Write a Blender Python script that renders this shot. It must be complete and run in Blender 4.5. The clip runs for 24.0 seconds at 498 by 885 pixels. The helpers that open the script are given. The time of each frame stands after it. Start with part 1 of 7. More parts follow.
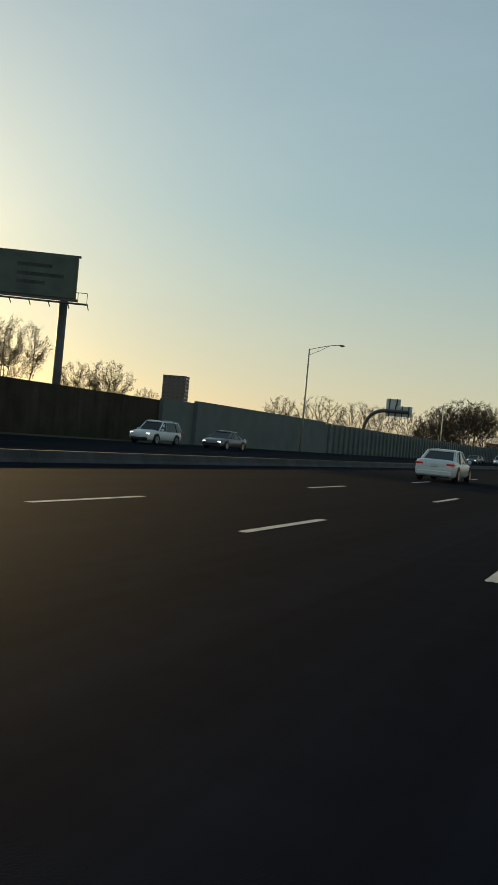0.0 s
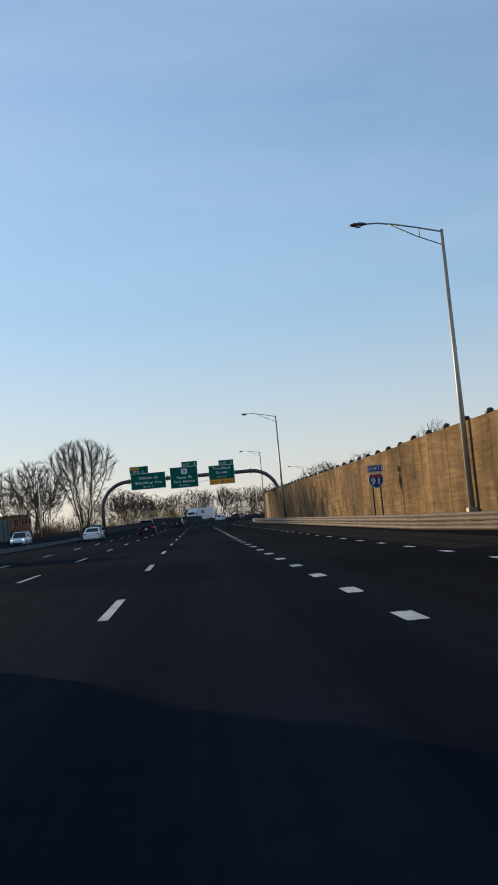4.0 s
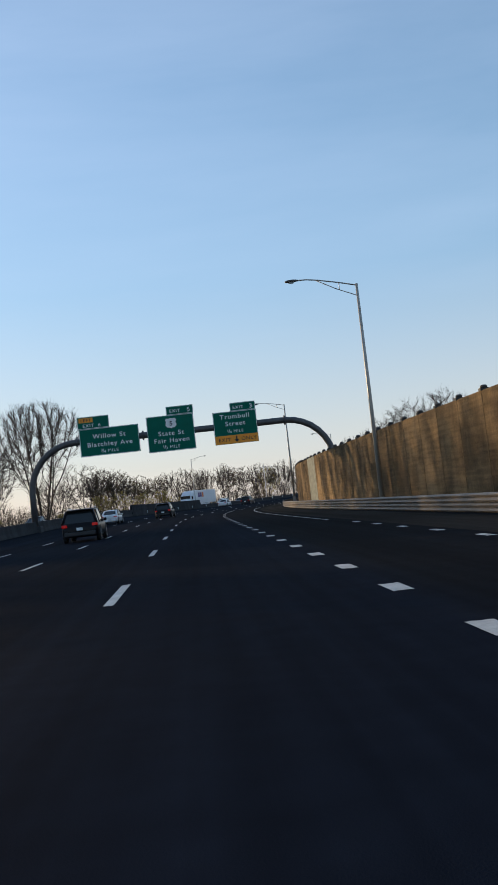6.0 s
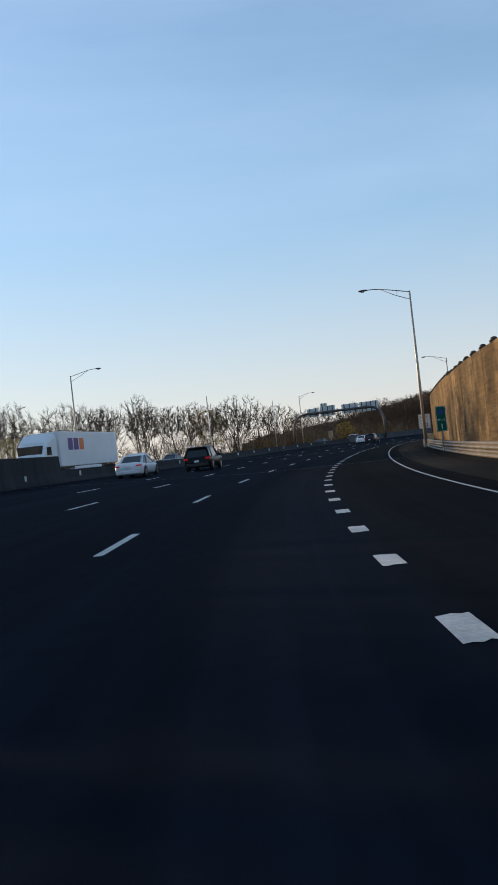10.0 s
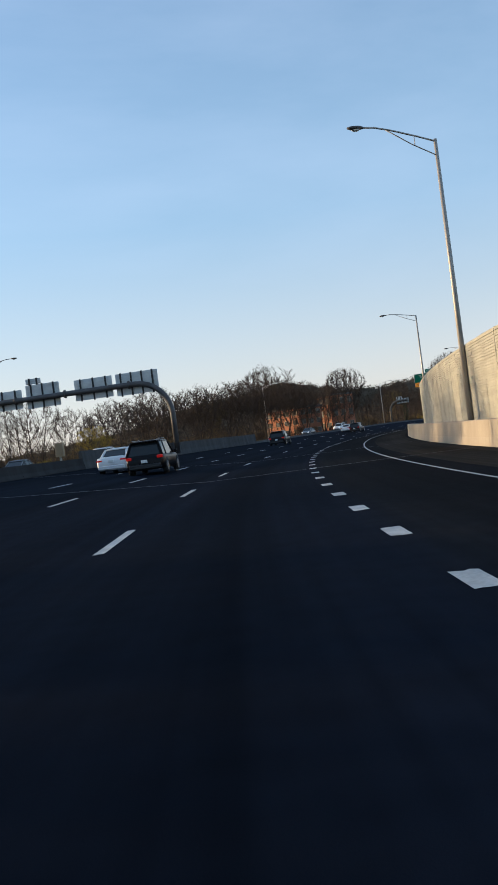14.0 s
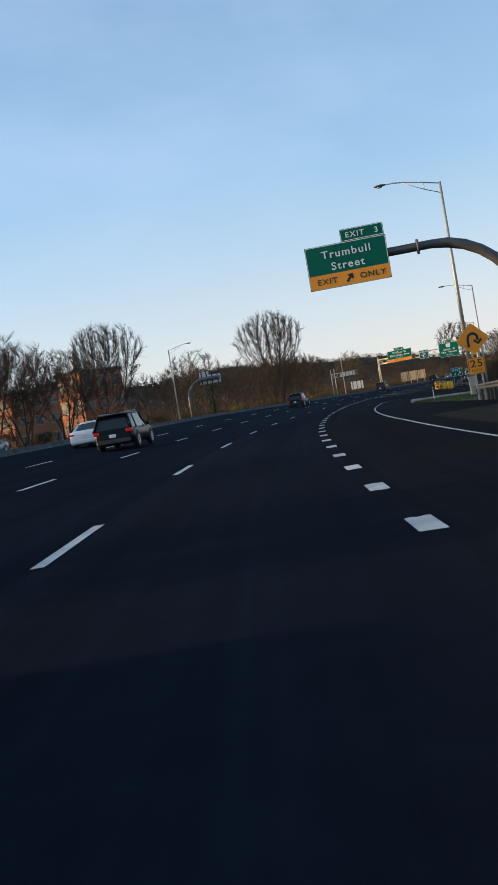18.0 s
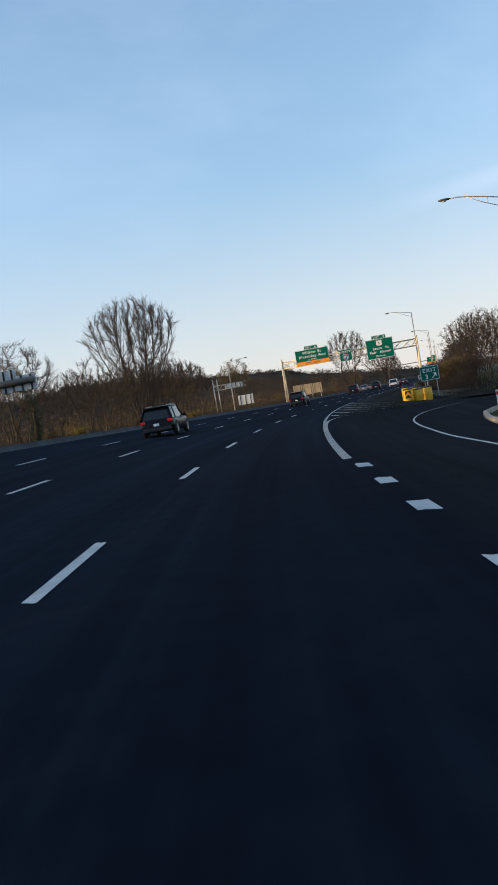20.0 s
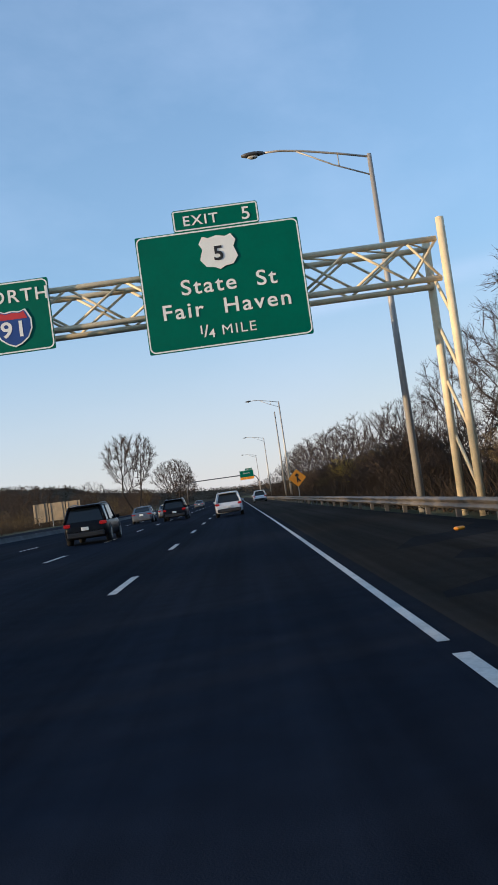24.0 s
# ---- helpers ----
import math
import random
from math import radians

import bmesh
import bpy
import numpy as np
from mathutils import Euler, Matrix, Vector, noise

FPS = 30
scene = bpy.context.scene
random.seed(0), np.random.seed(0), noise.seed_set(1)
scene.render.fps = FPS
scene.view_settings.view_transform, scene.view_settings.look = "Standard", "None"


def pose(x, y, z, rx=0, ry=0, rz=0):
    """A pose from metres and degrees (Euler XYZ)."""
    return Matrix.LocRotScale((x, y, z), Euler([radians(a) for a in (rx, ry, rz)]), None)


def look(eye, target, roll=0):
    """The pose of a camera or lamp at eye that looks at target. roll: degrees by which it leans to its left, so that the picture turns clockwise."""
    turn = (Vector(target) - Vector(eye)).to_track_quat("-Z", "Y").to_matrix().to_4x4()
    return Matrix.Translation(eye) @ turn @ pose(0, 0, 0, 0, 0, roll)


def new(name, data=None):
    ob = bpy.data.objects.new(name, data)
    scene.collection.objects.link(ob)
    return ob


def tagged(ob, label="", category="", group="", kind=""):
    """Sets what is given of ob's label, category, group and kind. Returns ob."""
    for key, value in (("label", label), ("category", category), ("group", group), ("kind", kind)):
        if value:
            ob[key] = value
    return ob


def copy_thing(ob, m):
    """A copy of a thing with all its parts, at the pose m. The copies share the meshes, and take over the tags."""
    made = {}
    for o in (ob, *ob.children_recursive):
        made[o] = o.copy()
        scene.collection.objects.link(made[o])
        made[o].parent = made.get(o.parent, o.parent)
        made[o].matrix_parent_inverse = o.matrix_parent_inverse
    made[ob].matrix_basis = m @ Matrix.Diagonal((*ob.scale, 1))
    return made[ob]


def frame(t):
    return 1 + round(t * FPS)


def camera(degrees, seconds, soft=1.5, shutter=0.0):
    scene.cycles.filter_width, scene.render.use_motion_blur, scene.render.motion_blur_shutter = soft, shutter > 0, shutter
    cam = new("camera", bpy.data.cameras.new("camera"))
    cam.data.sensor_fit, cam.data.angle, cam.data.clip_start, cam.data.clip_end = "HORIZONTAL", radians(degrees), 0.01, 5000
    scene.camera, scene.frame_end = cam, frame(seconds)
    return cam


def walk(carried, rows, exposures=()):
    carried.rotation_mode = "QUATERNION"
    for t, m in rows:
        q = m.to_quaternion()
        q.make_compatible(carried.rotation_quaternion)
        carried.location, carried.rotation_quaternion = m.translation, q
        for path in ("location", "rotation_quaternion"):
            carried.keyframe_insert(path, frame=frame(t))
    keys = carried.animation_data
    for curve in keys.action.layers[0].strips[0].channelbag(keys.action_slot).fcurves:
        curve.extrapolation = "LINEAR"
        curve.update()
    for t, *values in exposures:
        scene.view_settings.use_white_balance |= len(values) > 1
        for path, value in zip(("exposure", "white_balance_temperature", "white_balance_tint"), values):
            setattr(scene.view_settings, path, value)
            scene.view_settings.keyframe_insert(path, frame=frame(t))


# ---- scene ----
cam = camera(31.05, 24.0, soft=1.6)
PATH = [
    (0, (48.234, -57.385, 1.256), (39.672, -39.311, 1.104), 5.30),
    (0.2, (48.037, -51.467, 1.244), (39.432, -33.414, 1.085), 5.15),
    (0.4, (47.843, -45.549, 1.246), (40.047, -27.131, 1.339), 4.31),
    (0.6, (47.646, -39.632, 1.253), (43.435, -20.130, 2.650), 2.12),
    (0.8, (47.441, -33.715, 1.251), (45.693, -13.856, 2.850), -0.61),
    (1, (47.218, -27.798, 1.215), (46.750, -7.863, 2.757), -2.33),
    (1.5, (46.706, -12.992, 1.248), (46.864, 6.947, 2.805), -3.13),
    (2, (46.354, 1.824, 1.252), (46.723, 21.758, 2.833), -3.79),
    (2.5, (45.950, 16.670, 1.253), (46.380, 36.596, 2.908), -4.04),
    (4.5, (43.777, 76.482, 1.253), (44.424, 96.412, 2.802), -5.63),
    (5, (43.123, 91.652, 1.240), (43.782, 111.588, 2.691), -5.93),
    (5.5, (42.521, 106.907, 1.246), (43.211, 126.847, 2.637), -6.24),
    (6, (42.060, 122.191, 1.246), (42.761, 142.139, 2.505), -6.35),
    (6.5, (41.575, 137.509, 1.247), (42.309, 157.465, 2.342), -6.25),
    (7, (41.205, 152.918, 1.263), (41.981, 172.882, 2.173), -6.02),
    (7.5, (40.754, 168.231, 1.253), (41.641, 188.198, 2.005), -6.16),
    (8, (40.444, 183.487, 1.228), (41.454, 203.450, 1.895), -7.02),
    (8.5, (40.319, 198.636, 1.250), (41.530, 218.592, 1.763), -6.17),
    (9, (40.349, 212.808, 1.309), (41.841, 232.749, 1.667), -5.62),
    (9.5, (41.254, 228.537, 1.253), (43.135, 248.447, 1.492), -6.08),
    (10, (42.506, 243.208, 1.285), (44.927, 263.061, 1.469), -6.17),
    (10.5, (44.610, 257.894, 1.250), (47.664, 277.660, 1.368), -6.04),
    (12.5, (58.649, 317.213, 1.273), (64.000, 336.484, 1.300), -6.26),
    (13, (62.923, 332.009, 1.251), (69.111, 351.027, 1.336), -6.47),
    (13.5, (67.598, 346.714, 1.240), (74.427, 365.512, 1.294), -7.30),
    (14, (72.794, 361.218, 1.274), (80.234, 379.783, 1.246), -7.34),
    (14.5, (78.488, 375.525, 1.251), (86.531, 393.837, 1.126), -7.60),
    (15, (84.735, 389.646, 1.242), (93.406, 407.667, 1.016), -7.81),
    (15.5, (91.516, 403.630, 1.259), (100.773, 421.356, 0.930), -7.86),
    (16, (98.907, 417.341, 1.255), (108.598, 434.832, 0.852), -7.90),
    (16.5, (106.723, 430.744, 1.258), (117.069, 447.854, 0.791), -7.57),
    (17, (115.030, 443.912, 1.239), (125.879, 460.705, 0.688), -8.15),
    (17.5, (123.790, 456.826, 1.247), (135.037, 473.351, 0.586), -9.22),
    (19.5, (162.180, 506.008, 1.255), (175.450, 520.953, 0.492), -9.74),
    (20, (172.793, 517.251, 1.349), (186.609, 531.690, 0.540), -9.76),
    (20.5, (183.732, 528.166, 1.257), (198.081, 542.070, 0.376), -9.69),
    (21, (195.044, 538.689, 1.233), (209.898, 552.051, 0.329), -9.64),
    (21.5, (206.894, 548.753, 1.242), (222.093, 561.723, 0.367), -9.89),
    (22, (219.228, 558.554, 1.238), (234.818, 571.048, 0.313), -10.00),
    (22.5, (232.024, 568.034, 1.222), (248.000, 580.030, 0.282), -9.79),
    (23, (245.293, 577.175, 1.237), (261.596, 588.720, 0.276), -8.86),
    (23.5, (258.723, 586.201, 1.247), (275.344, 597.309, 0.626), -8.63),
    (24, (272.161, 595.000, 1.300), (289.110, 605.556, 2.452), -8.06),
]
walk(cam, [(t, look(eye, target, roll)) for t, eye, target, roll in PATH],
     exposures=[(0.0, 0.22, 6900, 2), (0.4, 0.28, 6500, 6), (1.0, 0.38, 5700, 13), (2.5, 0.52, 5650, 13), (5.0, 0.68, 5550, 15), (8.0, 0.72, 5550, 15), (10.0, 0.8, 5550, 15), (14.0, 0.9, 5600, 15), (17.0, 0.98, 5600, 15), (20.0, 0.96, 5600, 15), (22.0, 0.96, 5550, 15), (24.0, 0.8, 5300, 15)])


# ---- world, sun and sky ----
SUN_YAW, SUN_EL = radians(52.0), radians(7.5)
to_sun = Vector((-math.sin(SUN_YAW) * math.cos(SUN_EL), math.cos(SUN_YAW) * math.cos(SUN_EL), math.sin(SUN_EL)))
world = bpy.data.worlds.new("evening_sky")
scene.world = world
world.use_nodes = True
wn, wl = world.node_tree.nodes, world.node_tree.links
sky = wn.new("ShaderNodeTexSky")
sky.sky_type = "NISHITA"
sky.sun_disc = False
sky.sun_elevation = SUN_EL
sky.sun_rotation = -SUN_YAW
sky.altitude = 20
sky.air_density = 1.0
sky.dust_density = 0.5
sky.ozone_density = 1.2
bg = wn["Background"]
bg.inputs["Strength"].default_value = 0.15
# thin high cloud streaks
tc = wn.new("ShaderNodeTexCoord")
mp = wn.new("ShaderNodeMapping")
mp.inputs["Scale"].default_value = (0.9, 3.4, 5.5)
mp.inputs["Rotation"].default_value = (0.25, -0.45, 0.35)
cl = wn.new("ShaderNodeTexNoise")
cl.inputs["Scale"].default_value, cl.inputs["Detail"].default_value, cl.inputs["Roughness"].default_value = 1.1, 6, 0.55
cr = wn.new("ShaderNodeValToRGB")
cr.color_ramp.elements[0].position, cr.color_ramp.elements[1].position = 0.46, 0.78
cr.color_ramp.elements[0].color, cr.color_ramp.elements[1].color = (0, 0, 0, 1), (0.2, 0.2, 0.2, 1)
mx = wn.new("ShaderNodeMixRGB")
mx.blend_type = "MIX"
mx.inputs["Color2"].default_value = (4.6, 4.7, 4.9, 1)
wl.new(tc.outputs["Generated"], mp.inputs["Vector"])
wl.new(mp.outputs["Vector"], cl.inputs["Vector"])
wl.new(cl.outputs["Fac"], cr.inputs["Fac"])
wl.new(cr.outputs["Color"], mx.inputs["Fac"])
wl.new(sky.outputs["Color"], mx.inputs["Color1"])
# pale haze towards the horizon
sx = wn.new("ShaderNodeSeparateXYZ")
wl.new(tc.outputs["Generated"], sx.inputs["Vector"])
hz = wn.new("ShaderNodeMapRange")
hz.interpolation_type = "SMOOTHSTEP"
hz.inputs["From Min"].default_value, hz.inputs["From Max"].default_value = -0.02, 0.5
hz.inputs["To Min"].default_value, hz.inputs["To Max"].default_value = 0.82, 0.3
wl.new(sx.outputs["Z"], hz.inputs["Value"])
veil = wn.new("ShaderNodeMixRGB")
tone = wn.new("ShaderNodeMixRGB")
tone.inputs["Color1"].default_value, tone.inputs["Color2"].default_value = (3.05, 2.72, 2.3, 1), (1.38, 1.98, 2.3, 1)
rise = wn.new("ShaderNodeMapRange")
rise.inputs["From Min"].default_value, rise.inputs["From Max"].default_value = 0.0, 0.24
wl.new(sx.outputs["Z"], rise.inputs["Value"])
wl.new(rise.outputs["Result"], tone.inputs["Fac"])
wl.new(tone.outputs["Color"], veil.inputs["Color2"])
wl.new(hz.outputs["Result"], veil.inputs["Fac"])
wl.new(mx.outputs["Color"], veil.inputs["Color1"])

# one long thin cloud streak, low ahead
STREAK_POLE, STREAK_WAY = (0.2106, 0.0110, -0.9775), (0.5701, -0.8137, 0.1136)


def sky_dot(vector):
    d = wn.new("ShaderNodeVectorMath")
    d.operation = "DOT_PRODUCT"
    d.inputs[1].default_value = vector
    wl.new(tc.outputs["Generated"], d.inputs[0])
    return d.outputs["Value"]


def sky_step(value, lo, hi, a, b):
    r = wn.new("ShaderNodeMapRange")
    r.interpolation_type = "SMOOTHSTEP"
    r.inputs["From Min"].default_value, r.inputs["From Max"].default_value = lo, hi
    r.inputs["To Min"].default_value, r.inputs["To Max"].default_value = a, b
    wl.new(value, r.inputs["Value"])
    return r.outputs["Result"]


def sky_times(a, b):
    m = wn.new("ShaderNodeMath")
    m.operation = "MULTIPLY"
    wl.new(a, m.inputs[0])
    wl.new(b, m.inputs[1])
    return m.outputs["Value"]


across = sky_dot(STREAK_POLE)
off = wn.new("ShaderNodeMath")
off.operation = "ABSOLUTE"
wl.new(across, off.inputs[0])
along = sky_dot(STREAK_WAY)
band = sky_times(sky_step(off.outputs["Value"], 0.001, 0.017, 1.0, 0.0), sky_times(sky_step(along, -0.06, 0.24, 0.0, 1.0), sky_step(along, 0.32, 0.5, 1.0, 0.0)))
band = sky_times(band, sky_step(cl.outputs["Fac"], 0.3, 0.6, 0.08, 0.25))
streak = wn.new("ShaderNodeMixRGB")
streak.inputs["Color2"].default_value = (3.6, 3.6, 3.7, 1)
wl.new(band, streak.inputs["Fac"])
wl.new(veil.outputs["Color"], streak.inputs["Color1"])
wl.new(streak.outputs["Color"], bg.inputs["Color"])

sun_data = bpy.data.lights.new("sun", "SUN")
sun_data.energy, sun_data.angle, sun_data.color = 3.5, radians(0.6), (1.0, 0.68, 0.32)
sun = new("sun", sun_data)
sun.matrix_world = look(to_sun * 500, (0, 0, 0))

# ---- materials ----
MATS = {}


def mat(name, col, rough=0.7, metal=0.0, var=0.18, scale=1.5, bump=0.15, fine=30.0, emit=None, streak=None, isl=0.0, spec=0.5, drip=0.0, blotch=0.0):
    """A painted, stone or metal surface with two scales of variation. streak: stretch of the large pattern (x, y, z)."""
    if name in MATS:
        return MATS[name]
    m = bpy.data.materials.new(name)
    m.use_nodes = True
    n, l = m.node_tree.nodes, m.node_tree.links
    b = n["Principled BSDF"]
    b.inputs["Roughness"].default_value, b.inputs["Metallic"].default_value = rough, metal
    b.inputs["Specular IOR Level"].default_value = spec
    co = n.new("ShaderNodeNewGeometry")
    ma = n.new("ShaderNodeMapping")
    ma.inputs["Scale"].default_value = streak or (1, 1, 1)
    n1, n2 = n.new("ShaderNodeTexNoise"), n.new("ShaderNodeTexNoise")
    n1.inputs["Scale"].default_value, n1.inputs["Detail"].default_value = scale, 5
    n2.inputs["Scale"].default_value, n2.inputs["Detail"].default_value = fine, 3
    l.new(co.outputs["Position"], ma.inputs["Vector"])
    l.new(ma.outputs["Vector"], n1.inputs["Vector"])
    l.new(co.outputs["Position"], n2.inputs["Vector"])
    add = n.new("ShaderNodeMath")
    add.operation = "MULTIPLY_ADD"
    l.new(n2.outputs["Fac"], add.inputs[0])
    add.inputs[1].default_value = 0.5
    l.new(n1.outputs["Fac"], add.inputs[2])
    fac = add.outputs[0]
    if isl:
        oi = n.new("ShaderNodeObjectInfo")
        ad = n.new("ShaderNodeMath")
        ad.operation = "MULTIPLY_ADD"
        l.new(oi.outputs["Random"], ad.inputs[0])
        ad.inputs[1].default_value = isl
        l.new(fac, ad.inputs[2])
        fac = ad.outputs[0]
    mr = n.new("ShaderNodeMapRange")
    mr.inputs["From Min"].default_value, mr.inputs["From Max"].default_value = 0.45, 1.05 + isl
    l.new(fac, mr.inputs["Value"])
    mi = n.new("ShaderNodeMixRGB")
    mi.inputs["Color1"].default_value = (*[max(0.0, c * (1 - var)) for c in col], 1)
    mi.inputs["Color2"].default_value = (*[min(1.0, c * (1 + var)) for c in col], 1)
    l.new(mr.outputs["Result"], mi.inputs["Fac"])
    colour = mi.outputs["Color"]
    if blotch:
        nb = n.new("ShaderNodeTexNoise")
        nb.inputs["Scale"].default_value, nb.inputs["Detail"].default_value, nb.inputs["Roughness"].default_value = 0.35, 7, 0.6
        l.new(co.outputs["Position"], nb.inputs["Vector"])
        rb = n.new("ShaderNodeMapRange")
        rb.inputs["From Min"].default_value, rb.inputs["From Max"].default_value = 0.38, 0.62
        rb.inputs["To Min"].default_value, rb.inputs["To Max"].default_value = 1 - blotch, 1 + blotch * 0.6
        l.new(nb.outputs["Fac"], rb.inputs["Value"])
        mb = n.new("ShaderNodeMixRGB")
        mb.blend_type = "MULTIPLY"
        mb.inputs["Fac"].default_value = 1.0
        l.new(colour, mb.inputs["Color1"])
        l.new(rb.outputs["Result"], mb.inputs["Color2"])
        colour = mb.outputs["Color"]
    if drip:
        m3 = n.new("ShaderNodeMapping")
        m3.inputs["Scale"].default_value = (1.0, 1.0, 0.07)
        n3 = n.new("ShaderNodeTexNoise")
        n3.inputs["Scale"].default_value, n3.inputs["Detail"].default_value, n3.inputs["Roughness"].default_value = 0.9, 6, 0.65
        l.new(co.outputs["Position"], m3.inputs["Vector"])
        l.new(m3.outputs["Vector"], n3.inputs["Vector"])
        r3 = n.new("ShaderNodeMapRange")
        r3.inputs["From Min"].default_value, r3.inputs["From Max"].default_value = 0.3, 0.7
        r3.inputs["To Min"].default_value, r3.inputs["To Max"].default_value = 1 - drip, 1 + drip
        l.new(n3.outputs["Fac"], r3.inputs["Value"])
        mm = n.new("ShaderNodeMixRGB")
        mm.blend_type = "MULTIPLY"
        mm.inputs["Fac"].default_value = 1.0
        l.new(colour, mm.inputs["Color1"])
        l.new(r3.outputs["Result"], mm.inputs["Color2"])
        colour = mm.outputs["Color"]
    l.new(colour, b.inputs["Base Color"])
    if bump:
        bu = n.new("ShaderNodeBump")
        bu.inputs["Strength"].default_value, bu.inputs["Distance"].default_value = bump, 0.02
        l.new(n2.outputs["Fac"], bu.inputs["Height"])
        l.new(bu.outputs["Normal"], b.inputs["Normal"])
    if emit:
        b.inputs["Emission Color"].default_value, b.inputs["Emission Strength"].default_value = (*emit[:3], 1), emit[3]
    MATS[name] = m
    return m


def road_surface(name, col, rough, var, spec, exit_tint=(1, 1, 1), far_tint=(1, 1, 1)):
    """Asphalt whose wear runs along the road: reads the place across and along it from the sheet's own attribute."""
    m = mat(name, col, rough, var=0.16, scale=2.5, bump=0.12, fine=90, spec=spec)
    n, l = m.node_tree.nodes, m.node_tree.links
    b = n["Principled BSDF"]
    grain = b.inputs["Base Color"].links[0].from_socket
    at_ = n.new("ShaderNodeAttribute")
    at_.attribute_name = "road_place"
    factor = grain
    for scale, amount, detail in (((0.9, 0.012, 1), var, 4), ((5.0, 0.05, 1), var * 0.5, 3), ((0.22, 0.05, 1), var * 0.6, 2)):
        ma = n.new("ShaderNodeMapping")
        ma.inputs["Scale"].default_value = scale
        t = n.new("ShaderNodeTexNoise")
        t.inputs["Scale"].default_value, t.inputs["Detail"].default_value = 1.0, detail
        r = n.new("ShaderNodeMapRange")
        r.inputs["From Min"].default_value, r.inputs["From Max"].default_value = 0.3, 0.7
        r.inputs["To Min"].default_value, r.inputs["To Max"].default_value = 1 - amount, 1 + amount
        mm = n.new("ShaderNodeMixRGB")
        mm.blend_type = "MULTIPLY"
        mm.inputs["Fac"].default_value = 1.0
        l.new(at_.outputs["Vector"], ma.inputs["Vector"])
        l.new(ma.outputs["Vector"], t.inputs["Vector"])
        l.new(t.outputs["Fac"], r.inputs["Value"])
        l.new(factor, mm.inputs["Color1"])
        l.new(r.outputs["Result"], mm.inputs["Color2"])
        factor = mm.outputs["Color"]
    # a browner tint across the exit lane
    sp = n.new("ShaderNodeSeparateXYZ")
    l.new(at_.outputs["Vector"], sp.inputs["Vector"])
    r = n.new("ShaderNodeMapRange")
    r.inputs["From Min"].default_value, r.inputs["From Max"].default_value = 3.5, 4.3
    l.new(sp.outputs["X"], r.inputs["Value"])
    mm = n.new("ShaderNodeMixRGB")
    mm.blend_type = "MULTIPLY"
    mm.inputs["Color2"].default_value = (*exit_tint, 1)
    l.new(r.outputs["Result"], mm.inputs["Fac"])
    l.new(factor, mm.inputs["Color1"])
    # a paler tint from the exit onwards
    r2 = n.new("ShaderNodeMapRange")
    r2.inputs["From Min"].default_value, r2.inputs["From Max"].default_value = 770, 836
    l.new(sp.outputs["Y"], r2.inputs["Value"])
    m2 = n.new("ShaderNodeMixRGB")
    m2.blend_type = "MULTIPLY"
    m2.inputs["Color2"].default_value = (*far_tint, 1)
    l.new(r2.outputs["Result"], m2.inputs["Fac"])
    l.new(mm.outputs["Color"], m2.inputs["Color1"])
    l.new(m2.outputs["Color"], b.inputs["Base Color"])
    return m


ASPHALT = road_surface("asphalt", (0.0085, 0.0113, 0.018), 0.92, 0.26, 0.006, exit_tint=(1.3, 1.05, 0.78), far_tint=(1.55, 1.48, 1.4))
SHOULDER = road_surface("shoulder_asphalt", (0.026, 0.0228, 0.0195), 0.92, 0.45, 0.012)
SEAL = mat("joint_seal", (0.12, 0.12, 0.125), 0.9, var=0.3, scale=2)
PAINT = mat("road_paint", (0.5, 0.49, 0.46), 0.75, var=0.3, scale=2.2, bump=0.3, fine=22)
OLDPAINT = mat("worn_road_paint", (0.3, 0.29, 0.265), 0.8, var=0.45, scale=1.4, bump=0.5, fine=26, drip=0.1)
GRASS = mat("verge_soil", (0.075, 0.07, 0.035), 0.95, var=0.5, scale=0.25, bump=0.6, fine=6, spec=0.1)
GRASSY = mat("grass_blades", (0.06, 0.085, 0.025), 0.9, var=0.4, scale=0.6, bump=0, spec=0.1)
CONCRETE = mat("concrete", (0.36, 0.31, 0.24), 0.88, var=0.2, scale=0.7, bump=0.3, fine=18, streak=(0.5, 0.5, 0.7), spec=0.25, drip=0.06)
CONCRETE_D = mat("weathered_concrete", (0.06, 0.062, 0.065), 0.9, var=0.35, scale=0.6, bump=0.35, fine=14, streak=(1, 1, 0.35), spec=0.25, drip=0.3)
# median barriers' shaded near faces, put into a darker concrete colour
CONCRETE_S = mat("shade_dark_concrete", (0.03, 0.031, 0.033), 0.9, var=0.35, scale=0.6, bump=0.35, fine=14, streak=(1, 1, 0.35), spec=0.2, drip=0.3)
BROWNWALL = mat("brown_formed_concrete", (0.14, 0.095, 0.047), 0.92, var=0.6, scale=1.1, bump=0.7, fine=11, streak=(0.4, 0.4, 6), isl=0.3, spec=0.15, drip=0.24, blotch=0.45)
BROWNJOINT = mat("pale_wall_joint", (0.13, 0.09, 0.047), 0.92, var=0.4, scale=1.2, bump=0.5, fine=12, streak=(1, 1, 2), spec=0.15)
BROWNPALE = mat("pale_repaired_concrete", (0.17, 0.185, 0.17), 0.9, var=0.3, scale=0.9, bump=0.5, fine=12, streak=(1, 1, 3), spec=0.15)
NOISEWALL = mat("pale_noise_panel", (0.47, 0.41, 0.28), 0.85, var=0.16, scale=0.8, bump=0.4, fine=10, streak=(0.6, 0.6, 4), isl=0.1, spec=0.2, drip=0.12)
PALEPANEL = mat("pale_grey_noise_panel", (0.37, 0.36, 0.3), 0.85, var=0.22, scale=0.8, bump=0.4, fine=10, streak=(0.6, 0.6, 4), isl=0.12, spec=0.2, drip=0.18)
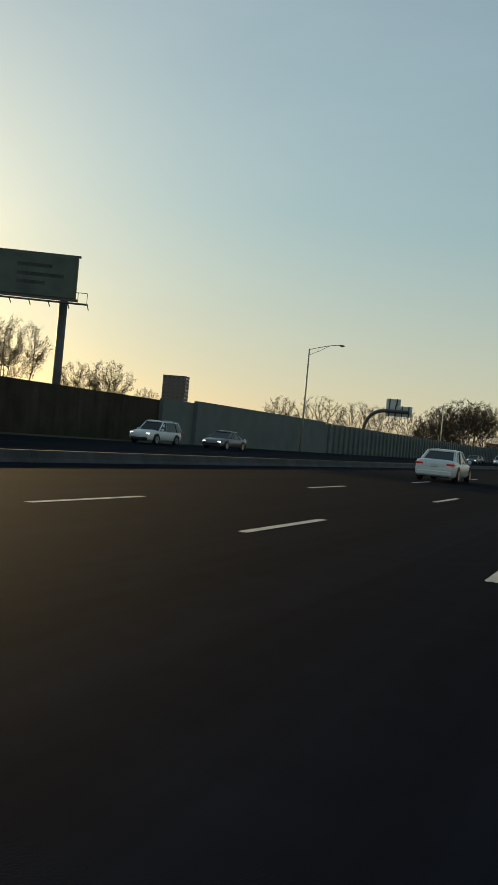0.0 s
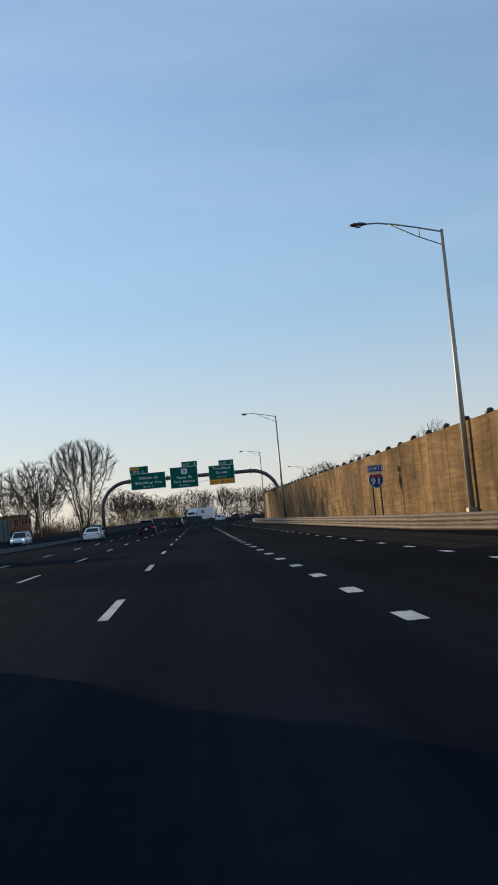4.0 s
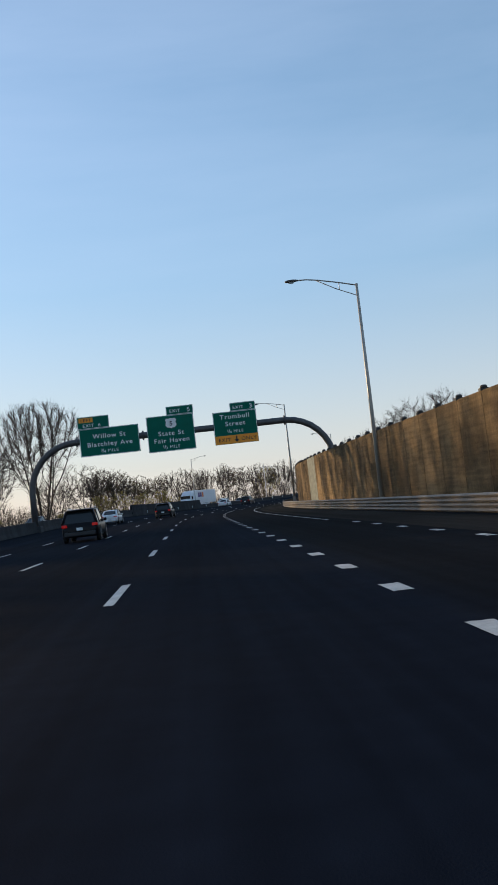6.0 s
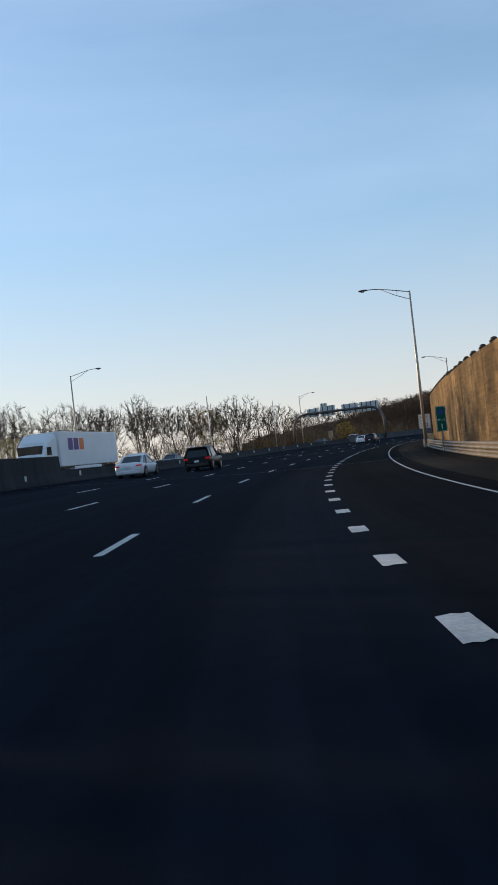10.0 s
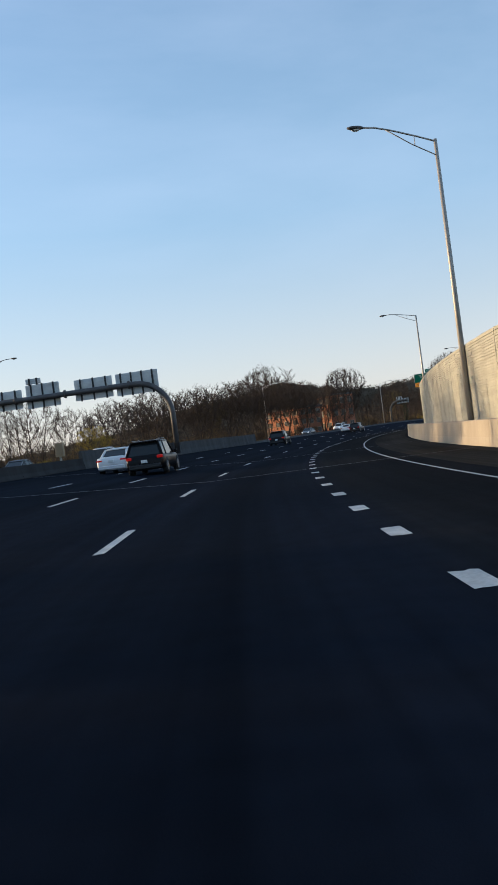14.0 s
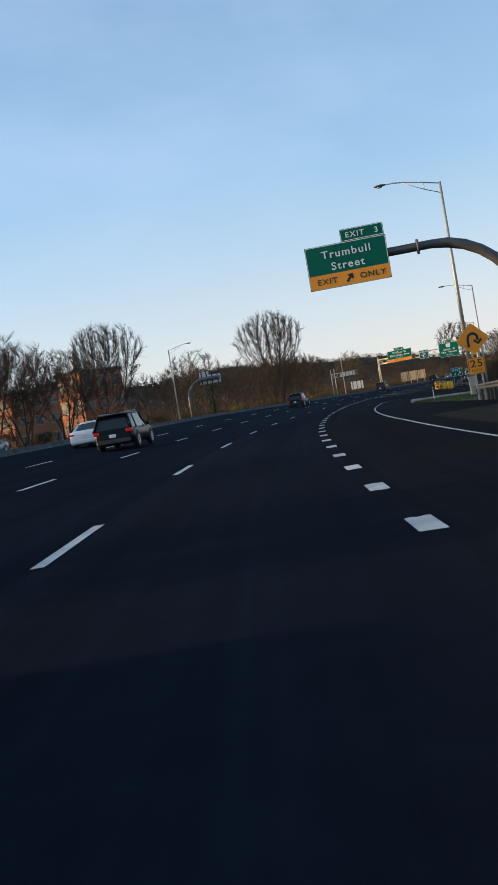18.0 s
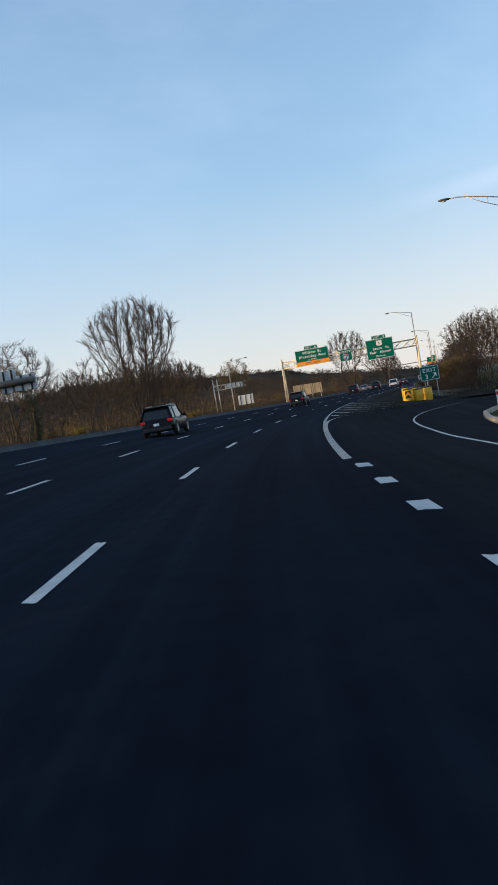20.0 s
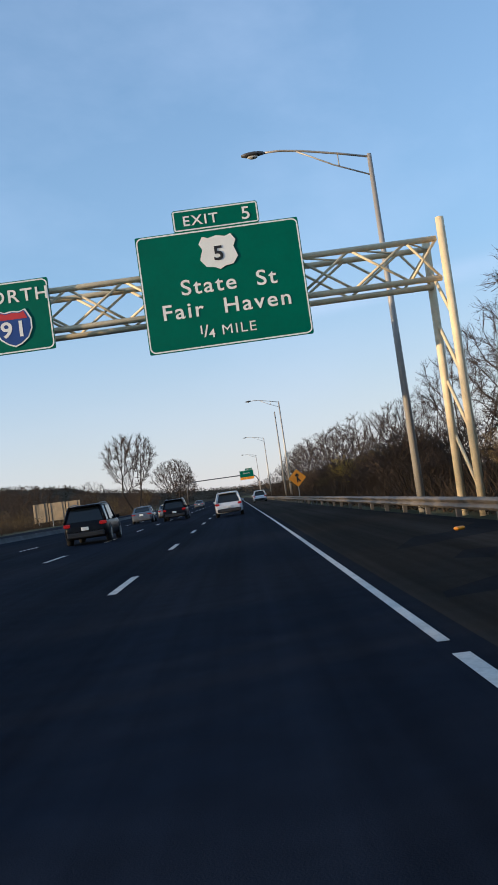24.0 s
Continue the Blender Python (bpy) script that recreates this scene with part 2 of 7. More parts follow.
GREYSTONE = mat("grey_stone_facing", (0.19, 0.2, 0.175), 0.9, var=0.45, scale=1.0, bump=0.6, fine=11, streak=(0.5, 0.5, 5), isl=0.25, spec=0.15, drip=0.2, blotch=0.35)
# the far wall's unlit near stretch, its shade put into a darker, streaked colour
DARKWALL = mat("dark_unlit_wall", (0.045, 0.038, 0.028), 0.9, var=0.4, scale=0.6, bump=0.3, fine=9, spec=0.15, drip=0.3)
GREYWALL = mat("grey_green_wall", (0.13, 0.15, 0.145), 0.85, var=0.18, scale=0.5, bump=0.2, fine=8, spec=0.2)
CAPM = mat("dark_cap", (0.05, 0.045, 0.04), 0.7, var=0.3, scale=6)
GALV = mat("galvanised_steel", (0.35, 0.35, 0.34), 0.5, metal=0.5, var=0.25, scale=1.5, bump=0.1, fine=14)
RUSTG = mat("weathered_rail", (0.15, 0.13, 0.108), 0.65, metal=0.25, var=0.35, scale=1.2, bump=0.2, fine=9)
POLEM = mat("pole_metal", (0.38, 0.35, 0.31), 0.5, metal=0.35, var=0.25, scale=1.1, bump=0.1, streak=(1, 1, 0.4))
DARKTUBE = mat("dark_tube_steel", (0.09, 0.085, 0.085), 0.55, metal=0.3, var=0.35, scale=1.5, bump=0.15)
TRUSSM = mat("cream_painted_truss", (0.7, 0.57, 0.36), 0.55, var=0.2, scale=2, bump=0.1)
GREEN = mat("sign_green", (0.0, 0.112, 0.072), 0.5, var=0.1, scale=1.2, bump=0.04, fine=8, spec=0.2)
WHITE = mat("sign_white", (0.74, 0.76, 0.74), 0.45, var=0.08, scale=3, bump=0.02)
YELLOW = mat("sign_yellow", (0.82, 0.3, 0.006), 0.45, var=0.1, scale=1.5, bump=0.04)
BLACKM = mat("sign_black", (0.012, 0.012, 0.012), 0.5, var=0.2, scale=3, bump=0.02)
SIGNBLUE = mat("sign_blue", (0.012, 0.05, 0.23), 0.45, var=0.1, scale=2, bump=0.02)
SIGNRED = mat("sign_red", (0.45, 0.03, 0.03), 0.45, var=0.1, scale=2, bump=0.02)
ALU = mat("sign_back_aluminium", (0.6, 0.62, 0.62), 0.6, metal=0.1, var=0.15, scale=1.2, bump=0.08, streak=(1, 1, 2))
BARREL = mat("barrel_yellow", (0.75, 0.42, 0.02), 0.55, var=0.15, scale=2.5, bump=0.1)
BARK = mat("bark", (0.052, 0.041, 0.033), 0.95, var=0.4, scale=3, bump=0.5, fine=25, streak=(1, 1, 0.3), spec=0.1)
BRUSH = mat("brush_stems", (0.05, 0.037, 0.026), 0.95, var=0.5, scale=0.25, bump=0, spec=0.1)
THICKET = mat("budding_brush", (0.11, 0.078, 0.036), 0.95, var=0.5, scale=0.12, bump=0, spec=0.1)
TWIG = mat("twigs", (0.064, 0.048, 0.037), 0.95, var=0.35, scale=0.6, bump=0, spec=0.1)
BUDS = mat("spring_buds", (0.105, 0.08, 0.04), 0.9, var=0.4, scale=0.8, bump=0, spec=0.1)
IVY = mat("ivy_leaves", (0.018, 0.03, 0.01), 0.6, var=0.5, scale=1.5, bump=0, spec=0.3)
YBUDS = mat("yellow_blossom", (0.23, 0.175, 0.035), 0.9, var=0.35, scale=0.8, bump=0, spec=0.1)
WOODS = mat("far_woods", (0.085, 0.066, 0.046), 1.0, var=0.5, scale=0.06, bump=1.0, fine=0.35, spec=0.0)
BRICK = mat("red_brick", (0.32, 0.125, 0.065), 0.9, var=0.25, scale=0.5, bump=0.3, fine=10)
ROOFM = mat("flat_roof", (0.1, 0.095, 0.09), 0.9, var=0.25, scale=0.6)
TOWERM = mat("tower_facade", (0.13, 0.1, 0.09), 0.8, var=0.2, scale=0.3)
GLASS = mat("dark_glass", (0.015, 0.018, 0.02), 0.06, var=0.1, scale=1, bump=0)
WINDARK = mat("window_pane", (0.03, 0.035, 0.045), 0.12, var=0.2, scale=0.5, bump=0)
CARWHITE = mat("white_car_paint", (0.68, 0.69, 0.7), 0.22, var=0.03, scale=2, bump=0)
CARBLACK = mat("black_car_paint", (0.006, 0.006, 0.008), 0.3, var=0.1, scale=2, bump=0, spec=0.16)
CARGREY = mat("grey_car_paint", (0.16, 0.165, 0.175), 0.25, metal=0.4, var=0.05, scale=2, bump=0)
CARRED = mat("dark_red_car_paint", (0.045, 0.008, 0.009), 0.22, var=0.05, scale=2, bump=0)
TYRE = mat("tyre_rubber", (0.018, 0.018, 0.018), 0.85, var=0.2, scale=8)
RIM = mat("alloy_rim", (0.4, 0.4, 0.41), 0.35, metal=0.8, var=0.1, scale=6, bump=0)
PLASTIC = mat("black_trim", (0.02, 0.02, 0.021), 0.6, var=0.2, scale=5, bump=0.05)
TAIL = mat("tail_light", (0.2, 0.006, 0.005), 0.25, var=0.1, bump=0, emit=(1.0, 0.02, 0.012, 0.09))
HEAD = mat("head_light", (0.75, 0.77, 0.8), 0.15, var=0.05, bump=0, emit=(1.0, 0.95, 0.85, 1.4))
LENS = mat("lamp_lens", (0.5, 0.5, 0.48), 0.3, var=0.05, bump=0)
TRAILER = mat("trailer_white", (0.7, 0.71, 0.73), 0.45, var=0.06, scale=0.6, bump=0.03)
PURPLE = mat("livery_purple", (0.07, 0.02, 0.2), 0.45, var=0.05, bump=0)
ORANGE = mat("livery_orange", (0.7, 0.16, 0.02), 0.45, var=0.05, bump=0)
TANBOARD = mat("tan_board", (0.34, 0.26, 0.16), 0.8, var=0.2, scale=0.8, bump=0.1)
BOARDM = mat("board_face", (0.07, 0.09, 0.07), 0.6, var=0.5, scale=0.35, bump=0.02)

# ---- the line of the road ----
KNOT = 24.0
HEADINGS = [radians(a) for a in (1.91, 1.91, 1.91, 1.91, 1.91, 1.9, 1.89, 1.94, 2.05, 2.02, 1.73, 1.65, 1.97, 2.31, 2.31, 1.99, 1.86, 2.13, 1.87,
    -0.07, -3.9, -8.91, -13.25, -15.55, -16.71, -18.58, -21.7, -25.31, -28.66, -31.51, -34.16, -36.92, -39.95, -43.12, -46.11, -49.25, -52.48,
    -55.22, -56.78, -57.15, -56.98, -56.83, -56.86)]
U_MAX = 2700.0
STEP = 1.0
us = np.arange(0, U_MAX + STEP, STEP)
hs = np.interp(us, np.arange(len(HEADINGS)) * KNOT, HEADINGS)
way = np.c_[-np.sin(hs), np.cos(hs)]
line_xy = np.array([53.37, -247.33]) + np.r_[[[0, 0]], np.cumsum((way[1:] + way[:-1]) / 2 * STEP, axis=0)]


def heading(u):
    return float(np.interp(u, us, hs))


def R(u, d, z=0.0):
    """World place of a point u metres along our lane's left line and d metres to its right."""
    if u < 0:
        x, y = line_xy[0] + way[0] * u
    else:
        x, y = np.interp(u, us, line_xy[:, 0]), np.interp(u, us, line_xy[:, 1])
    h = heading(u)
    return Vector((x + math.cos(h) * d, y + math.sin(h) * d, z))


def bank_left(u):
    return float(np.interp(u, [420, 490, 585, 650, 740, 840, 930, 1010], [0, 0.05, 0.03, 0.055, 0.06, 0.085, 0.045, 0.02]))


def bank_right(u):
    return float(np.interp(u, [770, 840, 900, 945], [0, 0.14, 0.14, 0.0]))


def zg(u, d):
    """Height of the paving."""
    if d < 0:
        return bank_left(u) * min(-d, 13.6)
    if d > 3.66:
        return -bank_right(u) * min(d - 3.66, 12)
    return 0.0


def at(u, d, z=None, turn=0.0, extra=0.0):
    """A pose on the road: local y runs along it, x to the right."""
    p = R(u, d, zg(u, d) + extra if z is None else z)
    return Matrix.Translation(p) @ Matrix.Rotation(heading(u) + radians(turn), 4, "Z")


# ---- mesh helpers ----
def mesh_of(name, bm, material):
    me = bpy.data.meshes.new(name)
    bm.to_mesh(me)
    bm.free()
    me.materials.append(material)
    return me


def part(name, bm, material, parent=None, label="", m=None):
    """Links a bmesh (or a ready mesh) as one object under a thing or a part."""
    me = bm if isinstance(bm, bpy.types.Mesh) else mesh_of(name, bm, material)
    ob = new(name, me)
    if parent is not None:
        ob.parent = parent
    if m is not None:
        ob.matrix_basis = m
    if label:
        tagged(ob, label)
    return ob


def thing(name, m, label, category, group="", kind=""):
    ob = new(name)
    ob.empty_display_size = 0.2
    ob.matrix_basis = m
    return tagged(ob, label, category, group, kind)


def pydata(name, verts, faces, material, smooth=False):
    me = bpy.data.meshes.new(name)
    me.from_pydata([tuple(v) for v in verts], [], faces)
    me.materials.append(material)
    if smooth:
        me.polygons.foreach_set("use_smooth", [True] * len(me.polygons))
    me.update()
    return me


def box(bm, x0, x1, y0, y1, z0, z1, bevel=0.0):
    vs = [bm.verts.new(c) for c in ((x0, y0, z0), (x1, y0, z0), (x1, y1, z0), (x0, y1, z0), (x0, y0, z1), (x1, y0, z1), (x1, y1, z1), (x0, y1, z1))]
    fs = [bm.faces.new([vs[i] for i in q]) for q in ((3, 2, 1, 0), (4, 5, 6, 7), (0, 1, 5, 4), (1, 2, 6, 5), (2, 3, 7, 6), (3, 0, 4, 7))]
    if bevel:
        es = {e for f in fs for e in f.edges}
        bmesh.ops.bevel(bm, geom=list(es), offset=bevel, segments=1, affect="EDGES")
    return bm


def boxed(x0, x1, y0, y1, z0, z1, bevel=0.0):
    return box(bmesh.new(), x0, x1, y0, y1, z0, z1, bevel)


def tube_data(points, radii, sides=10, cap=True):
    """Verts and faces of a tube along points."""
    pts = [Vector(p) for p in points]
    verts, faces = [], []
    ref = None
    for i, p in enumerate(pts):
        t = (pts[min(i + 1, len(pts) - 1)] - pts[max(i - 1, 0)]).normalized()
        if ref is None:
            ref = Vector((0, 0, 1)) if abs(t.z) < 0.9 else Vector((1, 0, 0))
        a = (ref - t * ref.dot(t)).normalized()
        ref = a
        b = t.cross(a)
        r = radii[i] if isinstance(radii, (list, tuple)) else radii
        for k in range(sides):
            ang = 2 * math.pi * k / sides
            verts.append(p + (a * math.cos(ang) + b * math.sin(ang)) * r)
    for i in range(len(pts) - 1):
        for k in range(sides):
            k2 = (k + 1) % sides
            faces.append((i * sides + k, i * sides + k2, (i + 1) * sides + k2, (i + 1) * sides + k))
    if cap:
        faces.append(tuple(range(sides))[::-1])
        faces.append(tuple((len(pts) - 1) * sides + k for k in range(sides)))
    return verts, faces


def tube(name, points, radii, material, parent=None, sides=10, label="", smooth=True, m=None):
    v, f = tube_data(points, radii, sides)
    return part(name, pydata(name, v, f, material, smooth), material, parent, label, m)


def strip(name, sections, material, smooth=False):
    """A sheet lofted through rows of points."""
    n = len(sections[0])
    verts = [p for row in sections for p in row]
    faces = [(i * n + k, i * n + k + 1, (i + 1) * n + k + 1, (i + 1) * n + k) for i in range(len(sections) - 1) for k in range(n - 1)]
    return pydata(name, verts, faces, material, smooth)


def loft(name, sections, material, smooth=False):
    """A closed solid lofted through rings of points."""
    n = len(sections[0])
    verts = [p for row in sections for p in row]
    faces = [(i * n + k, i * n + (k + 1) % n, (i + 1) * n + (k + 1) % n, (i + 1) * n + k) for i in range(len(sections) - 1) for k in range(n)]
    faces += [tuple(range(n))[::-1], tuple((len(sections) - 1) * n + k for k in range(n))]
    return pydata(name, verts, faces, material, smooth)


def letters(text, size, material, parent, x, z, y=-0.012, align="CENTER", name="lettering", space=1.18, bold=0.012, label=""):
    """Raised lettering in the built-in font, facing -y, its baseline at z; each word is a part."""
    cu = bpy.data.curves.new(name, "FONT")
    bold = 0.0 if "M" in text else bold
    cu.body, cu.size, cu.align_x, cu.extrude, cu.space_character, cu.offset = text, size, align, 0.002, space, bold * size
    tmp = bpy.data.objects.new(name, cu)
    scene.collection.objects.link(tmp)
    bpy.context.view_layer.update()
    me = bpy.data.meshes.new_from_object(tmp.evaluated_get(bpy.context.evaluated_depsgraph_get()))
    bpy.data.objects.remove(tmp)
    m = Matrix.Translation((x, y, z)) @ Matrix.Rotation(radians(90), 4, "X") @ Matrix.Diagonal((1.16, 1.06, 1, 1))
    co = np.array([v.co[:] for v in me.vertices])
    polys = [tuple(p.vertices) for p in me.polygons]
    bpy.data.meshes.remove(me)
    spans = sorted(((min(co[i, 0] for i in p), max(co[i, 0] for i in p), p) for p in polys), key=lambda e: e[0])
    words, edge = [], -1e9
    for a, b, p in spans:
        if a > edge + 0.26 * size:
            words.append([])
        words[-1].append(p)
        edge = max(edge, b)
    made = None
    for faces in words:
        used = sorted({i for p in faces for i in p})
        back = {v: k for k, v in enumerate(used)}
        made = part(name, pydata(name, co[used], [tuple(back[i] for i in p) for p in faces], material), material, parent, label, m)
    return made


def distance_line(text, size, parent, x, z, material=None):
    """A line such as 1/4 MILE, its fraction set small and slanting."""
    material = material or WHITE
    fraction, word = text.split()
    a, b = fraction.split("/")
    wide = size * 0.66 * len(word) * 1.16
    gap = size * 1.35
    left = x - (wide + gap) / 2
    letters(a, size * 0.85, material, parent, left + size * 0.08, z + size * 0.26)
    letters("/", size * 1.2, material, parent, left + size * 0.42, z)
    letters(b, size * 0.85, material, parent, left + size * 0.84, z - size * 0.1)
    letters(word, size, material, parent, left + gap + wide / 2, z)


def rounded(w, h, r, t, seg=5):
    """A rounded plate w by h, its lower left corner at the origin, t thick, facing -y."""
    pts = []
    for cx, cz, a0 in ((w - r, r, -90), (w - r, h - r, 0), (r, h - r, 90), (r, r, 180)):
        for k in range(seg + 1):
            a = radians(a0 + 90 * k / seg)
            pts.append((cx + r * math.cos(a), cz + r * math.sin(a)))
    bm = bmesh.new()
    front = [bm.verts.new((x, 0, z)) for x, z in pts]
    back = [bm.verts.new((x, t, z)) for x, z in pts]
    bm.faces.new(front)
    bm.faces.new(back[::-1])
    for i in range(len(pts)):
        j = (i + 1) % len(pts)
        bm.faces.new((front[j], front[i], back[i], back[j]))
    return bm


def frame_line(w, h, r, line, seg=5):
    """A rounded outline of that line width, facing -y."""
    def ring(inset):
        out, rr = [], max(r - inset, 0.005)
        for cx, cz, a0 in ((w - inset - rr, inset + rr, -90), (w - inset - rr, h - inset - rr, 0), (inset + rr, h - inset - rr, 90), (inset + rr, inset + rr, 180)):
            for k in range(seg + 1):
                a = radians(a0 + 90 * k / seg)
                out.append((cx + rr * math.cos(a), 0, cz + rr * math.sin(a)))
        return out
    bm = bmesh.new()
    a, b = [bm.verts.new(p) for p in ring(0.02)], [bm.verts.new(p) for p in ring(0.02 + line)]
    for i in range(len(a)):
        j = (i + 1) % len(a)
        bm.faces.new((a[i], a[j], b[j], b[i]))
    return bm
# dotted line: counts of dots and the places that they reach
DOT_COUNT = (0, 61, 68, 93, 101, 110, 119, 127, 134, 160, 168, 177, 185, 193, 220)
DOT_U = (11.8, 232.0, 257.2, 347.6, 376.9, 409.5, 442.2, 471.4, 497.0, 590.1, 620.7, 653.9, 683.8, 714.5, 810.9)

# ---- ground, roads ----
def barrier_d(u):
    """The line of the rail or barrier on the right."""
    return float(np.interp(u, [0, 322, 346, 450, 550, 650, 720, 770, 790], [13.4, 13.4, 10.7, 10.3, 10.0, 10.1, 10.4, 11.2, 12.4]))


def wall_d(u):
    return float(np.interp(u, [0, 327, 330, 400, 460, 500, 540, 598, 600, 650, 700, 750, 775], [14.6, 14.6, 14.9, 13.7, 12.7, 11.9, 11.3, 11.2, 11.4, 11.3, 11.9, 13.4, 14.6]))


def pave_right(u):
    return float(np.interp(u, [0, 322, 346, 760, 790, 806, 816, 831, 838, 848, 858, 870, 885, 893, 897, 899, 905, 935, 965, 2700],
                           [13.6, 13.6, 10.9, 10.9, 11.6, 11.5, 9.4, 9.2, 10.0, 11.3, 13.3, 16.0, 20.0, 23.5, 23.5, 12.5, 11.0, 8.0, 7.4, 7.4]))


def road_sheet(name, us_, across, height, material):
    """A paved sheet lofted along the road that remembers, at each point, its place across and along."""
    rows_, place = [], []
    for u in us_:
        ds = across(u)
        rows_.append([R(u, d, height(u, d)) for d in ds])
        place += [c for d in ds for c in (d, u, 0.0)]
    me = strip(name, rows_, material)
    me.attributes.new("road_place", "FLOAT_VECTOR", "POINT").data.foreach_set("vector", place)
    return me


def u_samples(a, b, step):
    n = max(1, int(round((b - a) / step)))
    return [a + (b - a) * i / n for i in range(n + 1)]


def lanes_across(u):
    w = pave_right(u)
    return [-13.6, -10.5, -7.3, -3.66, 0.0, 3.66, 7.3] + [7.3 + (w - 7.3) * k / 4 for k in (1, 2, 3, 4)]


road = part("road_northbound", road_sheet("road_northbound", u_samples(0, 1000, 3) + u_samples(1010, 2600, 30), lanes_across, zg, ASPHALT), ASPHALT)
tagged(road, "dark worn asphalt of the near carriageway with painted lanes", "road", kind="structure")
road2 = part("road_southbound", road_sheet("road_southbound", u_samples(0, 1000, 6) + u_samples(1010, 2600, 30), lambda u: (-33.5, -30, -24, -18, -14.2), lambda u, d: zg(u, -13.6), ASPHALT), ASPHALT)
tagged(road2, "dark asphalt of the opposite carriageway beyond the median barrier", "road", kind="structure")

# one ground sheet out to the horizon, lowered under the paving
near_pts = line_xy[::4]
near_us = us[::4]


def road_coords(x, y):
    d2 = (near_pts[:, 0] - x) ** 2 + (near_pts[:, 1] - y) ** 2
    j = int(np.argmin(d2))
    tx, ty = -math.sin(heading(near_us[j])), math.cos(heading(near_us[j]))
    dx, dy = x - near_pts[j, 0], y - near_pts[j, 1]
    return float(near_us[j]), float(dx * ty - dy * tx), math.sqrt(float(d2[j]))


def ground_z(x, y):
    u, d, far = road_coords(x, y)
    if far > 400:
        return -0.9
    base = zg(u, max(min(d, 16), -13.6))
    if -34 < d < pave_right(u) + 0.5:
        return base - 0.35
    if d >= 0:
        if u > 900:
            rise = 0.9 * min(1, max(0, (d - 10) / 8))
            return base + rise * 0.8 - 0.04
        if u < 775:
            return base - 0.1
        return base - 0.06 + 0.5 * min(1, max(0, (d - pave_right(u) - 1) / 8))
    return base - 0.1 + 0.25 * math.sin(x * 0.05) * math.cos(y * 0.043)


def axis(lo, hi, fine, out):
    a = [lo - 20 * 1.35 ** k for k in range(out, 0, -1)]
    b = [hi + 20 * 1.35 ** k for k in range(1, out + 1)]
    return a + [lo + (hi - lo) * i / fine for i in range(fine + 1)] + b


gx, gy = axis(-120, 560, 136, 18), axis(-300, 860, 232, 18)
gv = [(x, y, ground_z(x, y)) for y in gy for x in gx]
nx = len(gx)
gf = [(j * nx + i, j * nx + i + 1, (j + 1) * nx + i + 1, (j + 1) * nx + i) for j in range(len(gy) - 1) for i in range(nx - 1)]
ground = part("ground", pydata("ground", gv, gf, GRASS, True), GRASS)
tagged(ground, "brown and dull green spring verge soil", "ground", kind="structure")

# dusty shoulders
for name, u0, u1, da, db in (("shoulder_east", 330, 770, 7.5, 10.0), ("shoulder_north", 908, 1500, 3.95, 7.3)):
    me = road_sheet(name, u_samples(u0, u1, 6), lambda u: (da, (da + db) / 2, db), lambda u, d: zg(u, d) + 0.004, SHOULDER)
    tagged(part(name, me, SHOULDER), "dusty brownish asphalt shoulder", "shoulder", kind="structure")


gore = road_sheet("gore_paving", u_samples(850, 908, 4), lambda u: (3.8, 3.8 + (pave_right(u) - 4.2) * 0.5, pave_right(u) - 0.4) if u > 893 else (3.8, 3.8 + 0.115 * (u - 850), 3.8 + 0.23 * (u - 850) + 0.01), lambda u, d: zg(u, d) + 0.003, SHOULDER)
tagged(part("gore_paving", gore, SHOULDER), "dusty brownish paving between the road and the exit ramp", "road", kind="structure")

# ---- painted lines ----
def quad_mark(u0, u1, d0, d1, z=0.006, n=1):
    v, f = [], []
    for i in range(n + 1):
        u = u0 + (u1 - u0) * i / n
        v += [R(u, d0, zg(u, d0) + z), R(u, d1, zg(u, d1) + z)]
    return v, [(2 * i, 2 * i + 1, 2 * i + 3, 2 * i + 2) for i in range(n)]


def worn_mark(name, u0, u1, d, w, parent, cracked=False):
    """A short painted mark whose ends are worn uneven, or which a crack runs through."""
    steps = (0.0, 0.24, 0.485, 0.515, 0.76, 1.0) if cracked else (0.0, 0.25, 0.5, 0.75, 1.0)
    n = len(steps) - 1
    v, f = [], []
    for i in range(n + 1):
        dd = d - w / 2 + w * steps[i] + (random.uniform(-0.004, 0.004) if cracked else 0)
        a = u0 + random.uniform(0, 0.09)
        b = u1 - random.uniform(0, 0.09)
        v += [R(a, dd, zg(a, dd) + 0.006), R(b, dd, zg(b, dd) + 0.006)]
    f = [(2 * i, 2 * i + 2, 2 * i + 3, 2 * i + 1) for i in range(n) if not (cracked and i == 2)]
    return part(name, pydata(name, v, f, PAINT), PAINT, parent)


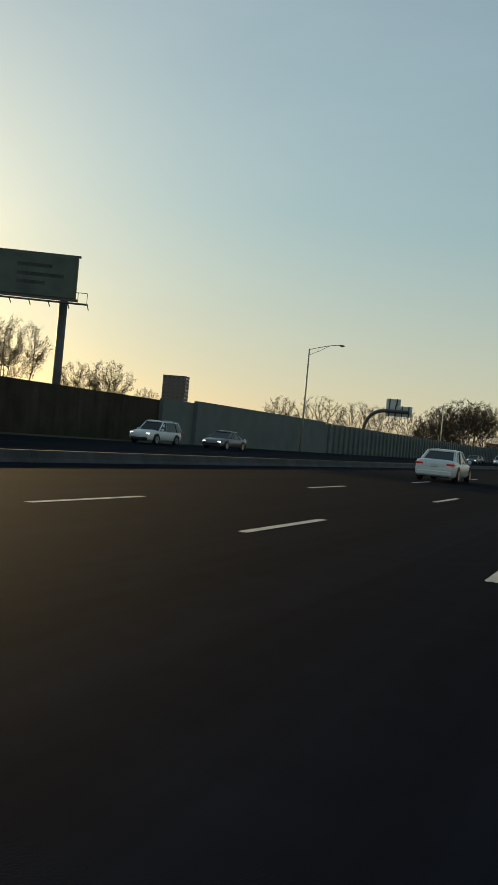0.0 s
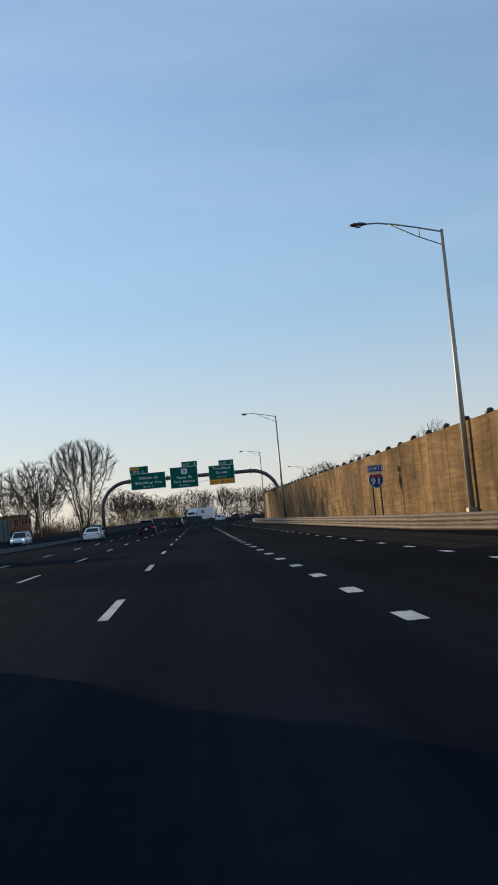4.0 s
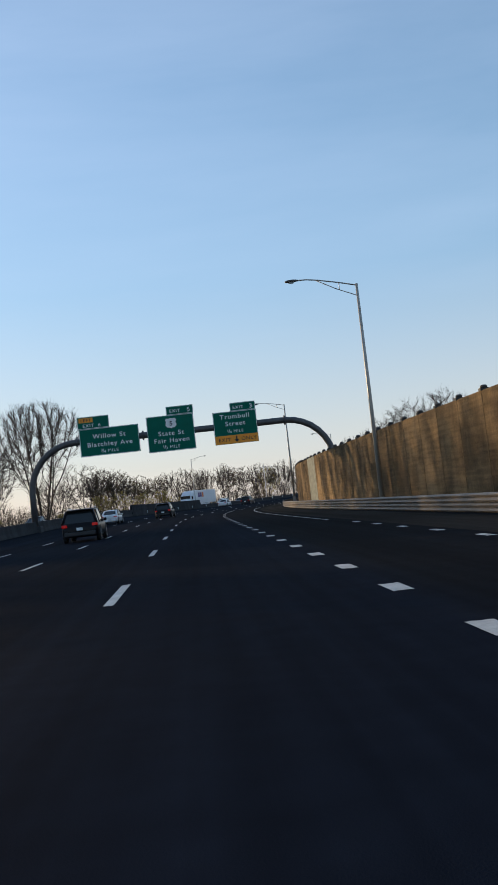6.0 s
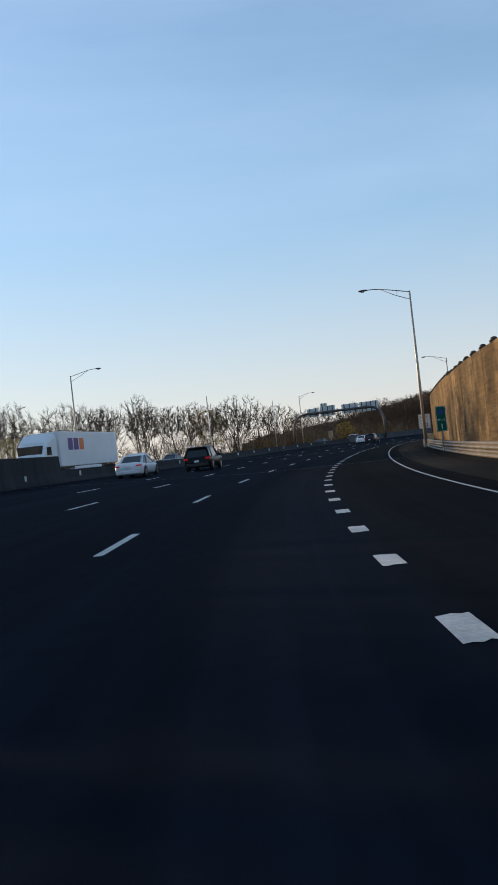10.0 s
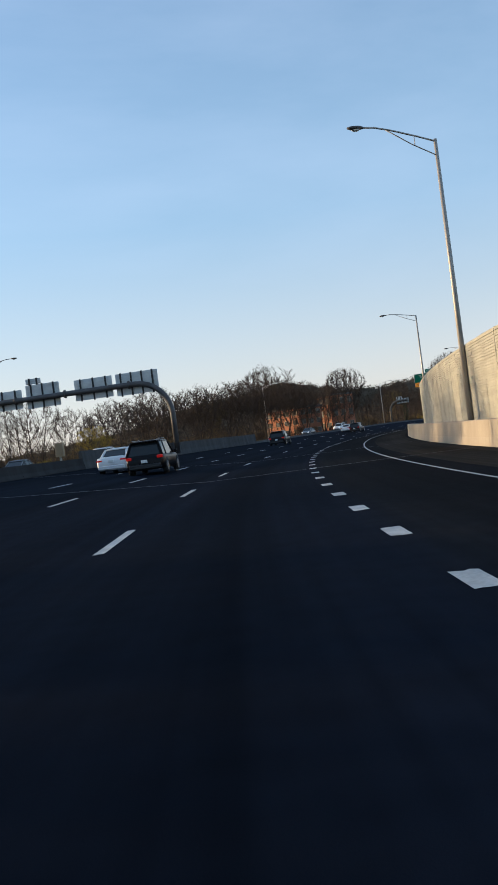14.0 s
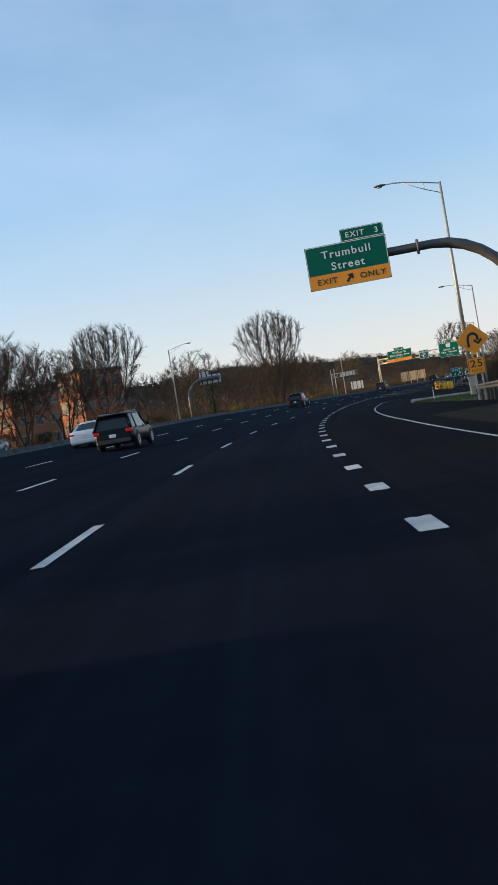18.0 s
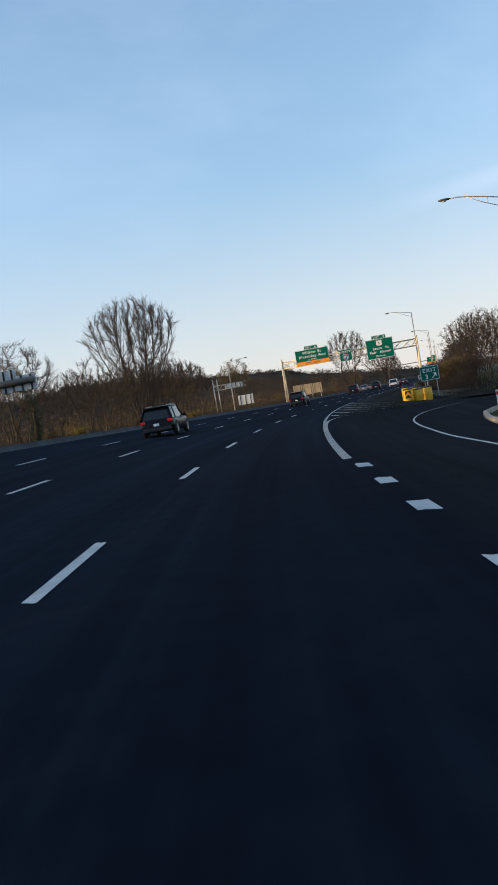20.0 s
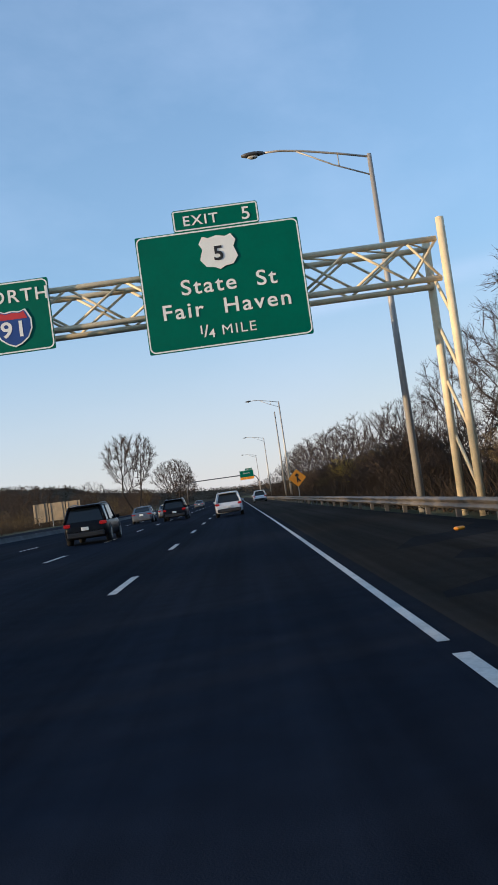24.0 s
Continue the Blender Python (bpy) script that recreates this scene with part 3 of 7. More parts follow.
for lane in (0, 1, 2):
    k = -18
    while 239.3 + 12.19 * k < 1400:
        far = 239.3 + 12.19 * k + (1.3 if lane and k < 2 else -1.5 if lane == 0 and k in (29, 52) else 0.0)
        d = (0.0, float(np.interp(far, [200, 400, 515, 640, 820, 960], [-3.35, -3.5, -3.62, -3.66, -3.9, -3.75])), float(np.interp(far, [200, 400, 515, 640, 820, 960], [-6.75, -6.85, -6.95, -7.0, -7.7, -7.45])))[lane]
        if lane == 0 and 884 < far < 888:
            # one dash is half worn away
            worn_mark("lane_dash", far - 1.25, far, d, 0.15, road)
            for a, b, dd in ((3.4, 3.1, -0.04), (3.0, 2.75, 0.05), (2.6, 2.3, 0.0), (2.1, 1.9, -0.05), (1.8, 1.4, 0.03)):
                worn_mark("lane_dash", far - a, far - b, d + dd, 0.045, road)
        else:
            worn_mark("lane_dash", far - 3.4, far, d, 0.15, road)
        k += 1
for k in range(223):
    u = float(np.interp(k, DOT_COUNT, DOT_U)) + 3.05 * max(0, k - 220)
    if 10 < u < 818:
        worn_mark("lane_dot", u - 0.48, u + 0.48, float(np.interp(u, [0, 360, 430, 500, 620, 680, 720, 812, 818], [3.62, 3.6, 3.72, 3.77, 3.81, 3.79, 3.85, 3.75, 3.7])), 0.25, road, 440 < u < 482 or 560 < u < 612 or 700 < u < 722)
        if u < 405:
            worn_mark("lane_dot", u - 0.48, u + 0.48, 7.15, 0.2, road)
v, f = quad_mark(935.1, 2500, 3.62, 3.72, n=200)
part("edge_line", pydata("edge_line", v, f, PAINT), PAINT, road)
for ua, ub, da, db in ((818.9, 842, 3.47, 3.65), (842.0, 853.3, 3.44, 3.58), (853.33, 872.5, 3.43, 3.57), (872.75, 881.3, 3.43, 3.56)):
    v, f = quad_mark(ua, ub, da, db, n=20)
    part("gore_line", pydata("gore_line", v, f, OLDPAINT), OLDPAINT, road)
# worn, broken stretch of the line past the gore
for ua, ub, da, db in ((881.5, 882.5, 3.45, 3.6), (882.8, 883.7, 3.48, 3.62), (884.1, 885.2, 3.44, 3.6), (885.5, 886.9, 3.52, 3.64), (887.5, 888.4, 3.5, 3.62), (889.3, 890.2, 3.6, 3.66), (891.2, 891.8, 3.62, 3.68), (893.4, 895.6, 3.56, 3.66), (895.9, 898.4, 3.58, 3.66), (899.2, 900.8, 3.6, 3.65), (904.6, 905.3, 3.66, 3.72), (906.6, 908.4, 3.65, 3.72), (908.9, 910.6, 3.63, 3.74), (911.0, 912.4, 3.62, 3.74), (912.7, 915.0, 3.61, 3.74), (915.2, 918.3, 3.61, 3.74), (918.6, 923.0, 3.61, 3.74), (923.2, 934.6, 3.61, 3.74)):
    v, f = quad_mark(ua, ub, da, db, n=3)
    part("edge_line", pydata("edge_line", v, f, PAINT), PAINT, road)


def curve_mark(name, pts, w, parent, z=0.008, paint=PAINT):
    """A painted line through (u, d) points."""
    fine = []
    last = len(pts) - 1
    slope = [(pts[min(i + 1, last)][1] - pts[max(i - 1, 0)][1]) / ((pts[min(i + 1, last)][0] - pts[max(i - 1, 0)][0]) or 1) for i in range(last + 1)]
    for i in range(last):
        (u0, d0), (u1, d1) = pts[i], pts[i + 1]
        n = max(6, int((u1 - u0) / 2.0))
        for k in range(n):
            s = k / n
            bend = 0.0
            if last > 2:
                bend = s * (1 - s) * ((1 - s) * (slope[i] * (u1 - u0) - (d1 - d0)) - s * (slope[i + 1] * (u1 - u0) - (d1 - d0)))
            fine.append((u0 * (1 - s) + u1 * s, d0 * (1 - s) + d1 * s + bend))
    fine.append(pts[-1])
    ps = [R(a, b, zg(a, b) + z) for a, b in fine]
    v = []
    for i, p in enumerate(ps):
        t = (ps[min(i + 1, len(ps) - 1)] - ps[max(i - 1, 0)]).normalized()
        s = Vector((t.y, -t.x, 0)) * w / 2
        v += [p - s, p + s]
    return part(name, pydata(name, v, [(2 * i, 2 * i + 1, 2 * i + 3, 2 * i + 2) for i in range(len(ps) - 1)], paint), paint, parent)


curve_mark("gore_line", [(837, 3.58), (842, 3.64), (845, 3.76), (848, 4.02), (851, 4.45), (857.4, 5.6), (864, 7.0), (872.3, 8.95), (882, 11.2), (894, 14.6)], 0.15, road, 0.009, OLDPAINT)
curve_mark("edge_line", [(408, 7.0), (440, 6.9), (500, 6.76), (560, 6.75), (630, 6.74), (680, 6.7), (724, 6.65), (760, 6.6), (800, 6.65), (820.2, 6.74), (825.3, 6.68), (830.5, 6.85), (836.2, 7.07), (843.9, 7.62), (853.7, 8.85), (862, 10.2), (870.3, 11.76), (885.4, 14.96), (896, 18.5)], 0.08, road)
for u0 in (852.7, 858.5, 864.3, 870.0, 875.8, 881.8):
    d1 = min(9.4, float(np.interp(u0, [848, 851, 857.4, 864, 872.3, 882], [3.9, 4.3, 5.5, 6.9, 8.8, 11.0])))
    curve_mark("gore_stripe", [(u0, 3.68), (u0 - 0.9, (3.68 + d1) / 2), (u0 + 0.3, d1)], 0.11, road, 0.018)
# expansion joints and crack seals across the paving
for uj, wj in ((282.5, 0.22), (598.5, 0.3), (646.0, 0.16), (668.0, 0.22), (540.0, 0.12)):
    rows = []
    for i in range(13):
        d = -13.4 + 23.2 * i / 12
        s = 0.25 * (d + 1) * 0.4
        rows.append([R(uj + s, d, zg(uj + s, d) + 0.004), R(uj + s + wj, d, zg(uj + s + wj, d) + 0.004)])
    part("expansion_joint", strip("expansion_joint", rows, SEAL), SEAL, road)

# ---- barriers, rails and walls ----
JERSEY = [(-0.3, 0), (-0.3, 0.08), (-0.18, 0.33), (-0.1, 0.82), (0.1, 0.82), (0.18, 0.33), (0.3, 0.08), (0.3, 0)]


PARAPET = [(-0.3, 0), (-0.29, 0.1), (-0.25, 0.3), (-0.22, 0.8), (-0.2, 0.82), (0.1, 0.82), (0.2, 0.8), (0.3, 0)]


def barrier_run(name, label, u0, u1, dline, height, material, piece=6.0, flat_back=False, profile=JERSEY):
    """A concrete barrier of cast pieces along dline(u)."""
    run = thing(name, Matrix.Identity(4), label, "barrier", kind="structure")
    n = int((u1 - u0) / piece)
    for i in range(n):
        a, b = u0 + piece * i + 0.012, u0 + piece * (i + 1) - 0.012
        secs = []
        for u in u_samples(a, b, 3.0):
            d = dline(u)
            secs.append([R(u, d + (x if not (flat_back and x > 0) else 0.3), zg(u, d) - 0.03 + z * height / 0.82) for x, z in profile])
        part("barrier_piece", loft("barrier_piece", secs, material), material, run)
    return run


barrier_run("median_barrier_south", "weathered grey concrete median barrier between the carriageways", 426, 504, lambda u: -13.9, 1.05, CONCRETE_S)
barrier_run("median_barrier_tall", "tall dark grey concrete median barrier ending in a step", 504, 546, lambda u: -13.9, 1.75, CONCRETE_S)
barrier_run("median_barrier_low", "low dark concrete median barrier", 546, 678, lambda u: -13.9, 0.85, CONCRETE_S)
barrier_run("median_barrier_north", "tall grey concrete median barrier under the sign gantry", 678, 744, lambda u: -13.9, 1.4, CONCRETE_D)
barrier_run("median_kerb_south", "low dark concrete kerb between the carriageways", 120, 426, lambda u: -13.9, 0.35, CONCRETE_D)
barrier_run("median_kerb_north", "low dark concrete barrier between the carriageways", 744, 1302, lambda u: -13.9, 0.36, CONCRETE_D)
barrier_run("side_barrier_south", "pale sunlit concrete barrier at the foot of the noise wall", 273, 327, lambda u: 13.9, 1.0, CONCRETE, flat_back=True, profile=PARAPET)
barrier_run("side_barrier_north", "stained concrete barrier at the foot of the noise wall", 592, 700, lambda u: barrier_d(u) + 0.25, 1.0, CONCRETE, flat_back=True, profile=PARAPET)


def panel_mesh(name, width, height, boards, depth, material, seed, jut=0.05, whole=False):
    """A wall panel with uneven horizontal boards cast on its face, facing -x."""
    rnd = random.Random(seed)
    bm = bmesh.new()
    box(bm, 0.0, depth, -width / 2, width / 2, 0, height)
    z = 0.0
    while z < height - 0.05:
        h = (rnd.uniform(0.8, 1.2) if whole else rnd.uniform(0.6, 1.4)) * height / boards
        y = -width / 2 + 0.03
        while y < width / 2 - 0.1:
            L = width / 2 - 0.03 - y if whole else min(rnd.uniform(0.7, 2.4) * width / 2, width / 2 - 0.03 - y)
            out = (rnd.uniform(0.7, 1.0) if whole else rnd.uniform(0.2, 1.0)) * jut
            z1 = min(z + h - (0.02 if jut > 0.03 else 0.006), height)
            vs = [bm.verts.new(c) for c in ((-out, y, z), (-out, y + L, z), (-out, y + L, z1), (-out, y, z1), (0.001, y, z), (0.001, y + L, z), (0.001, y + L, z1), (0.001, y, z1))]
            for q in ((0, 3, 2, 1), (0, 1, 5, 4), (2, 3, 7, 6), (1, 2, 6, 5), (3, 0, 4, 7)):
                bm.faces.new([vs[i] for i in q])
            y += L + 0.006
        z += h
    return mesh_of(name, bm, material)


def wall_top(u):
    return float(np.interp(u, [0, 260, 327, 330, 380, 470, 540, 600, 601, 700, 775], [4.5, 4.6, 4.75, 4.85, 4.7, 4.75, 5.0, 5.2, 4.35, 4.45, 5.3]))


# brown formed wall with domed caps on its posts
brown = thing("wall_retaining", Matrix.Identity(4), "tall brown rough-cast concrete wall with domed caps along its top", "wall", kind="structure")
cap_mesh = None
PITCH = 3.25
variants = {}
u = 331.0
i = 0
while u < 596:
    um = u + PITCH / 2
    h = round(wall_top(um), 1)
    pale = 455.7 < um < 462.2
    key = (h, i % 3, pale)
    if key not in variants:
        variants[key] = panel_mesh("wall_panel", PITCH + 0.02, h, 46, 0.3, BROWNPALE if pale else BROWNWALL, int(h * 10) + i % 3, 0.016)
    base = zg(um, wall_d(um))
    tilt = math.degrees(math.atan2(wall_d(u) - wall_d(u + PITCH), PITCH))
    part("wall_panel", variants[key], None, brown, m=at(um, wall_d(um), base - 0.05, tilt))
    if cap_mesh is None:
        bm = bmesh.new()
        bmesh.ops.create_uvsphere(bm, u_segments=12, v_segments=8, radius=0.16)
        for vv in bm.verts:
            vv.co.z = max(vv.co.z * 0.55, -0.1)
        box(bm, -0.2, 0.2, -0.14, 0.14, -0.16, -0.06)
        cap_mesh = mesh_of("post_cap", bm, CAPM)
    part("post_cap", cap_mesh, None, brown, m=at(u, wall_d(u) + 0.12, base + h + 0.1))
    if ("joint", h) not in variants:
        variants[("joint", h)] = mesh_of("panel_joint", boxed(-0.022, 0.1, -0.035, 0.035, 0, h, 0.006), BROWNJOINT)
    if not 455.7 < u < 463.0:
        part("panel_joint", variants[("joint", h)], None, brown, m=at(u, wall_d(u), base - 0.04))
    u += PITCH
    i += 1


# pale capped wall before the noise wall
pale_wall = thing("wall_pale", Matrix.Identity(4), "smooth pale concrete wall with small caps", "wall", kind="structure")
pm0 = panel_mesh("pale_panel", 3.2, 4.9, 9, 0.3, NOISEWALL, 77, 0.012)
u = 201.0
while u < 263:
    part("pale_panel", pm0, None, pale_wall, m=at(u + 1.6, 13.7, -0.1))
    part("post_cap", cap_mesh, None, pale_wall, m=at(u + 1.6, 13.85, 4.85))
    u += 3.22


def noise_wall(name, label, u0, u1, pitch, material, post_mat, z0, steps=32, slim=False):
    run = thing(name, Matrix.Identity(4), label, "wall", kind="structure")
    made = {}
    u = u0
    k = 0
    while u < u1 - 0.1:
        um = u + pitch / 2
        h = round(wall_top(um) - z0, 1)
        key = (h, k % 3)
        if key not in made:
            made[key] = panel_mesh("noise_panel", pitch - 0.08, h, steps, 0.12, material, k % 3 + int(h * 10), 0.045, True)
        tilt = math.degrees(math.atan2(wall_d(u) - wall_d(u + pitch), pitch))
        zb = zg(um, 3)
        part("noise_panel", made[key], None, run, m=at(um, wall_d(um), zb + z0, tilt))
        hp = ("post", h)
        if hp not in made:
            made[hp] = mesh_of("wall_post", boxed(0.0 if slim else -0.09, 0.16, -0.05, 0.05, -z0, h + (0.02 if slim else 0.06), 0.01), post_mat)
        part("wall_post", made[hp], None, run, m=at(u, wall_d(u), zb + z0))
        u += pitch
        k += 1
    return run


noise_wall("wall_noise_south", "pale sunlit panel noise wall standing behind a concrete barrier", 264.5, 328, 2.85, NOISEWALL, CAPM, 0.85, slim=True)
noise_wall("wall_noise_north", "pale streaked panel noise wall with slim posts before the gap", 600.5, 616.4, 2.65, PALEPANEL, CAPM, 0.8, slim=True)
noise_wall("wall_noise_exit", "pale streaked panel noise wall with slim posts beside the exit lane", 638, 699.0, 2.65, PALEPANEL, CAPM, 0.8, slim=True)
# stone-faced wall that follows behind the guard rail
stone = thing("wall_stone", Matrix.Identity(4), "grey rough stone-faced wall with small caps behind the guard rail", "wall", kind="structure")
made = {}
u, k = 698.99, 0
while u < 773:
    um = u + 1.6
    h = round(wall_top(um), 1)
    if (h, k % 3) not in made:
        made[(h, k % 3)] = panel_mesh("stone_panel", 3.21, h, 38, 0.3, GREYSTONE, int(h * 10) + k % 3 + 7, 0.028)
    tilt = math.degrees(math.atan2(wall_d(u) - wall_d(u + 3.2), 3.2))
    part("stone_panel", made[(h, k % 3)], None, stone, m=at(um, wall_d(um), zg(um, 3) - 0.03, tilt))
    part("post_cap", cap_mesh, None, stone, m=at(u + 0.1, wall_d(u) + 0.15, zg(um, 3) + h + 0.08))
    u += 3.2
    k += 1

hatch = thing("access_hatch", at(308.7, 14.54, 1.3), "small dark access hatch in the foot of the noise wall", "hatch")
part("frame", boxed(-0.06, 0.0, -0.3, 0.3, -0.04, 0.56, 0.01), CAPM, hatch)
part("opening", boxed(-0.075, -0.061, -0.24, 0.24, 0.02, 0.5), BLACKM, hatch)
# low tan wall that closes the gap between the noise walls
lowrun = thing("wall_low", Matrix.Identity(4), "low tan concrete wall panels between two noise walls", "wall", kind="structure")
for k in range(5):
    a, b = 616.6 + 4.25 * k + 0.02, 616.6 + 4.25 * (k + 1) - 0.02
    secs = []
    for u in u_samples(a, b, 2.2):
        d = wall_d(u) - 0.1
        secs.append([R(u, d, 0.7), R(u, d + 0.02, 2.38), R(u, d + 0.28, 2.38), R(u, d + 0.3, 0.7)])
    part("wall_panel", loft("wall_panel", secs, CONCRETE), CONCRETE, lowrun)

WBEAM = [(0.0, 0.0), (0.05, 0.03), (0.085, 0.07), (0.05, 0.115), (0.0, 0.155), (0.05, 0.195), (0.085, 0.24), (0.05, 0.28), (0.0, 0.31)]


def guard_rail(label, u0, u1, dline, z_list=(0.48,), side=-1, material=RUSTG, post_step=3.8, post_mat=RUSTG):
    """A W-beam rail on posts, its face towards side."""
    rail = thing("guard_rail", Matrix.Identity(4), label, "guard rail")
    for zb in z_list:
        n = max(1, int((u1 - u0) / 7.6))
        for i in range(n):
            a, b = u0 + (u1 - u0) * i / n, u0 + (u1 - u0) * (i + 1) / n + 0.05
            secs = []
            for u in u_samples(a, b, 2.6):
                d = dline(u)
                ring = [R(u, d + side * x, zg(u, d) + zb + z) for x, z in WBEAM] + [R(u, d + side * (x - 0.012), zg(u, d) + zb + z) for x, z in WBEAM[::-1]]
                secs.append(ring)
            part("beam", loft("beam", secs, material), material, rail)
    pm = mesh_of("post", boxed(0.0, 0.14, -0.075, 0.075, -0.12, max(z_list) + 0.3, 0.008), post_mat)
    for u in u_samples(u0 + 0.5, u1 - 0.5, post_step):
        d = dline(u)
        part("post", pm, None, rail, m=at(u, d - (0.0 if side < 0 else 0.14)))
    return rail


guard_rail("weathered steel guard rail in front of the pale wall", 203, 274, lambda u: 12.9, (0.5,))
guard_rail("double weathered steel guard rail in front of the brown wall", 336, 592, lambda u: barrier_d(u), (0.0, 0.33), post_step=1.9)
guard_rail("steel guard rail on dark posts along the exit lane", 700, 792, lambda u: barrier_d(u), (0.5,), post_step=1.9, post_mat=PLASTIC)
guard_rail("worn steel guard rail along the shoulder after the exit", 898, 1160, lambda u: float(np.interp(u, [898, 912, 940, 1160], [10.4, 8.9, 7.75, 7.75])), (0.2,))
guard_rail("steel guard rail along the outer edge of the exit ramp", 806, 850, lambda u: float(np.interp(u, [806, 820, 835, 850], [14.4, 16.4, 19.6, 27])), (0.5,))
guard_rail("steel guard rail curving away between gore and exit ramp", 892, 914, lambda u: float(np.interp(u, [892, 896, 901, 904, 914], [10.6, 11.6, 13.9, 16.2, 24])), (0.45,), post_step=2.0)

# walls beyond the opposite carriageway
lw = thing("wall_far_side", Matrix.Identity(4), "long grey-green retaining wall beyond the opposite carriageway", "wall", kind="structure")
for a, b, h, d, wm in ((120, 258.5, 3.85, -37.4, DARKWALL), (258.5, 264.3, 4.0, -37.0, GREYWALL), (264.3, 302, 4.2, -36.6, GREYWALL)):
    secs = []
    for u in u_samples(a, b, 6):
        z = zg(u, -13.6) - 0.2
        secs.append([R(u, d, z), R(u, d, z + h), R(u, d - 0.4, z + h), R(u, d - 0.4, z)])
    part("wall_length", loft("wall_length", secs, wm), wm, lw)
pmesh = mesh_of("wall_board", boxed(-0.25, 0.06, -1.0, 1.0, 0, 3.75, 0.03), GREYWALL)
pmesh2 = mesh_of("wall_pilaster", boxed(-0.3, 0.28, -0.28, 0.28, 0, 3.95, 0.03), GREYWALL)
u = 303.0
while u < 480:
    part("wall_board", pmesh, None, lw, m=at(u, -36.9, zg(u, -13.6) - 0.1))
    part("wall_pilaster", pmesh2, None, lw, m=at(u + 1.2, -36.8, zg(u, -13.6) - 0.1))
    u += 2.4

# pale kerb round the grass beside the exit ramp
kerb = thing("kerb", Matrix.Identity(4), "pale worn concrete kerb round the grass by the exit ramp", "kerb", kind="structure")
for u0 in u_samples(818, 872, 3)[:-1]:
    secs = []
    for u in u_samples(u0 + 0.015, u0 + 2.985, 1.5):
        d = pave_right(u) + 0.05
        z = zg(u, d)
        secs.append([R(u, d, z - 0.1), R(u, d + 0.03, z + 0.14), R(u, d + 0.2, z + 0.15), R(u, d + 0.2, z - 0.1)])
    part("kerb_stone", loft("kerb_stone", secs, CONCRETE), CONCRETE, kerb)
# narrow white delineator at the kerb
post = thing("delineator", at(842.5, 11.3, zg(842, 11.3)), "slim white roadside marker post in the grass", "marker post")
part("post", boxed(-0.05, 0.05, -0.02, 0.02, -0.1, 1.25, 0.008), WHITE, post)
part("reflector", boxed(-0.045, 0.045, -0.03, -0.021, 1.02, 1.18), SIGNRED, post)

# small white delineators along the median barrier
dm = mesh_of("delineator", boxed(-0.06, 0.06, -0.015, 0.015, 0, 0.32, 0.005), WHITE)
for i, u in enumerate(u_samples(512, 660, 9.0)):
    ob = part("delineator", dm, None, None, "", at(u, -13.55, zg(u, -13.6) + 0.36))
    tagged(ob, "small white delineator fixed to the median barrier", "delineator", "delineators on the barrier")

# ---- street lamps ----
def street_lamp(height, arm, label):
    """A tapered pole at the origin with a trussed arm towards -x and a cobra-head lamp."""
    lamp = thing("street_lamp", Matrix.Identity(4), label, "street lamp", "lamps along the road")
    part("base_plate", boxed(-0.22, 0.22, -0.22, 0.22, -1.1, 0.12, 0.02), POLEM, lamp)
    tube("pole", [(0, 0, 0.1), (0, 0, height * 0.5), (0, 0, height)], [0.15, 0.115, 0.08], POLEM, lamp, 12)
    top = [(0, 0, height - 0.1), (-arm * 0.3, 0, height + 0.16), (-arm * 0.65, 0, height + 0.42), (-arm * 0.85, 0, height + 0.52), (-arm, 0, height + 0.52)]
    a = tube("upper_arm", top, 0.04, POLEM, lamp, 8)
    tube("lower_arm", [(0, 0, height - 0.75), (-arm * 0.35, 0, height - 0.22), (-arm * 0.7, 0, height + 0.44)], 0.028, POLEM, lamp, 6)
    tube("brace", [(-arm * 0.3, 0, height + 0.15), (-arm * 0.3, 0, height - 0.3)], 0.02, POLEM, lamp, 6)
    secs = []
    for x, w, z0, z1 in ((0.0, 0.05, -0.05, 0.05), (-0.12, 0.1, -0.07, 0.08), (-0.35, 0.16, -0.1, 0.09), (-0.6, 0.15, -0.1, 0.07), (-0.78, 0.06, -0.06, 0.02)):
        secs.append([(-arm + x, w * math.cos(t), height + 0.52 + (z0 + z1) / 2 + (z1 - z0) / 2 * math.sin(t)) for t in [2 * math.pi * k / 10 for k in range(10)]])
    head = part("lamp_head", loft("lamp_head", secs, DARKTUBE, True), DARKTUBE, lamp)
    bm = bmesh.new()
    bmesh.ops.create_uvsphere(bm, u_segments=10, v_segments=6, radius=1.0)
    for vv in bm.verts:
        vv.co = (vv.co.x * 0.2 - arm - 0.4, vv.co.y * 0.11, min(vv.co.z, 0.1) * 0.09 + height + 0.44)
    part("lens", bm, LENS, head)
    return lamp


proto = street_lamp(13.4, 3.6, "tall weathered metal street lamp with a trussed arm, by the wall")
proto.matrix_basis = at(266.8, 14.5, 0.7)
for u, d, top in ((190.0, 14.6, 13.8), (350.0, 14.3, 14.0), (423.3, 12.7, 13.7), (499.6, 11.2, 14.3), (570.6, 9.9, 13.6), (655.6, 11.2, 13.9), (726.9, 12.3, 14.0), (801.7, 13.4, 14.2), (866.6, 17.2, 12.7),
                  (958.5, 8.33, 12.4), (1046, 9.3, 13.0), (1120, 9.5, 13.0), (1200, 9.5, 13.0)):
    copy_thing(proto, at(u, d, top - 13.45, 24 if 650 < u < 660 else 0))
left_lamp = street_lamp(12.6, 3.6, "tall metal street lamp beyond the opposite carriageway")
left_lamp.matrix_basis = at(290.2, -35.6, -0.4, 180)
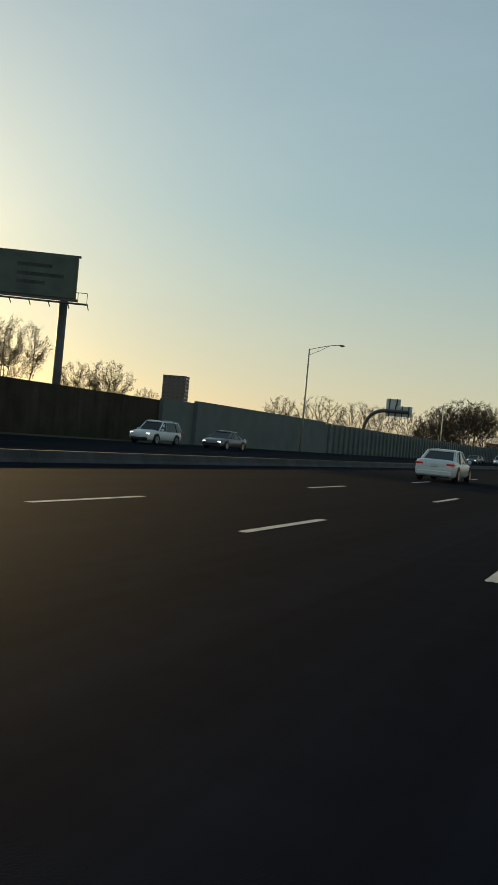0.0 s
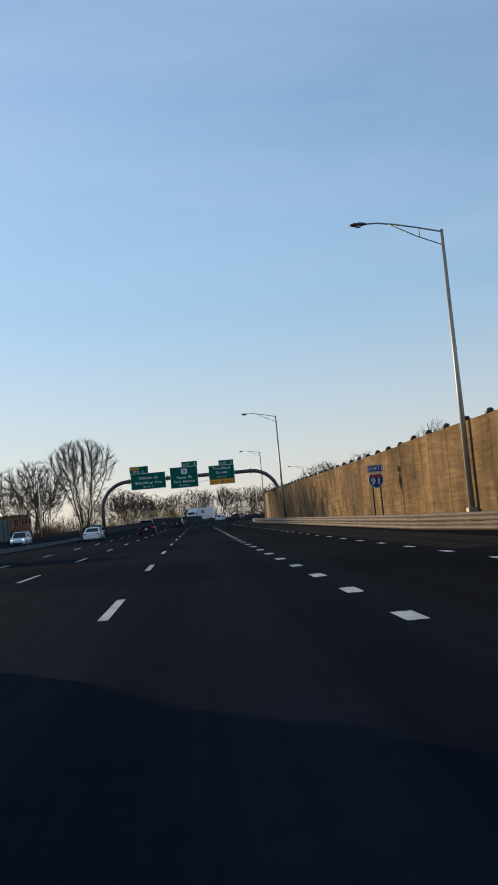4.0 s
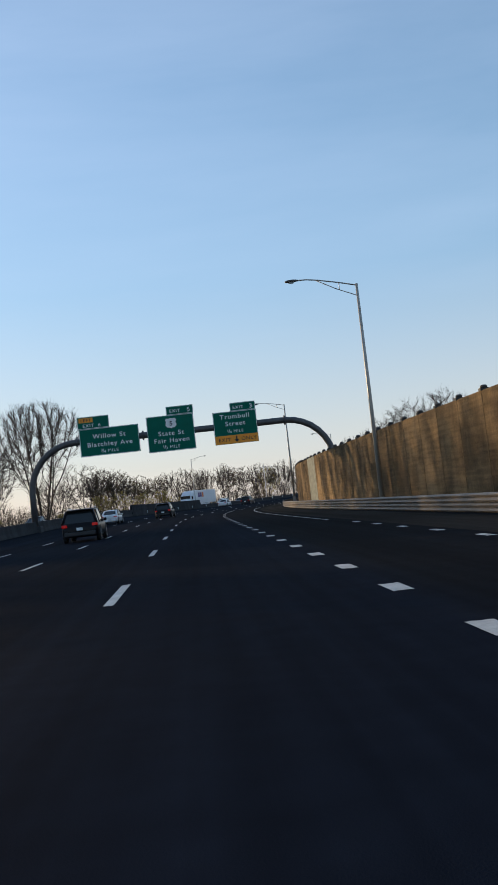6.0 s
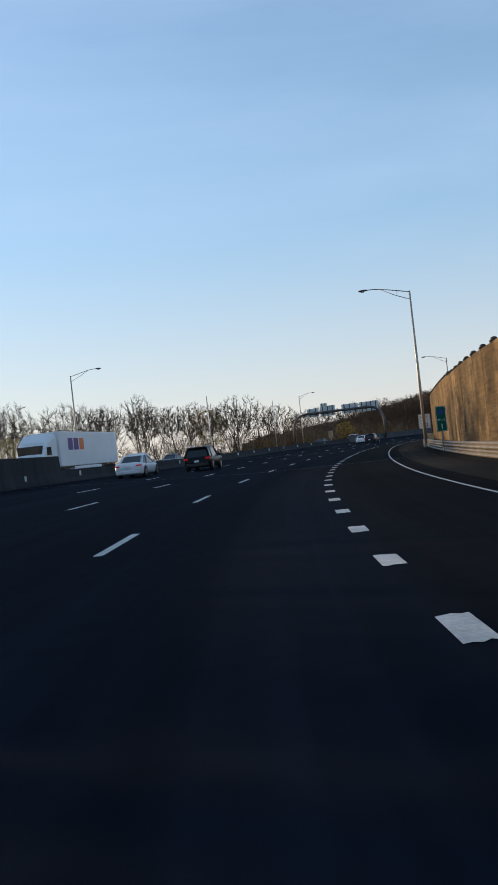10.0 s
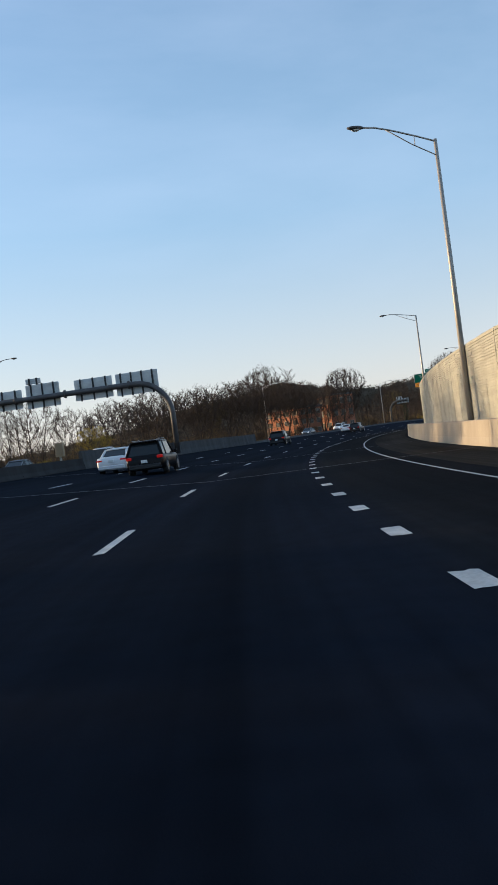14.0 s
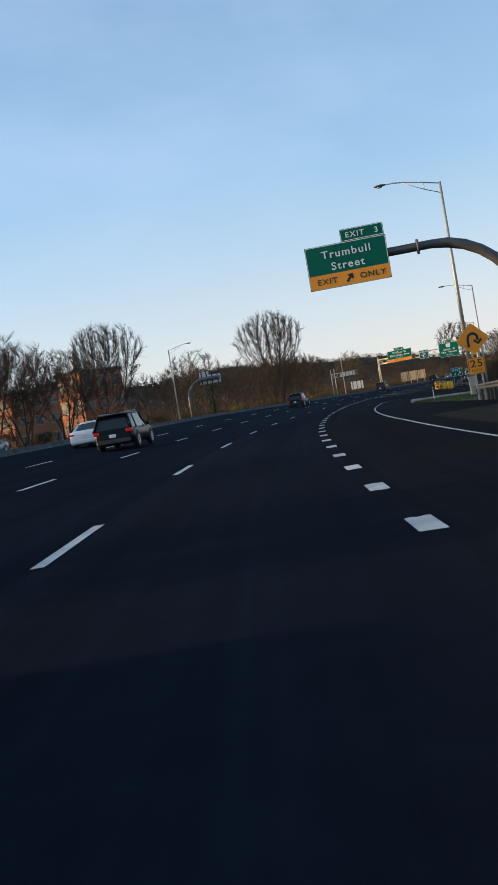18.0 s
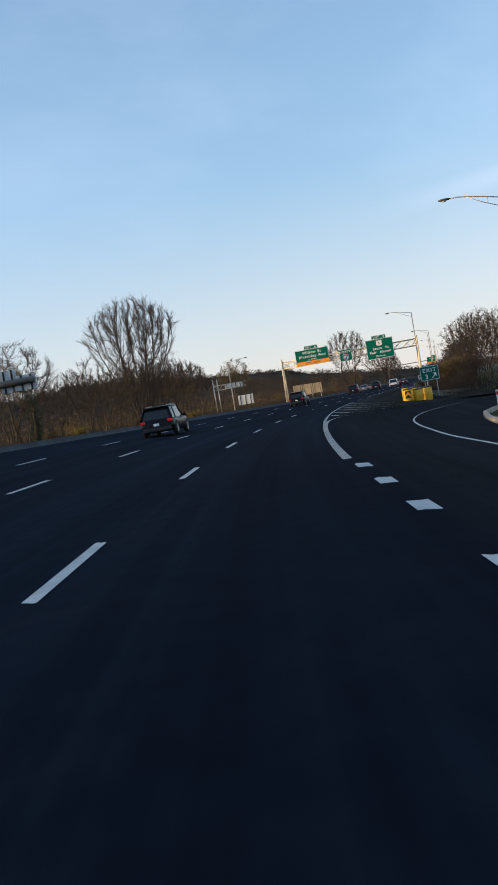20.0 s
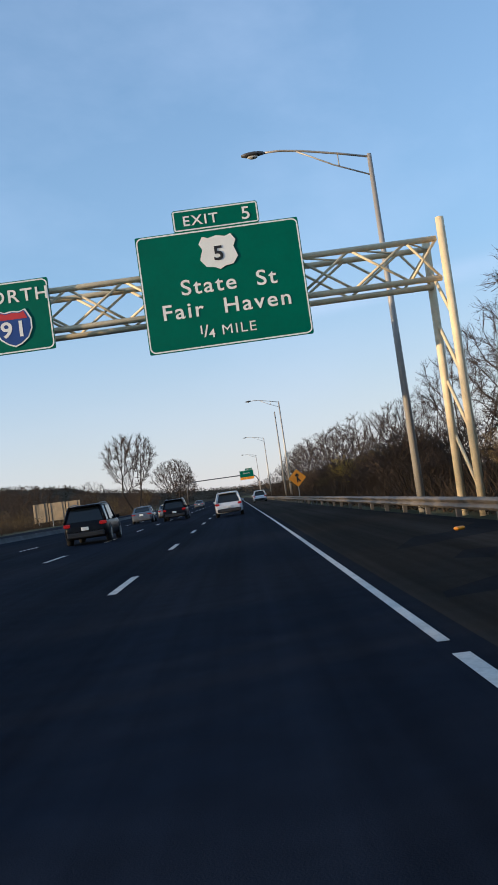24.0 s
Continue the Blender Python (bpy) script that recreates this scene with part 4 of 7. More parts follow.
for u, d, top in ((389, -38.8, 12.4), (497, -36.5, 13.2), (603, -34.6, 13.7), (712, -37.5, 13.9), (825, -41.3, 14.2), (886.5, -36, 13.9), (985, -31.3, 10.9)):
    copy_thing(left_lamp, at(u, d, top - 12.7, 180))
# bare poles without arms
bare = thing("bare_pole", at(765.0, 14.1, -0.4), "bare grey utility pole beside the exit lane", "pole")
tube("shaft", [(0, 0, -0.2), (0, 0, 9.5)], [0.17, 0.12], GALV, bare, 10)
part("band", boxed(-0.16, 0.16, -0.16, 0.16, 5.2, 5.4, 0.02), GALV, bare)
for u, d, h in ((687, -33.6, 11.5), (655, -34.5, 12.0), (1052, 8.9, 12.4), (1068, 9.8, 9.4)):
    b2 = thing("bare_pole", at(u, d, zg(u, d) - 0.2), "slim bare metal pole standing by the roadside", "pole")
    tube("shaft", [(0, 0, 0), (0, 0, h)], [0.13, 0.08], POLEM, b2, 8)

# ---- signs ----
def shield(parent, x, z, s, number, kind, y=-0.03):
    """A route shield of height s, its centre at x, z."""
    if kind == "us":
        outline = [(-0.42, 0.5), (-0.25, 0.44), (0, 0.5), (0.25, 0.44), (0.42, 0.5), (0.55, 0.3), (0.46, 0.12), (0.56, -0.18), (0.4, -0.4), (0.15, -0.44), (0, -0.52), (-0.15, -0.44), (-0.4, -0.4), (-0.56, -0.18), (-0.46, 0.12), (-0.55, 0.3)]
        face, ink = WHITE, BLACKM
    else:
        outline = [(-0.36, 0.5), (-0.2, 0.44), (0, 0.47), (0.2, 0.44), (0.36, 0.5), (0.5, 0.22), (0.5, -0.05), (0.38, -0.3), (0.18, -0.45), (0, -0.52), (-0.18, -0.45), (-0.38, -0.3), (-0.5, -0.05), (-0.5, 0.22)]
        face, ink = SIGNBLUE, WHITE
    def plate(scale, y0, y1, pts):
        bm = bmesh.new()
        f = [bm.verts.new((x + px * s * scale, y0, z + pz * s * scale)) for px, pz in pts]
        b = [bm.verts.new((x + px * s * scale, y1, z + pz * s * scale)) for px, pz in pts]
        bm.faces.new(f[::-1])
        bm.faces.new(b)
        for i in range(len(f)):
            j = (i + 1) % len(f)
            bm.faces.new((f[i], f[j], b[j], b[i]))
        return bm
    sh = part("route_shield", plate(1.0, y, y + 0.02, outline), WHITE, parent, "route shield plate")
    if kind != "us":
        part("shield_field", plate(0.92, y - 0.004, y, outline), face, sh)
        top = [(-0.33, 0.46), (-0.2, 0.41), (0, 0.44), (0.2, 0.41), (0.33, 0.46), (0.43, 0.25), (-0.43, 0.25)]
        part("shield_band", plate(0.93, y - 0.008, y - 0.004, top), SIGNRED, sh)
    letters(number, s * 0.56, ink, sh, x, z - s * 0.24, y - 0.012, name="numeral", bold=0.02)
    return sh


def panel_sign(parent, x, z, w, h, lines, colour=GREEN, tab=None, foot=None, shield_at=None, posts=True):
    """A large road sign panel, lower left corner at x, z, facing -y. lines: (text, size, x share, z)."""
    p = part("sign_panel", rounded(w, h, 0.05, 0.05), colour, parent, "green sign panel with a white border" if colour is GREEN else "", Matrix.Translation((x, -0.32, z)))
    part("border", frame_line(w, h, 0.18, 0.038), WHITE, p, m=Matrix.Translation((0, -0.004, 0)))
    for text, size, sx, sz in lines:
        if "/" in text:
            distance_line(text, size, p, w * sx, sz)
        else:
            letters(text, size, WHITE, p, w * sx, sz)
    if foot:
        fh, parts = foot
        bm = boxed(0.035, w - 0.035, -0.008, 0.0, 0.035, fh)
        ft = part("yellow_strip", bm, YELLOW, p, "yellow exit strip along the sign's foot")
        for text, size, sx in parts:
            if text == "down" or text == "up":
                bm = bmesh.new()
                s = fh * 0.36
                pts = [(-0.22, 1), (0.22, 1), (0.22, -0.1), (0.8, -0.1), (0, -1), (-0.8, -0.1), (-0.22, -0.1)]
                rot = radians(0 if text == "down" else 140)
                vs = [bm.verts.new((w * sx + (a * math.cos(rot) - b * math.sin(rot)) * s, -0.014, fh * 0.52 + (a * math.sin(rot) + b * math.cos(rot)) * s)) for a, b in pts]
                bm.faces.new(vs)
                part("arrow", bm, BLACKM, ft)
            else:
                letters(text, size, BLACKM, ft, w * sx, fh * 0.5 - size * 0.33, -0.016)
    if tab:
        tx, tw, th, words = tab
        t = part("exit_tab", rounded(tw, th, 0.08, 0.05), GREEN, p, "green exit number tab", Matrix.Translation((tx, 0.01, h + 0.005)))
        part("border", frame_line(tw, th, 0.08, 0.035), WHITE, t, m=Matrix.Translation((0, -0.004, 0)))
        for word, size, sx, sz, yb in words:
            if yb:
                part("yellow_plate", boxed(tw * 0.06, tw * 0.5, -0.008, -0.002, th * 0.52, th * 0.9), YELLOW, t)
            letters(word, size, BLACKM if yb else WHITE, t, tw * sx, sz, -0.014)
    if shield_at:
        shield(p, *shield_at)
    # stiffeners and hangers behind
    k = max(2, int(w / 1.4))
    for i in range(k):
        sx = w * (i + 0.5) / k
        part("hanger", boxed(sx - 0.04, sx + 0.04, 0.052, 0.3, 0.1, h - 0.1), GALV, p)
    return p


def arch_points(x0, x1, z, radius_l, radius_r, base_l, base_r):
    pts = []
    if radius_l:
        pts.append((x0, 0, base_l))
        for k in range(9):
            a = radians(180 - 90 * k / 8)
            pts.append((x0 + radius_l + radius_l * math.cos(a), 0, z - radius_l + radius_l * math.sin(a)))
    else:
        pts.append((x0, 0, z))
    n = 6
    a0, b0 = pts[-1][0], x1 - radius_r
    pts += [(a0 + (b0 - a0) * i / n, 0, z) for i in range(1, n)]
    if radius_r:
        for k in range(9):
            a = radians(90 - 90 * k / 8)
            pts.append((x1 - radius_r + radius_r * math.cos(a), 0, z - radius_r + radius_r * math.sin(a)))
        pts.append((x1, 0, base_r))
    else:
        pts.append((x1, 0, z))
    return pts


def flange(parent, x, z, r, mat_=DARKTUBE):
    tube("flange", [(x - 0.06, 0, z), (x + 0.06, 0, z)], r, mat_, parent, 16)


# first gantry: one bent tube over the carriageway
g1 = thing("sign_gantry", at(454.5, 0, 0.0), "dark steel tube gantry carrying three green exit signs", "sign gantry")
tube("tube_arch", arch_points(-13.9, 14.75, 8.35, 4.4, 4.3, 0.4, -0.2), 0.3, DARKTUBE, g1, 18)
for x in (-3.05, 10.4, -9.3):
    flange(g1, x, 8.35, 0.46)
part("footing", boxed(-14.5, -13.3, -0.6, 0.6, -0.2, 0.9, 0.05), CONCRETE_D, g1)
panel_sign(g1, -9.0, 6.88, 5.6, 2.6, [("Willow St", 0.56, 0.5, 1.62), ("Blatchley Ave", 0.56, 0.5, 0.86), ("3/4 MILE", 0.38, 0.5, 0.26)],
           tab=(-0.1, 3.0, 1.15, [("LEFT", 0.36, 0.28, 0.68, True), ("EXIT  6", 0.4, 0.45, 0.15, False)]))
panel_sign(g1, -2.62, 6.58, 4.45, 3.38, [("State St", 0.56, 0.5, 1.5), ("Fair Haven", 0.56, 0.5, 0.82), ("1/2 MILE", 0.38, 0.5, 0.26)],
           tab=(1.95, 2.55, 0.8, [("EXIT", 0.38, 0.32, 0.22, False), ("5", 0.54, 0.83, 0.18, False)]), shield_at=(2.3, 2.62, 0.95, "5", "us"))
panel_sign(g1, 3.65, 6.62, 4.12, 3.08, [("Trumbull", 0.56, 0.5, 2.4), ("Street", 0.56, 0.5, 1.72), ("1/4 MILE", 0.36, 0.5, 1.06)], foot=(0.82, [("EXIT", 0.42, 0.22), ("down", 0, 0.5), ("ONLY", 0.42, 0.78)]),
           tab=(1.7, 2.4, 0.78, [("EXIT", 0.38, 0.32, 0.2, False), ("3", 0.54, 0.83, 0.16, False)]))

# second gantry: a bent cantilever from the right
g4 = thing("sign_gantry", at(793.0, 0, 0.0), "dark steel cantilever gantry with a green and yellow exit sign", "sign gantry")
tube("tube_arch", arch_points(4.4, 16.3, 8.95, 0, 4.9, 0, -0.9), [0.22] * 3 + [0.26] * 4 + [0.31] * 30, DARKTUBE, g4, 18)
flange(g4, 10.6, 8.95, 0.44)
panel_sign(g4, 4.05, 7.45, 4.8, 2.55, [("Trumbull", 0.58, 0.5, 1.78), ("Street", 0.58, 0.5, 1.05)], foot=(0.85, [("EXIT", 0.44, 0.22), ("up", 0, 0.5), ("ONLY", 0.44, 0.78)]),
           tab=(2.2, 2.55, 0.72, [("EXIT   3", 0.42, 0.5, 0.2, False)]))

# third gantry: a cream truss on two-legged posts
g5 = thing("truss_gantry", at(952.5, 0, 0.0), "cream painted steel truss gantry carrying three green signs", "sign gantry")
for yy in (0.0, 1.1):
    for zz in (6.45, 7.55):
        tube("chord", [(-14.1, yy, zz), (8.6, yy, zz)], 0.085, TRUSSM, g5, 8)
x = -14.1
while x < 8.5:
    x2 = min(x + 1.56, 8.6)
    for yy in (0.0, 1.1):
        tube("lattice", [(x, yy, 6.45), (x2, yy, 7.55)], 0.038, TRUSSM, g5, 6)
        tube("lattice", [(x, yy, 7.55), (x2, yy, 6.45)], 0.038, TRUSSM, g5, 6)
    tube("lattice", [(x, 0, 7.55), (x2, 1.1, 7.55)], 0.03, TRUSSM, g5, 6)
    x = x2
for px, sg in ((8.6, 1), (-14.15, -1)):
    tube("post", [(px + sg * 0.12, -0.1, -0.6), (px + 0.15, -0.1, 8.1)], 0.12, TRUSSM, g5, 10)
    tube("post", [(px - sg * 0.1, 1.2, -0.6), (px, 1.2, 7.8)], 0.12, TRUSSM, g5, 10)
    for k in range(4):
        tube("cross_brace", [(px + sg * 0.1, -0.1, 0.6 + 1.6 * k), (px, 1.2, 2.2 + 1.6 * k)], 0.05, TRUSSM, g5, 6)
panel_sign(g5, -11.5, 6.35, 5.65, 2.62, [("Willow St", 0.58, 0.5, 1.9), ("Blatchley Ave", 0.6, 0.5, 1.24), ("1/2 MILE", 0.36, 0.5, 0.76)], foot=(0.68, [("LEFT  EXIT", 0.38, 0.5)]),
           tab=(1.65, 2.3, 0.58, [("EXIT", 0.34, 0.32, 0.14, False), ("6", 0.44, 0.83, 0.11, False)]))
p2 = panel_sign(g5, -4.15, 5.92, 2.1, 1.95, [("NORTH", 0.46, 0.5, 1.38)], shield_at=(1.05, 0.68, 1.0, "91", "interstate"))
panel_sign(g5, 0.42, 5.36, 4.45, 3.22, [("State  St", 0.55, 0.53, 1.5), ("Fair  Haven", 0.55, 0.5, 0.88), ("1/4 MILE", 0.36, 0.5, 0.3)],
           tab=(1.08, 2.35, 0.6, [("EXIT", 0.36, 0.32, 0.15, False), ("5", 0.46, 0.85, 0.13, False)]), shield_at=(2.2, 2.55, 0.92, "5", "us"))


def back_sign(parent, x, z, w, h):
    """The bare back of a sign that faces away: an aluminium sheet with upright stiffeners, seen from -y."""
    p = part("sign_back", rounded(w, h, 0.1, 0.04), ALU, parent, "bare aluminium back of a sign", Matrix.Translation((x, 0.34, z)))
    k = max(2, int(w / 1.1))
    for i in range(k):
        sx = w * (i + 0.5) / k
        part("stiffener", boxed(sx - 0.085, sx + 0.085, -0.12, 0.0, -0.1, h + 0.05), PLASTIC, p)
    for i in range(int((h - 0.1) / 0.24)):
        part("rib", boxed(0.03, w - 0.03, -0.05, 0.0, 0.12 + 0.24 * i, 0.16 + 0.24 * i), ALU, p)
    return p


zb = zg(704, -13.6)
bg1 = thing("sign_gantry", at(704.5, 0, zb), "dark tube gantry over the opposite carriageway, signs seen from behind", "sign gantry")
tube("tube_arch", arch_points(-36.4, -13.2, 7.9, 3.6, 3.6, -0.3, 0.2), 0.29, DARKTUBE, bg1, 16)
for x in (-17.5, -30.2, -24.6):
    flange(bg1, x, 7.9, 0.44)
for x, z, w, h in ((-32.6, 7.05, 3.0, 2.0), (-29.1, 6.9, 3.8, 2.5), (-23.6, 7.0, 4.2, 2.2), (-19.0, 6.9, 4.6, 2.3)):
    back_sign(bg1, x, z, w, h)
back_sign(bg1, -29.0, 9.45, 1.7, 0.6)
bg2 = thing("sign_gantry", at(334.0, 0, 0), "dark cantilever gantry by the far wall, its sign seen from behind", "sign gantry")
tube("tube_arch", arch_points(-40.6, -33.2, 7.4, 3.4, 0, 0.0, 0), 0.3, DARKTUBE, bg2, 16)
back_sign(bg2, -37.2, 6.6, 4.4, 1.7)
back_sign(bg2, -37.2, 8.32, 2.4, 1.1)
zb = zg(890, -13.6)
bg3 = thing("sign_gantry", at(888.0, 0, zb), "brown cantilever gantry over the opposite carriageway, pale sign backs", "sign gantry")
tube("tube_arch", arch_points(-34.2, -28.1, 6.9, 3.0, 0, -0.3, 0), 0.33, RUSTG, bg3, 14)
back_sign(bg3, -31.9, 6.0, 1.8, 2.2)
back_sign(bg3, -30.08, 6.0, 2.1, 1.5)
zb = zg(1010, -13.6)
bg4 = thing("truss_gantry", at(1040, 0, zb), "pale truss cantilever beyond the opposite carriageway, sign seen from behind", "sign gantry")
for zz in (6.6, 7.9):
    tube("chord", [(-49.5, 0, zz), (-40.5, 0, zz)], 0.08, GALV, bg4, 8)
for i in range(7):
    x = -49.5 + 9.0 * i / 7
    tube("lattice", [(x, 0, 6.6 if i % 2 else 7.9), (x + 9 / 7, 0, 7.9 if i % 2 else 6.6)], 0.05, GALV, bg4, 6)
for x in (-49.6, -48.4):
    tube("post", [(x, 0, -0.3), (x, 0, 9.6)], 0.14, GALV, bg4, 8)
back_sign(bg4, -46.5, 6.5, 5.0, 1.5)
back_sign(bg4, -43.4, 1.6, 4.2, 2.6)


tanb = thing("sign_back_board", at(1127, -37.5, zg(1120, -13.6), -8) @ Matrix.Diagonal((1.15, 1, 1.15, 1)), "tan boarded back of a large roadside sign on posts", "road sign")
for x0, x1, z0, z1 in ((-4.8, -1.9, 1.1, 4.7), (-1.7, 1.6, 1.2, 4.6), (1.8, 4.6, 1.4, 4.5)):
    bp = part("board", boxed(x0, x1, 0, 0.08, z0, z1, 0.02), TANBOARD, tanb)
    for xx in (x0 + 0.5, x1 - 0.5):
        part("stiffener", boxed(xx - 0.06, xx + 0.06, -0.1, -0.001, z0 - 0.1, z1 + 0.05), DARKTUBE, bp)
for xx in (-4.0, -1.2, 1.2, 4.0):
    part("post", boxed(xx - 0.08, xx + 0.08, 0.1, 0.26, -0.4, 4.4, 0.01), GALV, tanb)


def post_sign(name, label, m, w, h, z, posts, build, category="road sign", post_mat=GALV):
    s = thing(name, m, label, category)
    for px in posts:
        part("sign_post", boxed(px - 0.045, px + 0.045, 0.03, 0.1, -0.4, z + h * 0.9), post_mat, s)
    build(s, w, h, z)
    return s


def build_shield_marker(s, w, h, z):
    p = part("direction_plate", rounded(0.95, 0.45, 0.05, 0.03), SIGNBLUE, s, m=Matrix.Translation((-0.475, 0, z + 1.02)))
    part("border", frame_line(0.95, 0.45, 0.05, 0.025), WHITE, p, m=Matrix.Translation((0, -0.004, 0)))
    letters("NORTH", 0.26, WHITE, p, 0.475, 0.13)
    shield(s, 0, z + 0.48, 0.95, "91", "interstate", 0.0)


post_sign("route_marker", "blue interstate route marker on two posts before the wall", at(365.0, 13.0, 0.1), 1, 1, 2.1, (-0.25, 0.25), build_shield_marker, post_mat=PLASTIC)


def build_speed(s, w, h, z):
    p = part("sign_face", rounded(w, h, 0.07, 0.02), WHITE, s, m=Matrix.Translation((-w / 2, 0, z)))
    part("border", frame_line(w, h, 0.07, 0.02), BLACKM, p, m=Matrix.Translation((0, -0.004, 0)))
    letters("SPEED", 0.22, BLACKM, p, w / 2, h * 0.76)
    letters("LIMIT", 0.22, BLACKM, p, w / 2, h * 0.54)
    letters("50", 0.5, BLACKM, p, w / 2, h * 0.12)


post_sign("speed_sign", "white speed limit sign on a single post", at(577.9, 10.15, 0), 1.1, 1.35, 1.6, (0.0,), build_speed)


def build_mile(s, w, h, z):
    p = part("sign_face", rounded(w, h, 0.06, 0.02), GREEN, s, m=Matrix.Translation((-w / 2, 0, z)))
    part("border", frame_line(w, h, 0.06, 0.025), WHITE, p, m=Matrix.Translation((0, -0.004, 0)))
    sh = part("small_shield", rounded(0.32, 0.34, 0.1, 0.01), SIGNBLUE, p, m=Matrix.Translation((w / 2 - 0.16, -0.014, h * 0.66)))
    letters("MILE", 0.17, WHITE, p, w / 2, h * 0.42)
    letters("1", 0.4, WHITE, p, w / 2, h * 0.1)


post_sign("mile_marker", "tall narrow green mile marker in front of the wall", at(545.5, 9.95, 0), 0.62, 1.5, 1.2, (0.0,), build_mile)


def build_ramp(s, w, h, z):
    p = part("sign_face", rounded(w, h, 0.07, 0.02), YELLOW, s, m=Matrix.Translation((-w / 2, 0, z)))
    part("border", frame_line(w, h, 0.07, 0.02), BLACKM, p, m=Matrix.Translation((0, -0.004, 0)))
    letters("RAMP", 0.27, BLACKM, p, w / 2, h * 0.77)
    letters("25", 0.55, BLACKM, p, w / 2, h * 0.33)
    letters("M.P.H.", 0.22, BLACKM, p, w / 2, h * 0.08)
    part("divider", boxed(0.03, w - 0.03, -0.008, 0, h * 0.7, h * 0.715), BLACKM, p)


post_sign("ramp_sign", "yellow ramp speed sign on two posts", at(725.4, 12.5, 0), 1.25, 1.7, 1.5, (-0.35, 0.35), build_ramp, post_mat=PLASTIC)


def diamond(parent, s, z, glyph):
    bm = rounded(s, s, 0.1, 0.03)
    for vv in bm.verts:
        x, zz = vv.co.x - s / 2, vv.co.z - s / 2
        vv.co.x, vv.co.z = (x - zz) * 0.7071, (x + zz) * 0.7071 + z
    p = part("diamond_face", bm, YELLOW, parent, "yellow diamond plate")
    pts = glyph
    for chain in pts:
        ps = [Vector((a * s, -0.012, z + b * s)) for a, b in chain]
        v = []
        for i, q in enumerate(ps):
            t = (ps[min(i + 1, len(ps) - 1)] - ps[max(i - 1, 0)]).normalized()
            nrm = Vector((t.z, 0, -t.x)) * 0.055 * s
            v += [q - nrm, q + nrm]
        part("symbol", pydata("symbol", v, [(2 * i, 2 * i + 1, 2 * i + 3, 2 * i + 2) for i in range(len(ps) - 1)], BLACKM), BLACKM, p)
    return p


U_TURN = [[(-0.2, -0.32), (-0.2, 0.0), (-0.17, 0.13), (-0.08, 0.22), (0.03, 0.24), (0.13, 0.2), (0.2, 0.1), (0.21, -0.08)], [(0.05, -0.06), (0.21, -0.2), (0.37, -0.04)]]
MERGE = [[(0.0, -0.35), (0.0, 0.3)], [(-0.14, 0.16), (0.0, 0.34), (0.14, 0.16)], [(0.22, -0.3), (0.02, -0.02)]]


def build_uturn(s, w, h, z):
    diamond(s, w, z + w * 0.7, U_TURN)
    p = part("speed_plate", rounded(0.85, 0.85, 0.06, 0.02), YELLOW, s, m=Matrix.Translation((-0.42, 0, z - 0.95)))
    part("border", frame_line(0.85, 0.85, 0.06, 0.02), BLACKM, p, m=Matrix.Translation((0, -0.004, 0)))
    letters("25", 0.5, BLACKM, p, 0.425, 0.36)
    letters("M.P.H.", 0.16, BLACKM, p, 0.425, 0.12)


post_sign("curve_sign", "yellow diamond curve sign with a speed plate below", at(786.0, 11.9, -0.7), 1.2, 1.2, 2.7, (-0.12, 0.22), build_uturn)


def build_merge(s, w, h, z):
    diamond(s, w, z + w * 0.7, MERGE)


post_sign("merge_sign", "yellow diamond merge sign on a post by the shoulder", at(1016.8, 8.3, 0.2), 1.25, 1.2, 1.2, (0.0,), build_merge)


def build_exit(s, w, h, z):
    p = part("sign_face", rounded(w, h, 0.1, 0.03), GREEN, s, m=Matrix.Translation((-w / 2, 0, z)))
    part("border", frame_line(w, h, 0.1, 0.035), WHITE, p, m=Matrix.Translation((0, -0.004, 0)))
    letters("EXIT", 0.5, WHITE, p, w * 0.5, h * 0.58)
    letters("3", 0.58, WHITE, p, w * 0.32, h * 0.12)
    bm = bmesh.new()
    s0 = 0.3
    for pts in ([(-0.7, -0.85), (-0.5, -1.05), (0.5, -0.02), (0.3, 0.18)], [(-0.25, 0.75), (0.95, 0.75), (0.95, -0.45)]):
        bm.faces.new([bm.verts.new((w * 0.7 + a * s0, -0.012, h * 0.32 + b * s0)) for a, b in pts])
    part("arrow", bm, WHITE, p)


def build_half(s, w, h, z):
    p = part("sign_face", rounded(w, h, 0.05, 0.02), GREEN, s, m=Matrix.Translation((-w / 2, 0, z)))
    part("border", frame_line(w, h, 0.05, 0.02), WHITE, p, m=Matrix.Translation((0, -0.004, 0)))
    for text, zz in (("N", 0.78), ("1", 0.44), ("2", 0.1)):
        letters(text, 0.3 if text != "N" else 0.2, WHITE, p, w / 2, h * zz)


post_sign("exit_sign", "green exit sign on two posts at the gore", at(894.8, 11.0, zg(894, 10.5)), 1.85, 1.45, 1.75, (-0.6, 0.6), build_exit)
post_sign("mile_marker", "small green mile marker beside the guard rail", at(915.5, 10.35, -0.43), 0.44, 1.05, 1.27, (0.0,), build_half)

# far signs over the road ahead
for u, x0, n in ((1225.0, 4.0, 1),):
    fg = thing("sign_gantry", at(u, 0, 0), "distant gantry with green and yellow exit signs over the road", "sign gantry")
    tube("tube_arch", arch_points(-14, 10, 8.0, 3, 3, 0, 0), 0.16, DARKTUBE, fg, 10)
    for k in range(n):
        panel_sign(fg, x0 + 8.0 * k, 6.4, 4.6, 3.0, [("State St", 0.55, 0.5, 1.9)], foot=(0.8, [("EXIT  ONLY", 0.42, 0.5)]), tab=(2.0, 2.3, 0.65, [("EXIT  5", 0.38, 0.5, 0.15, False)]))

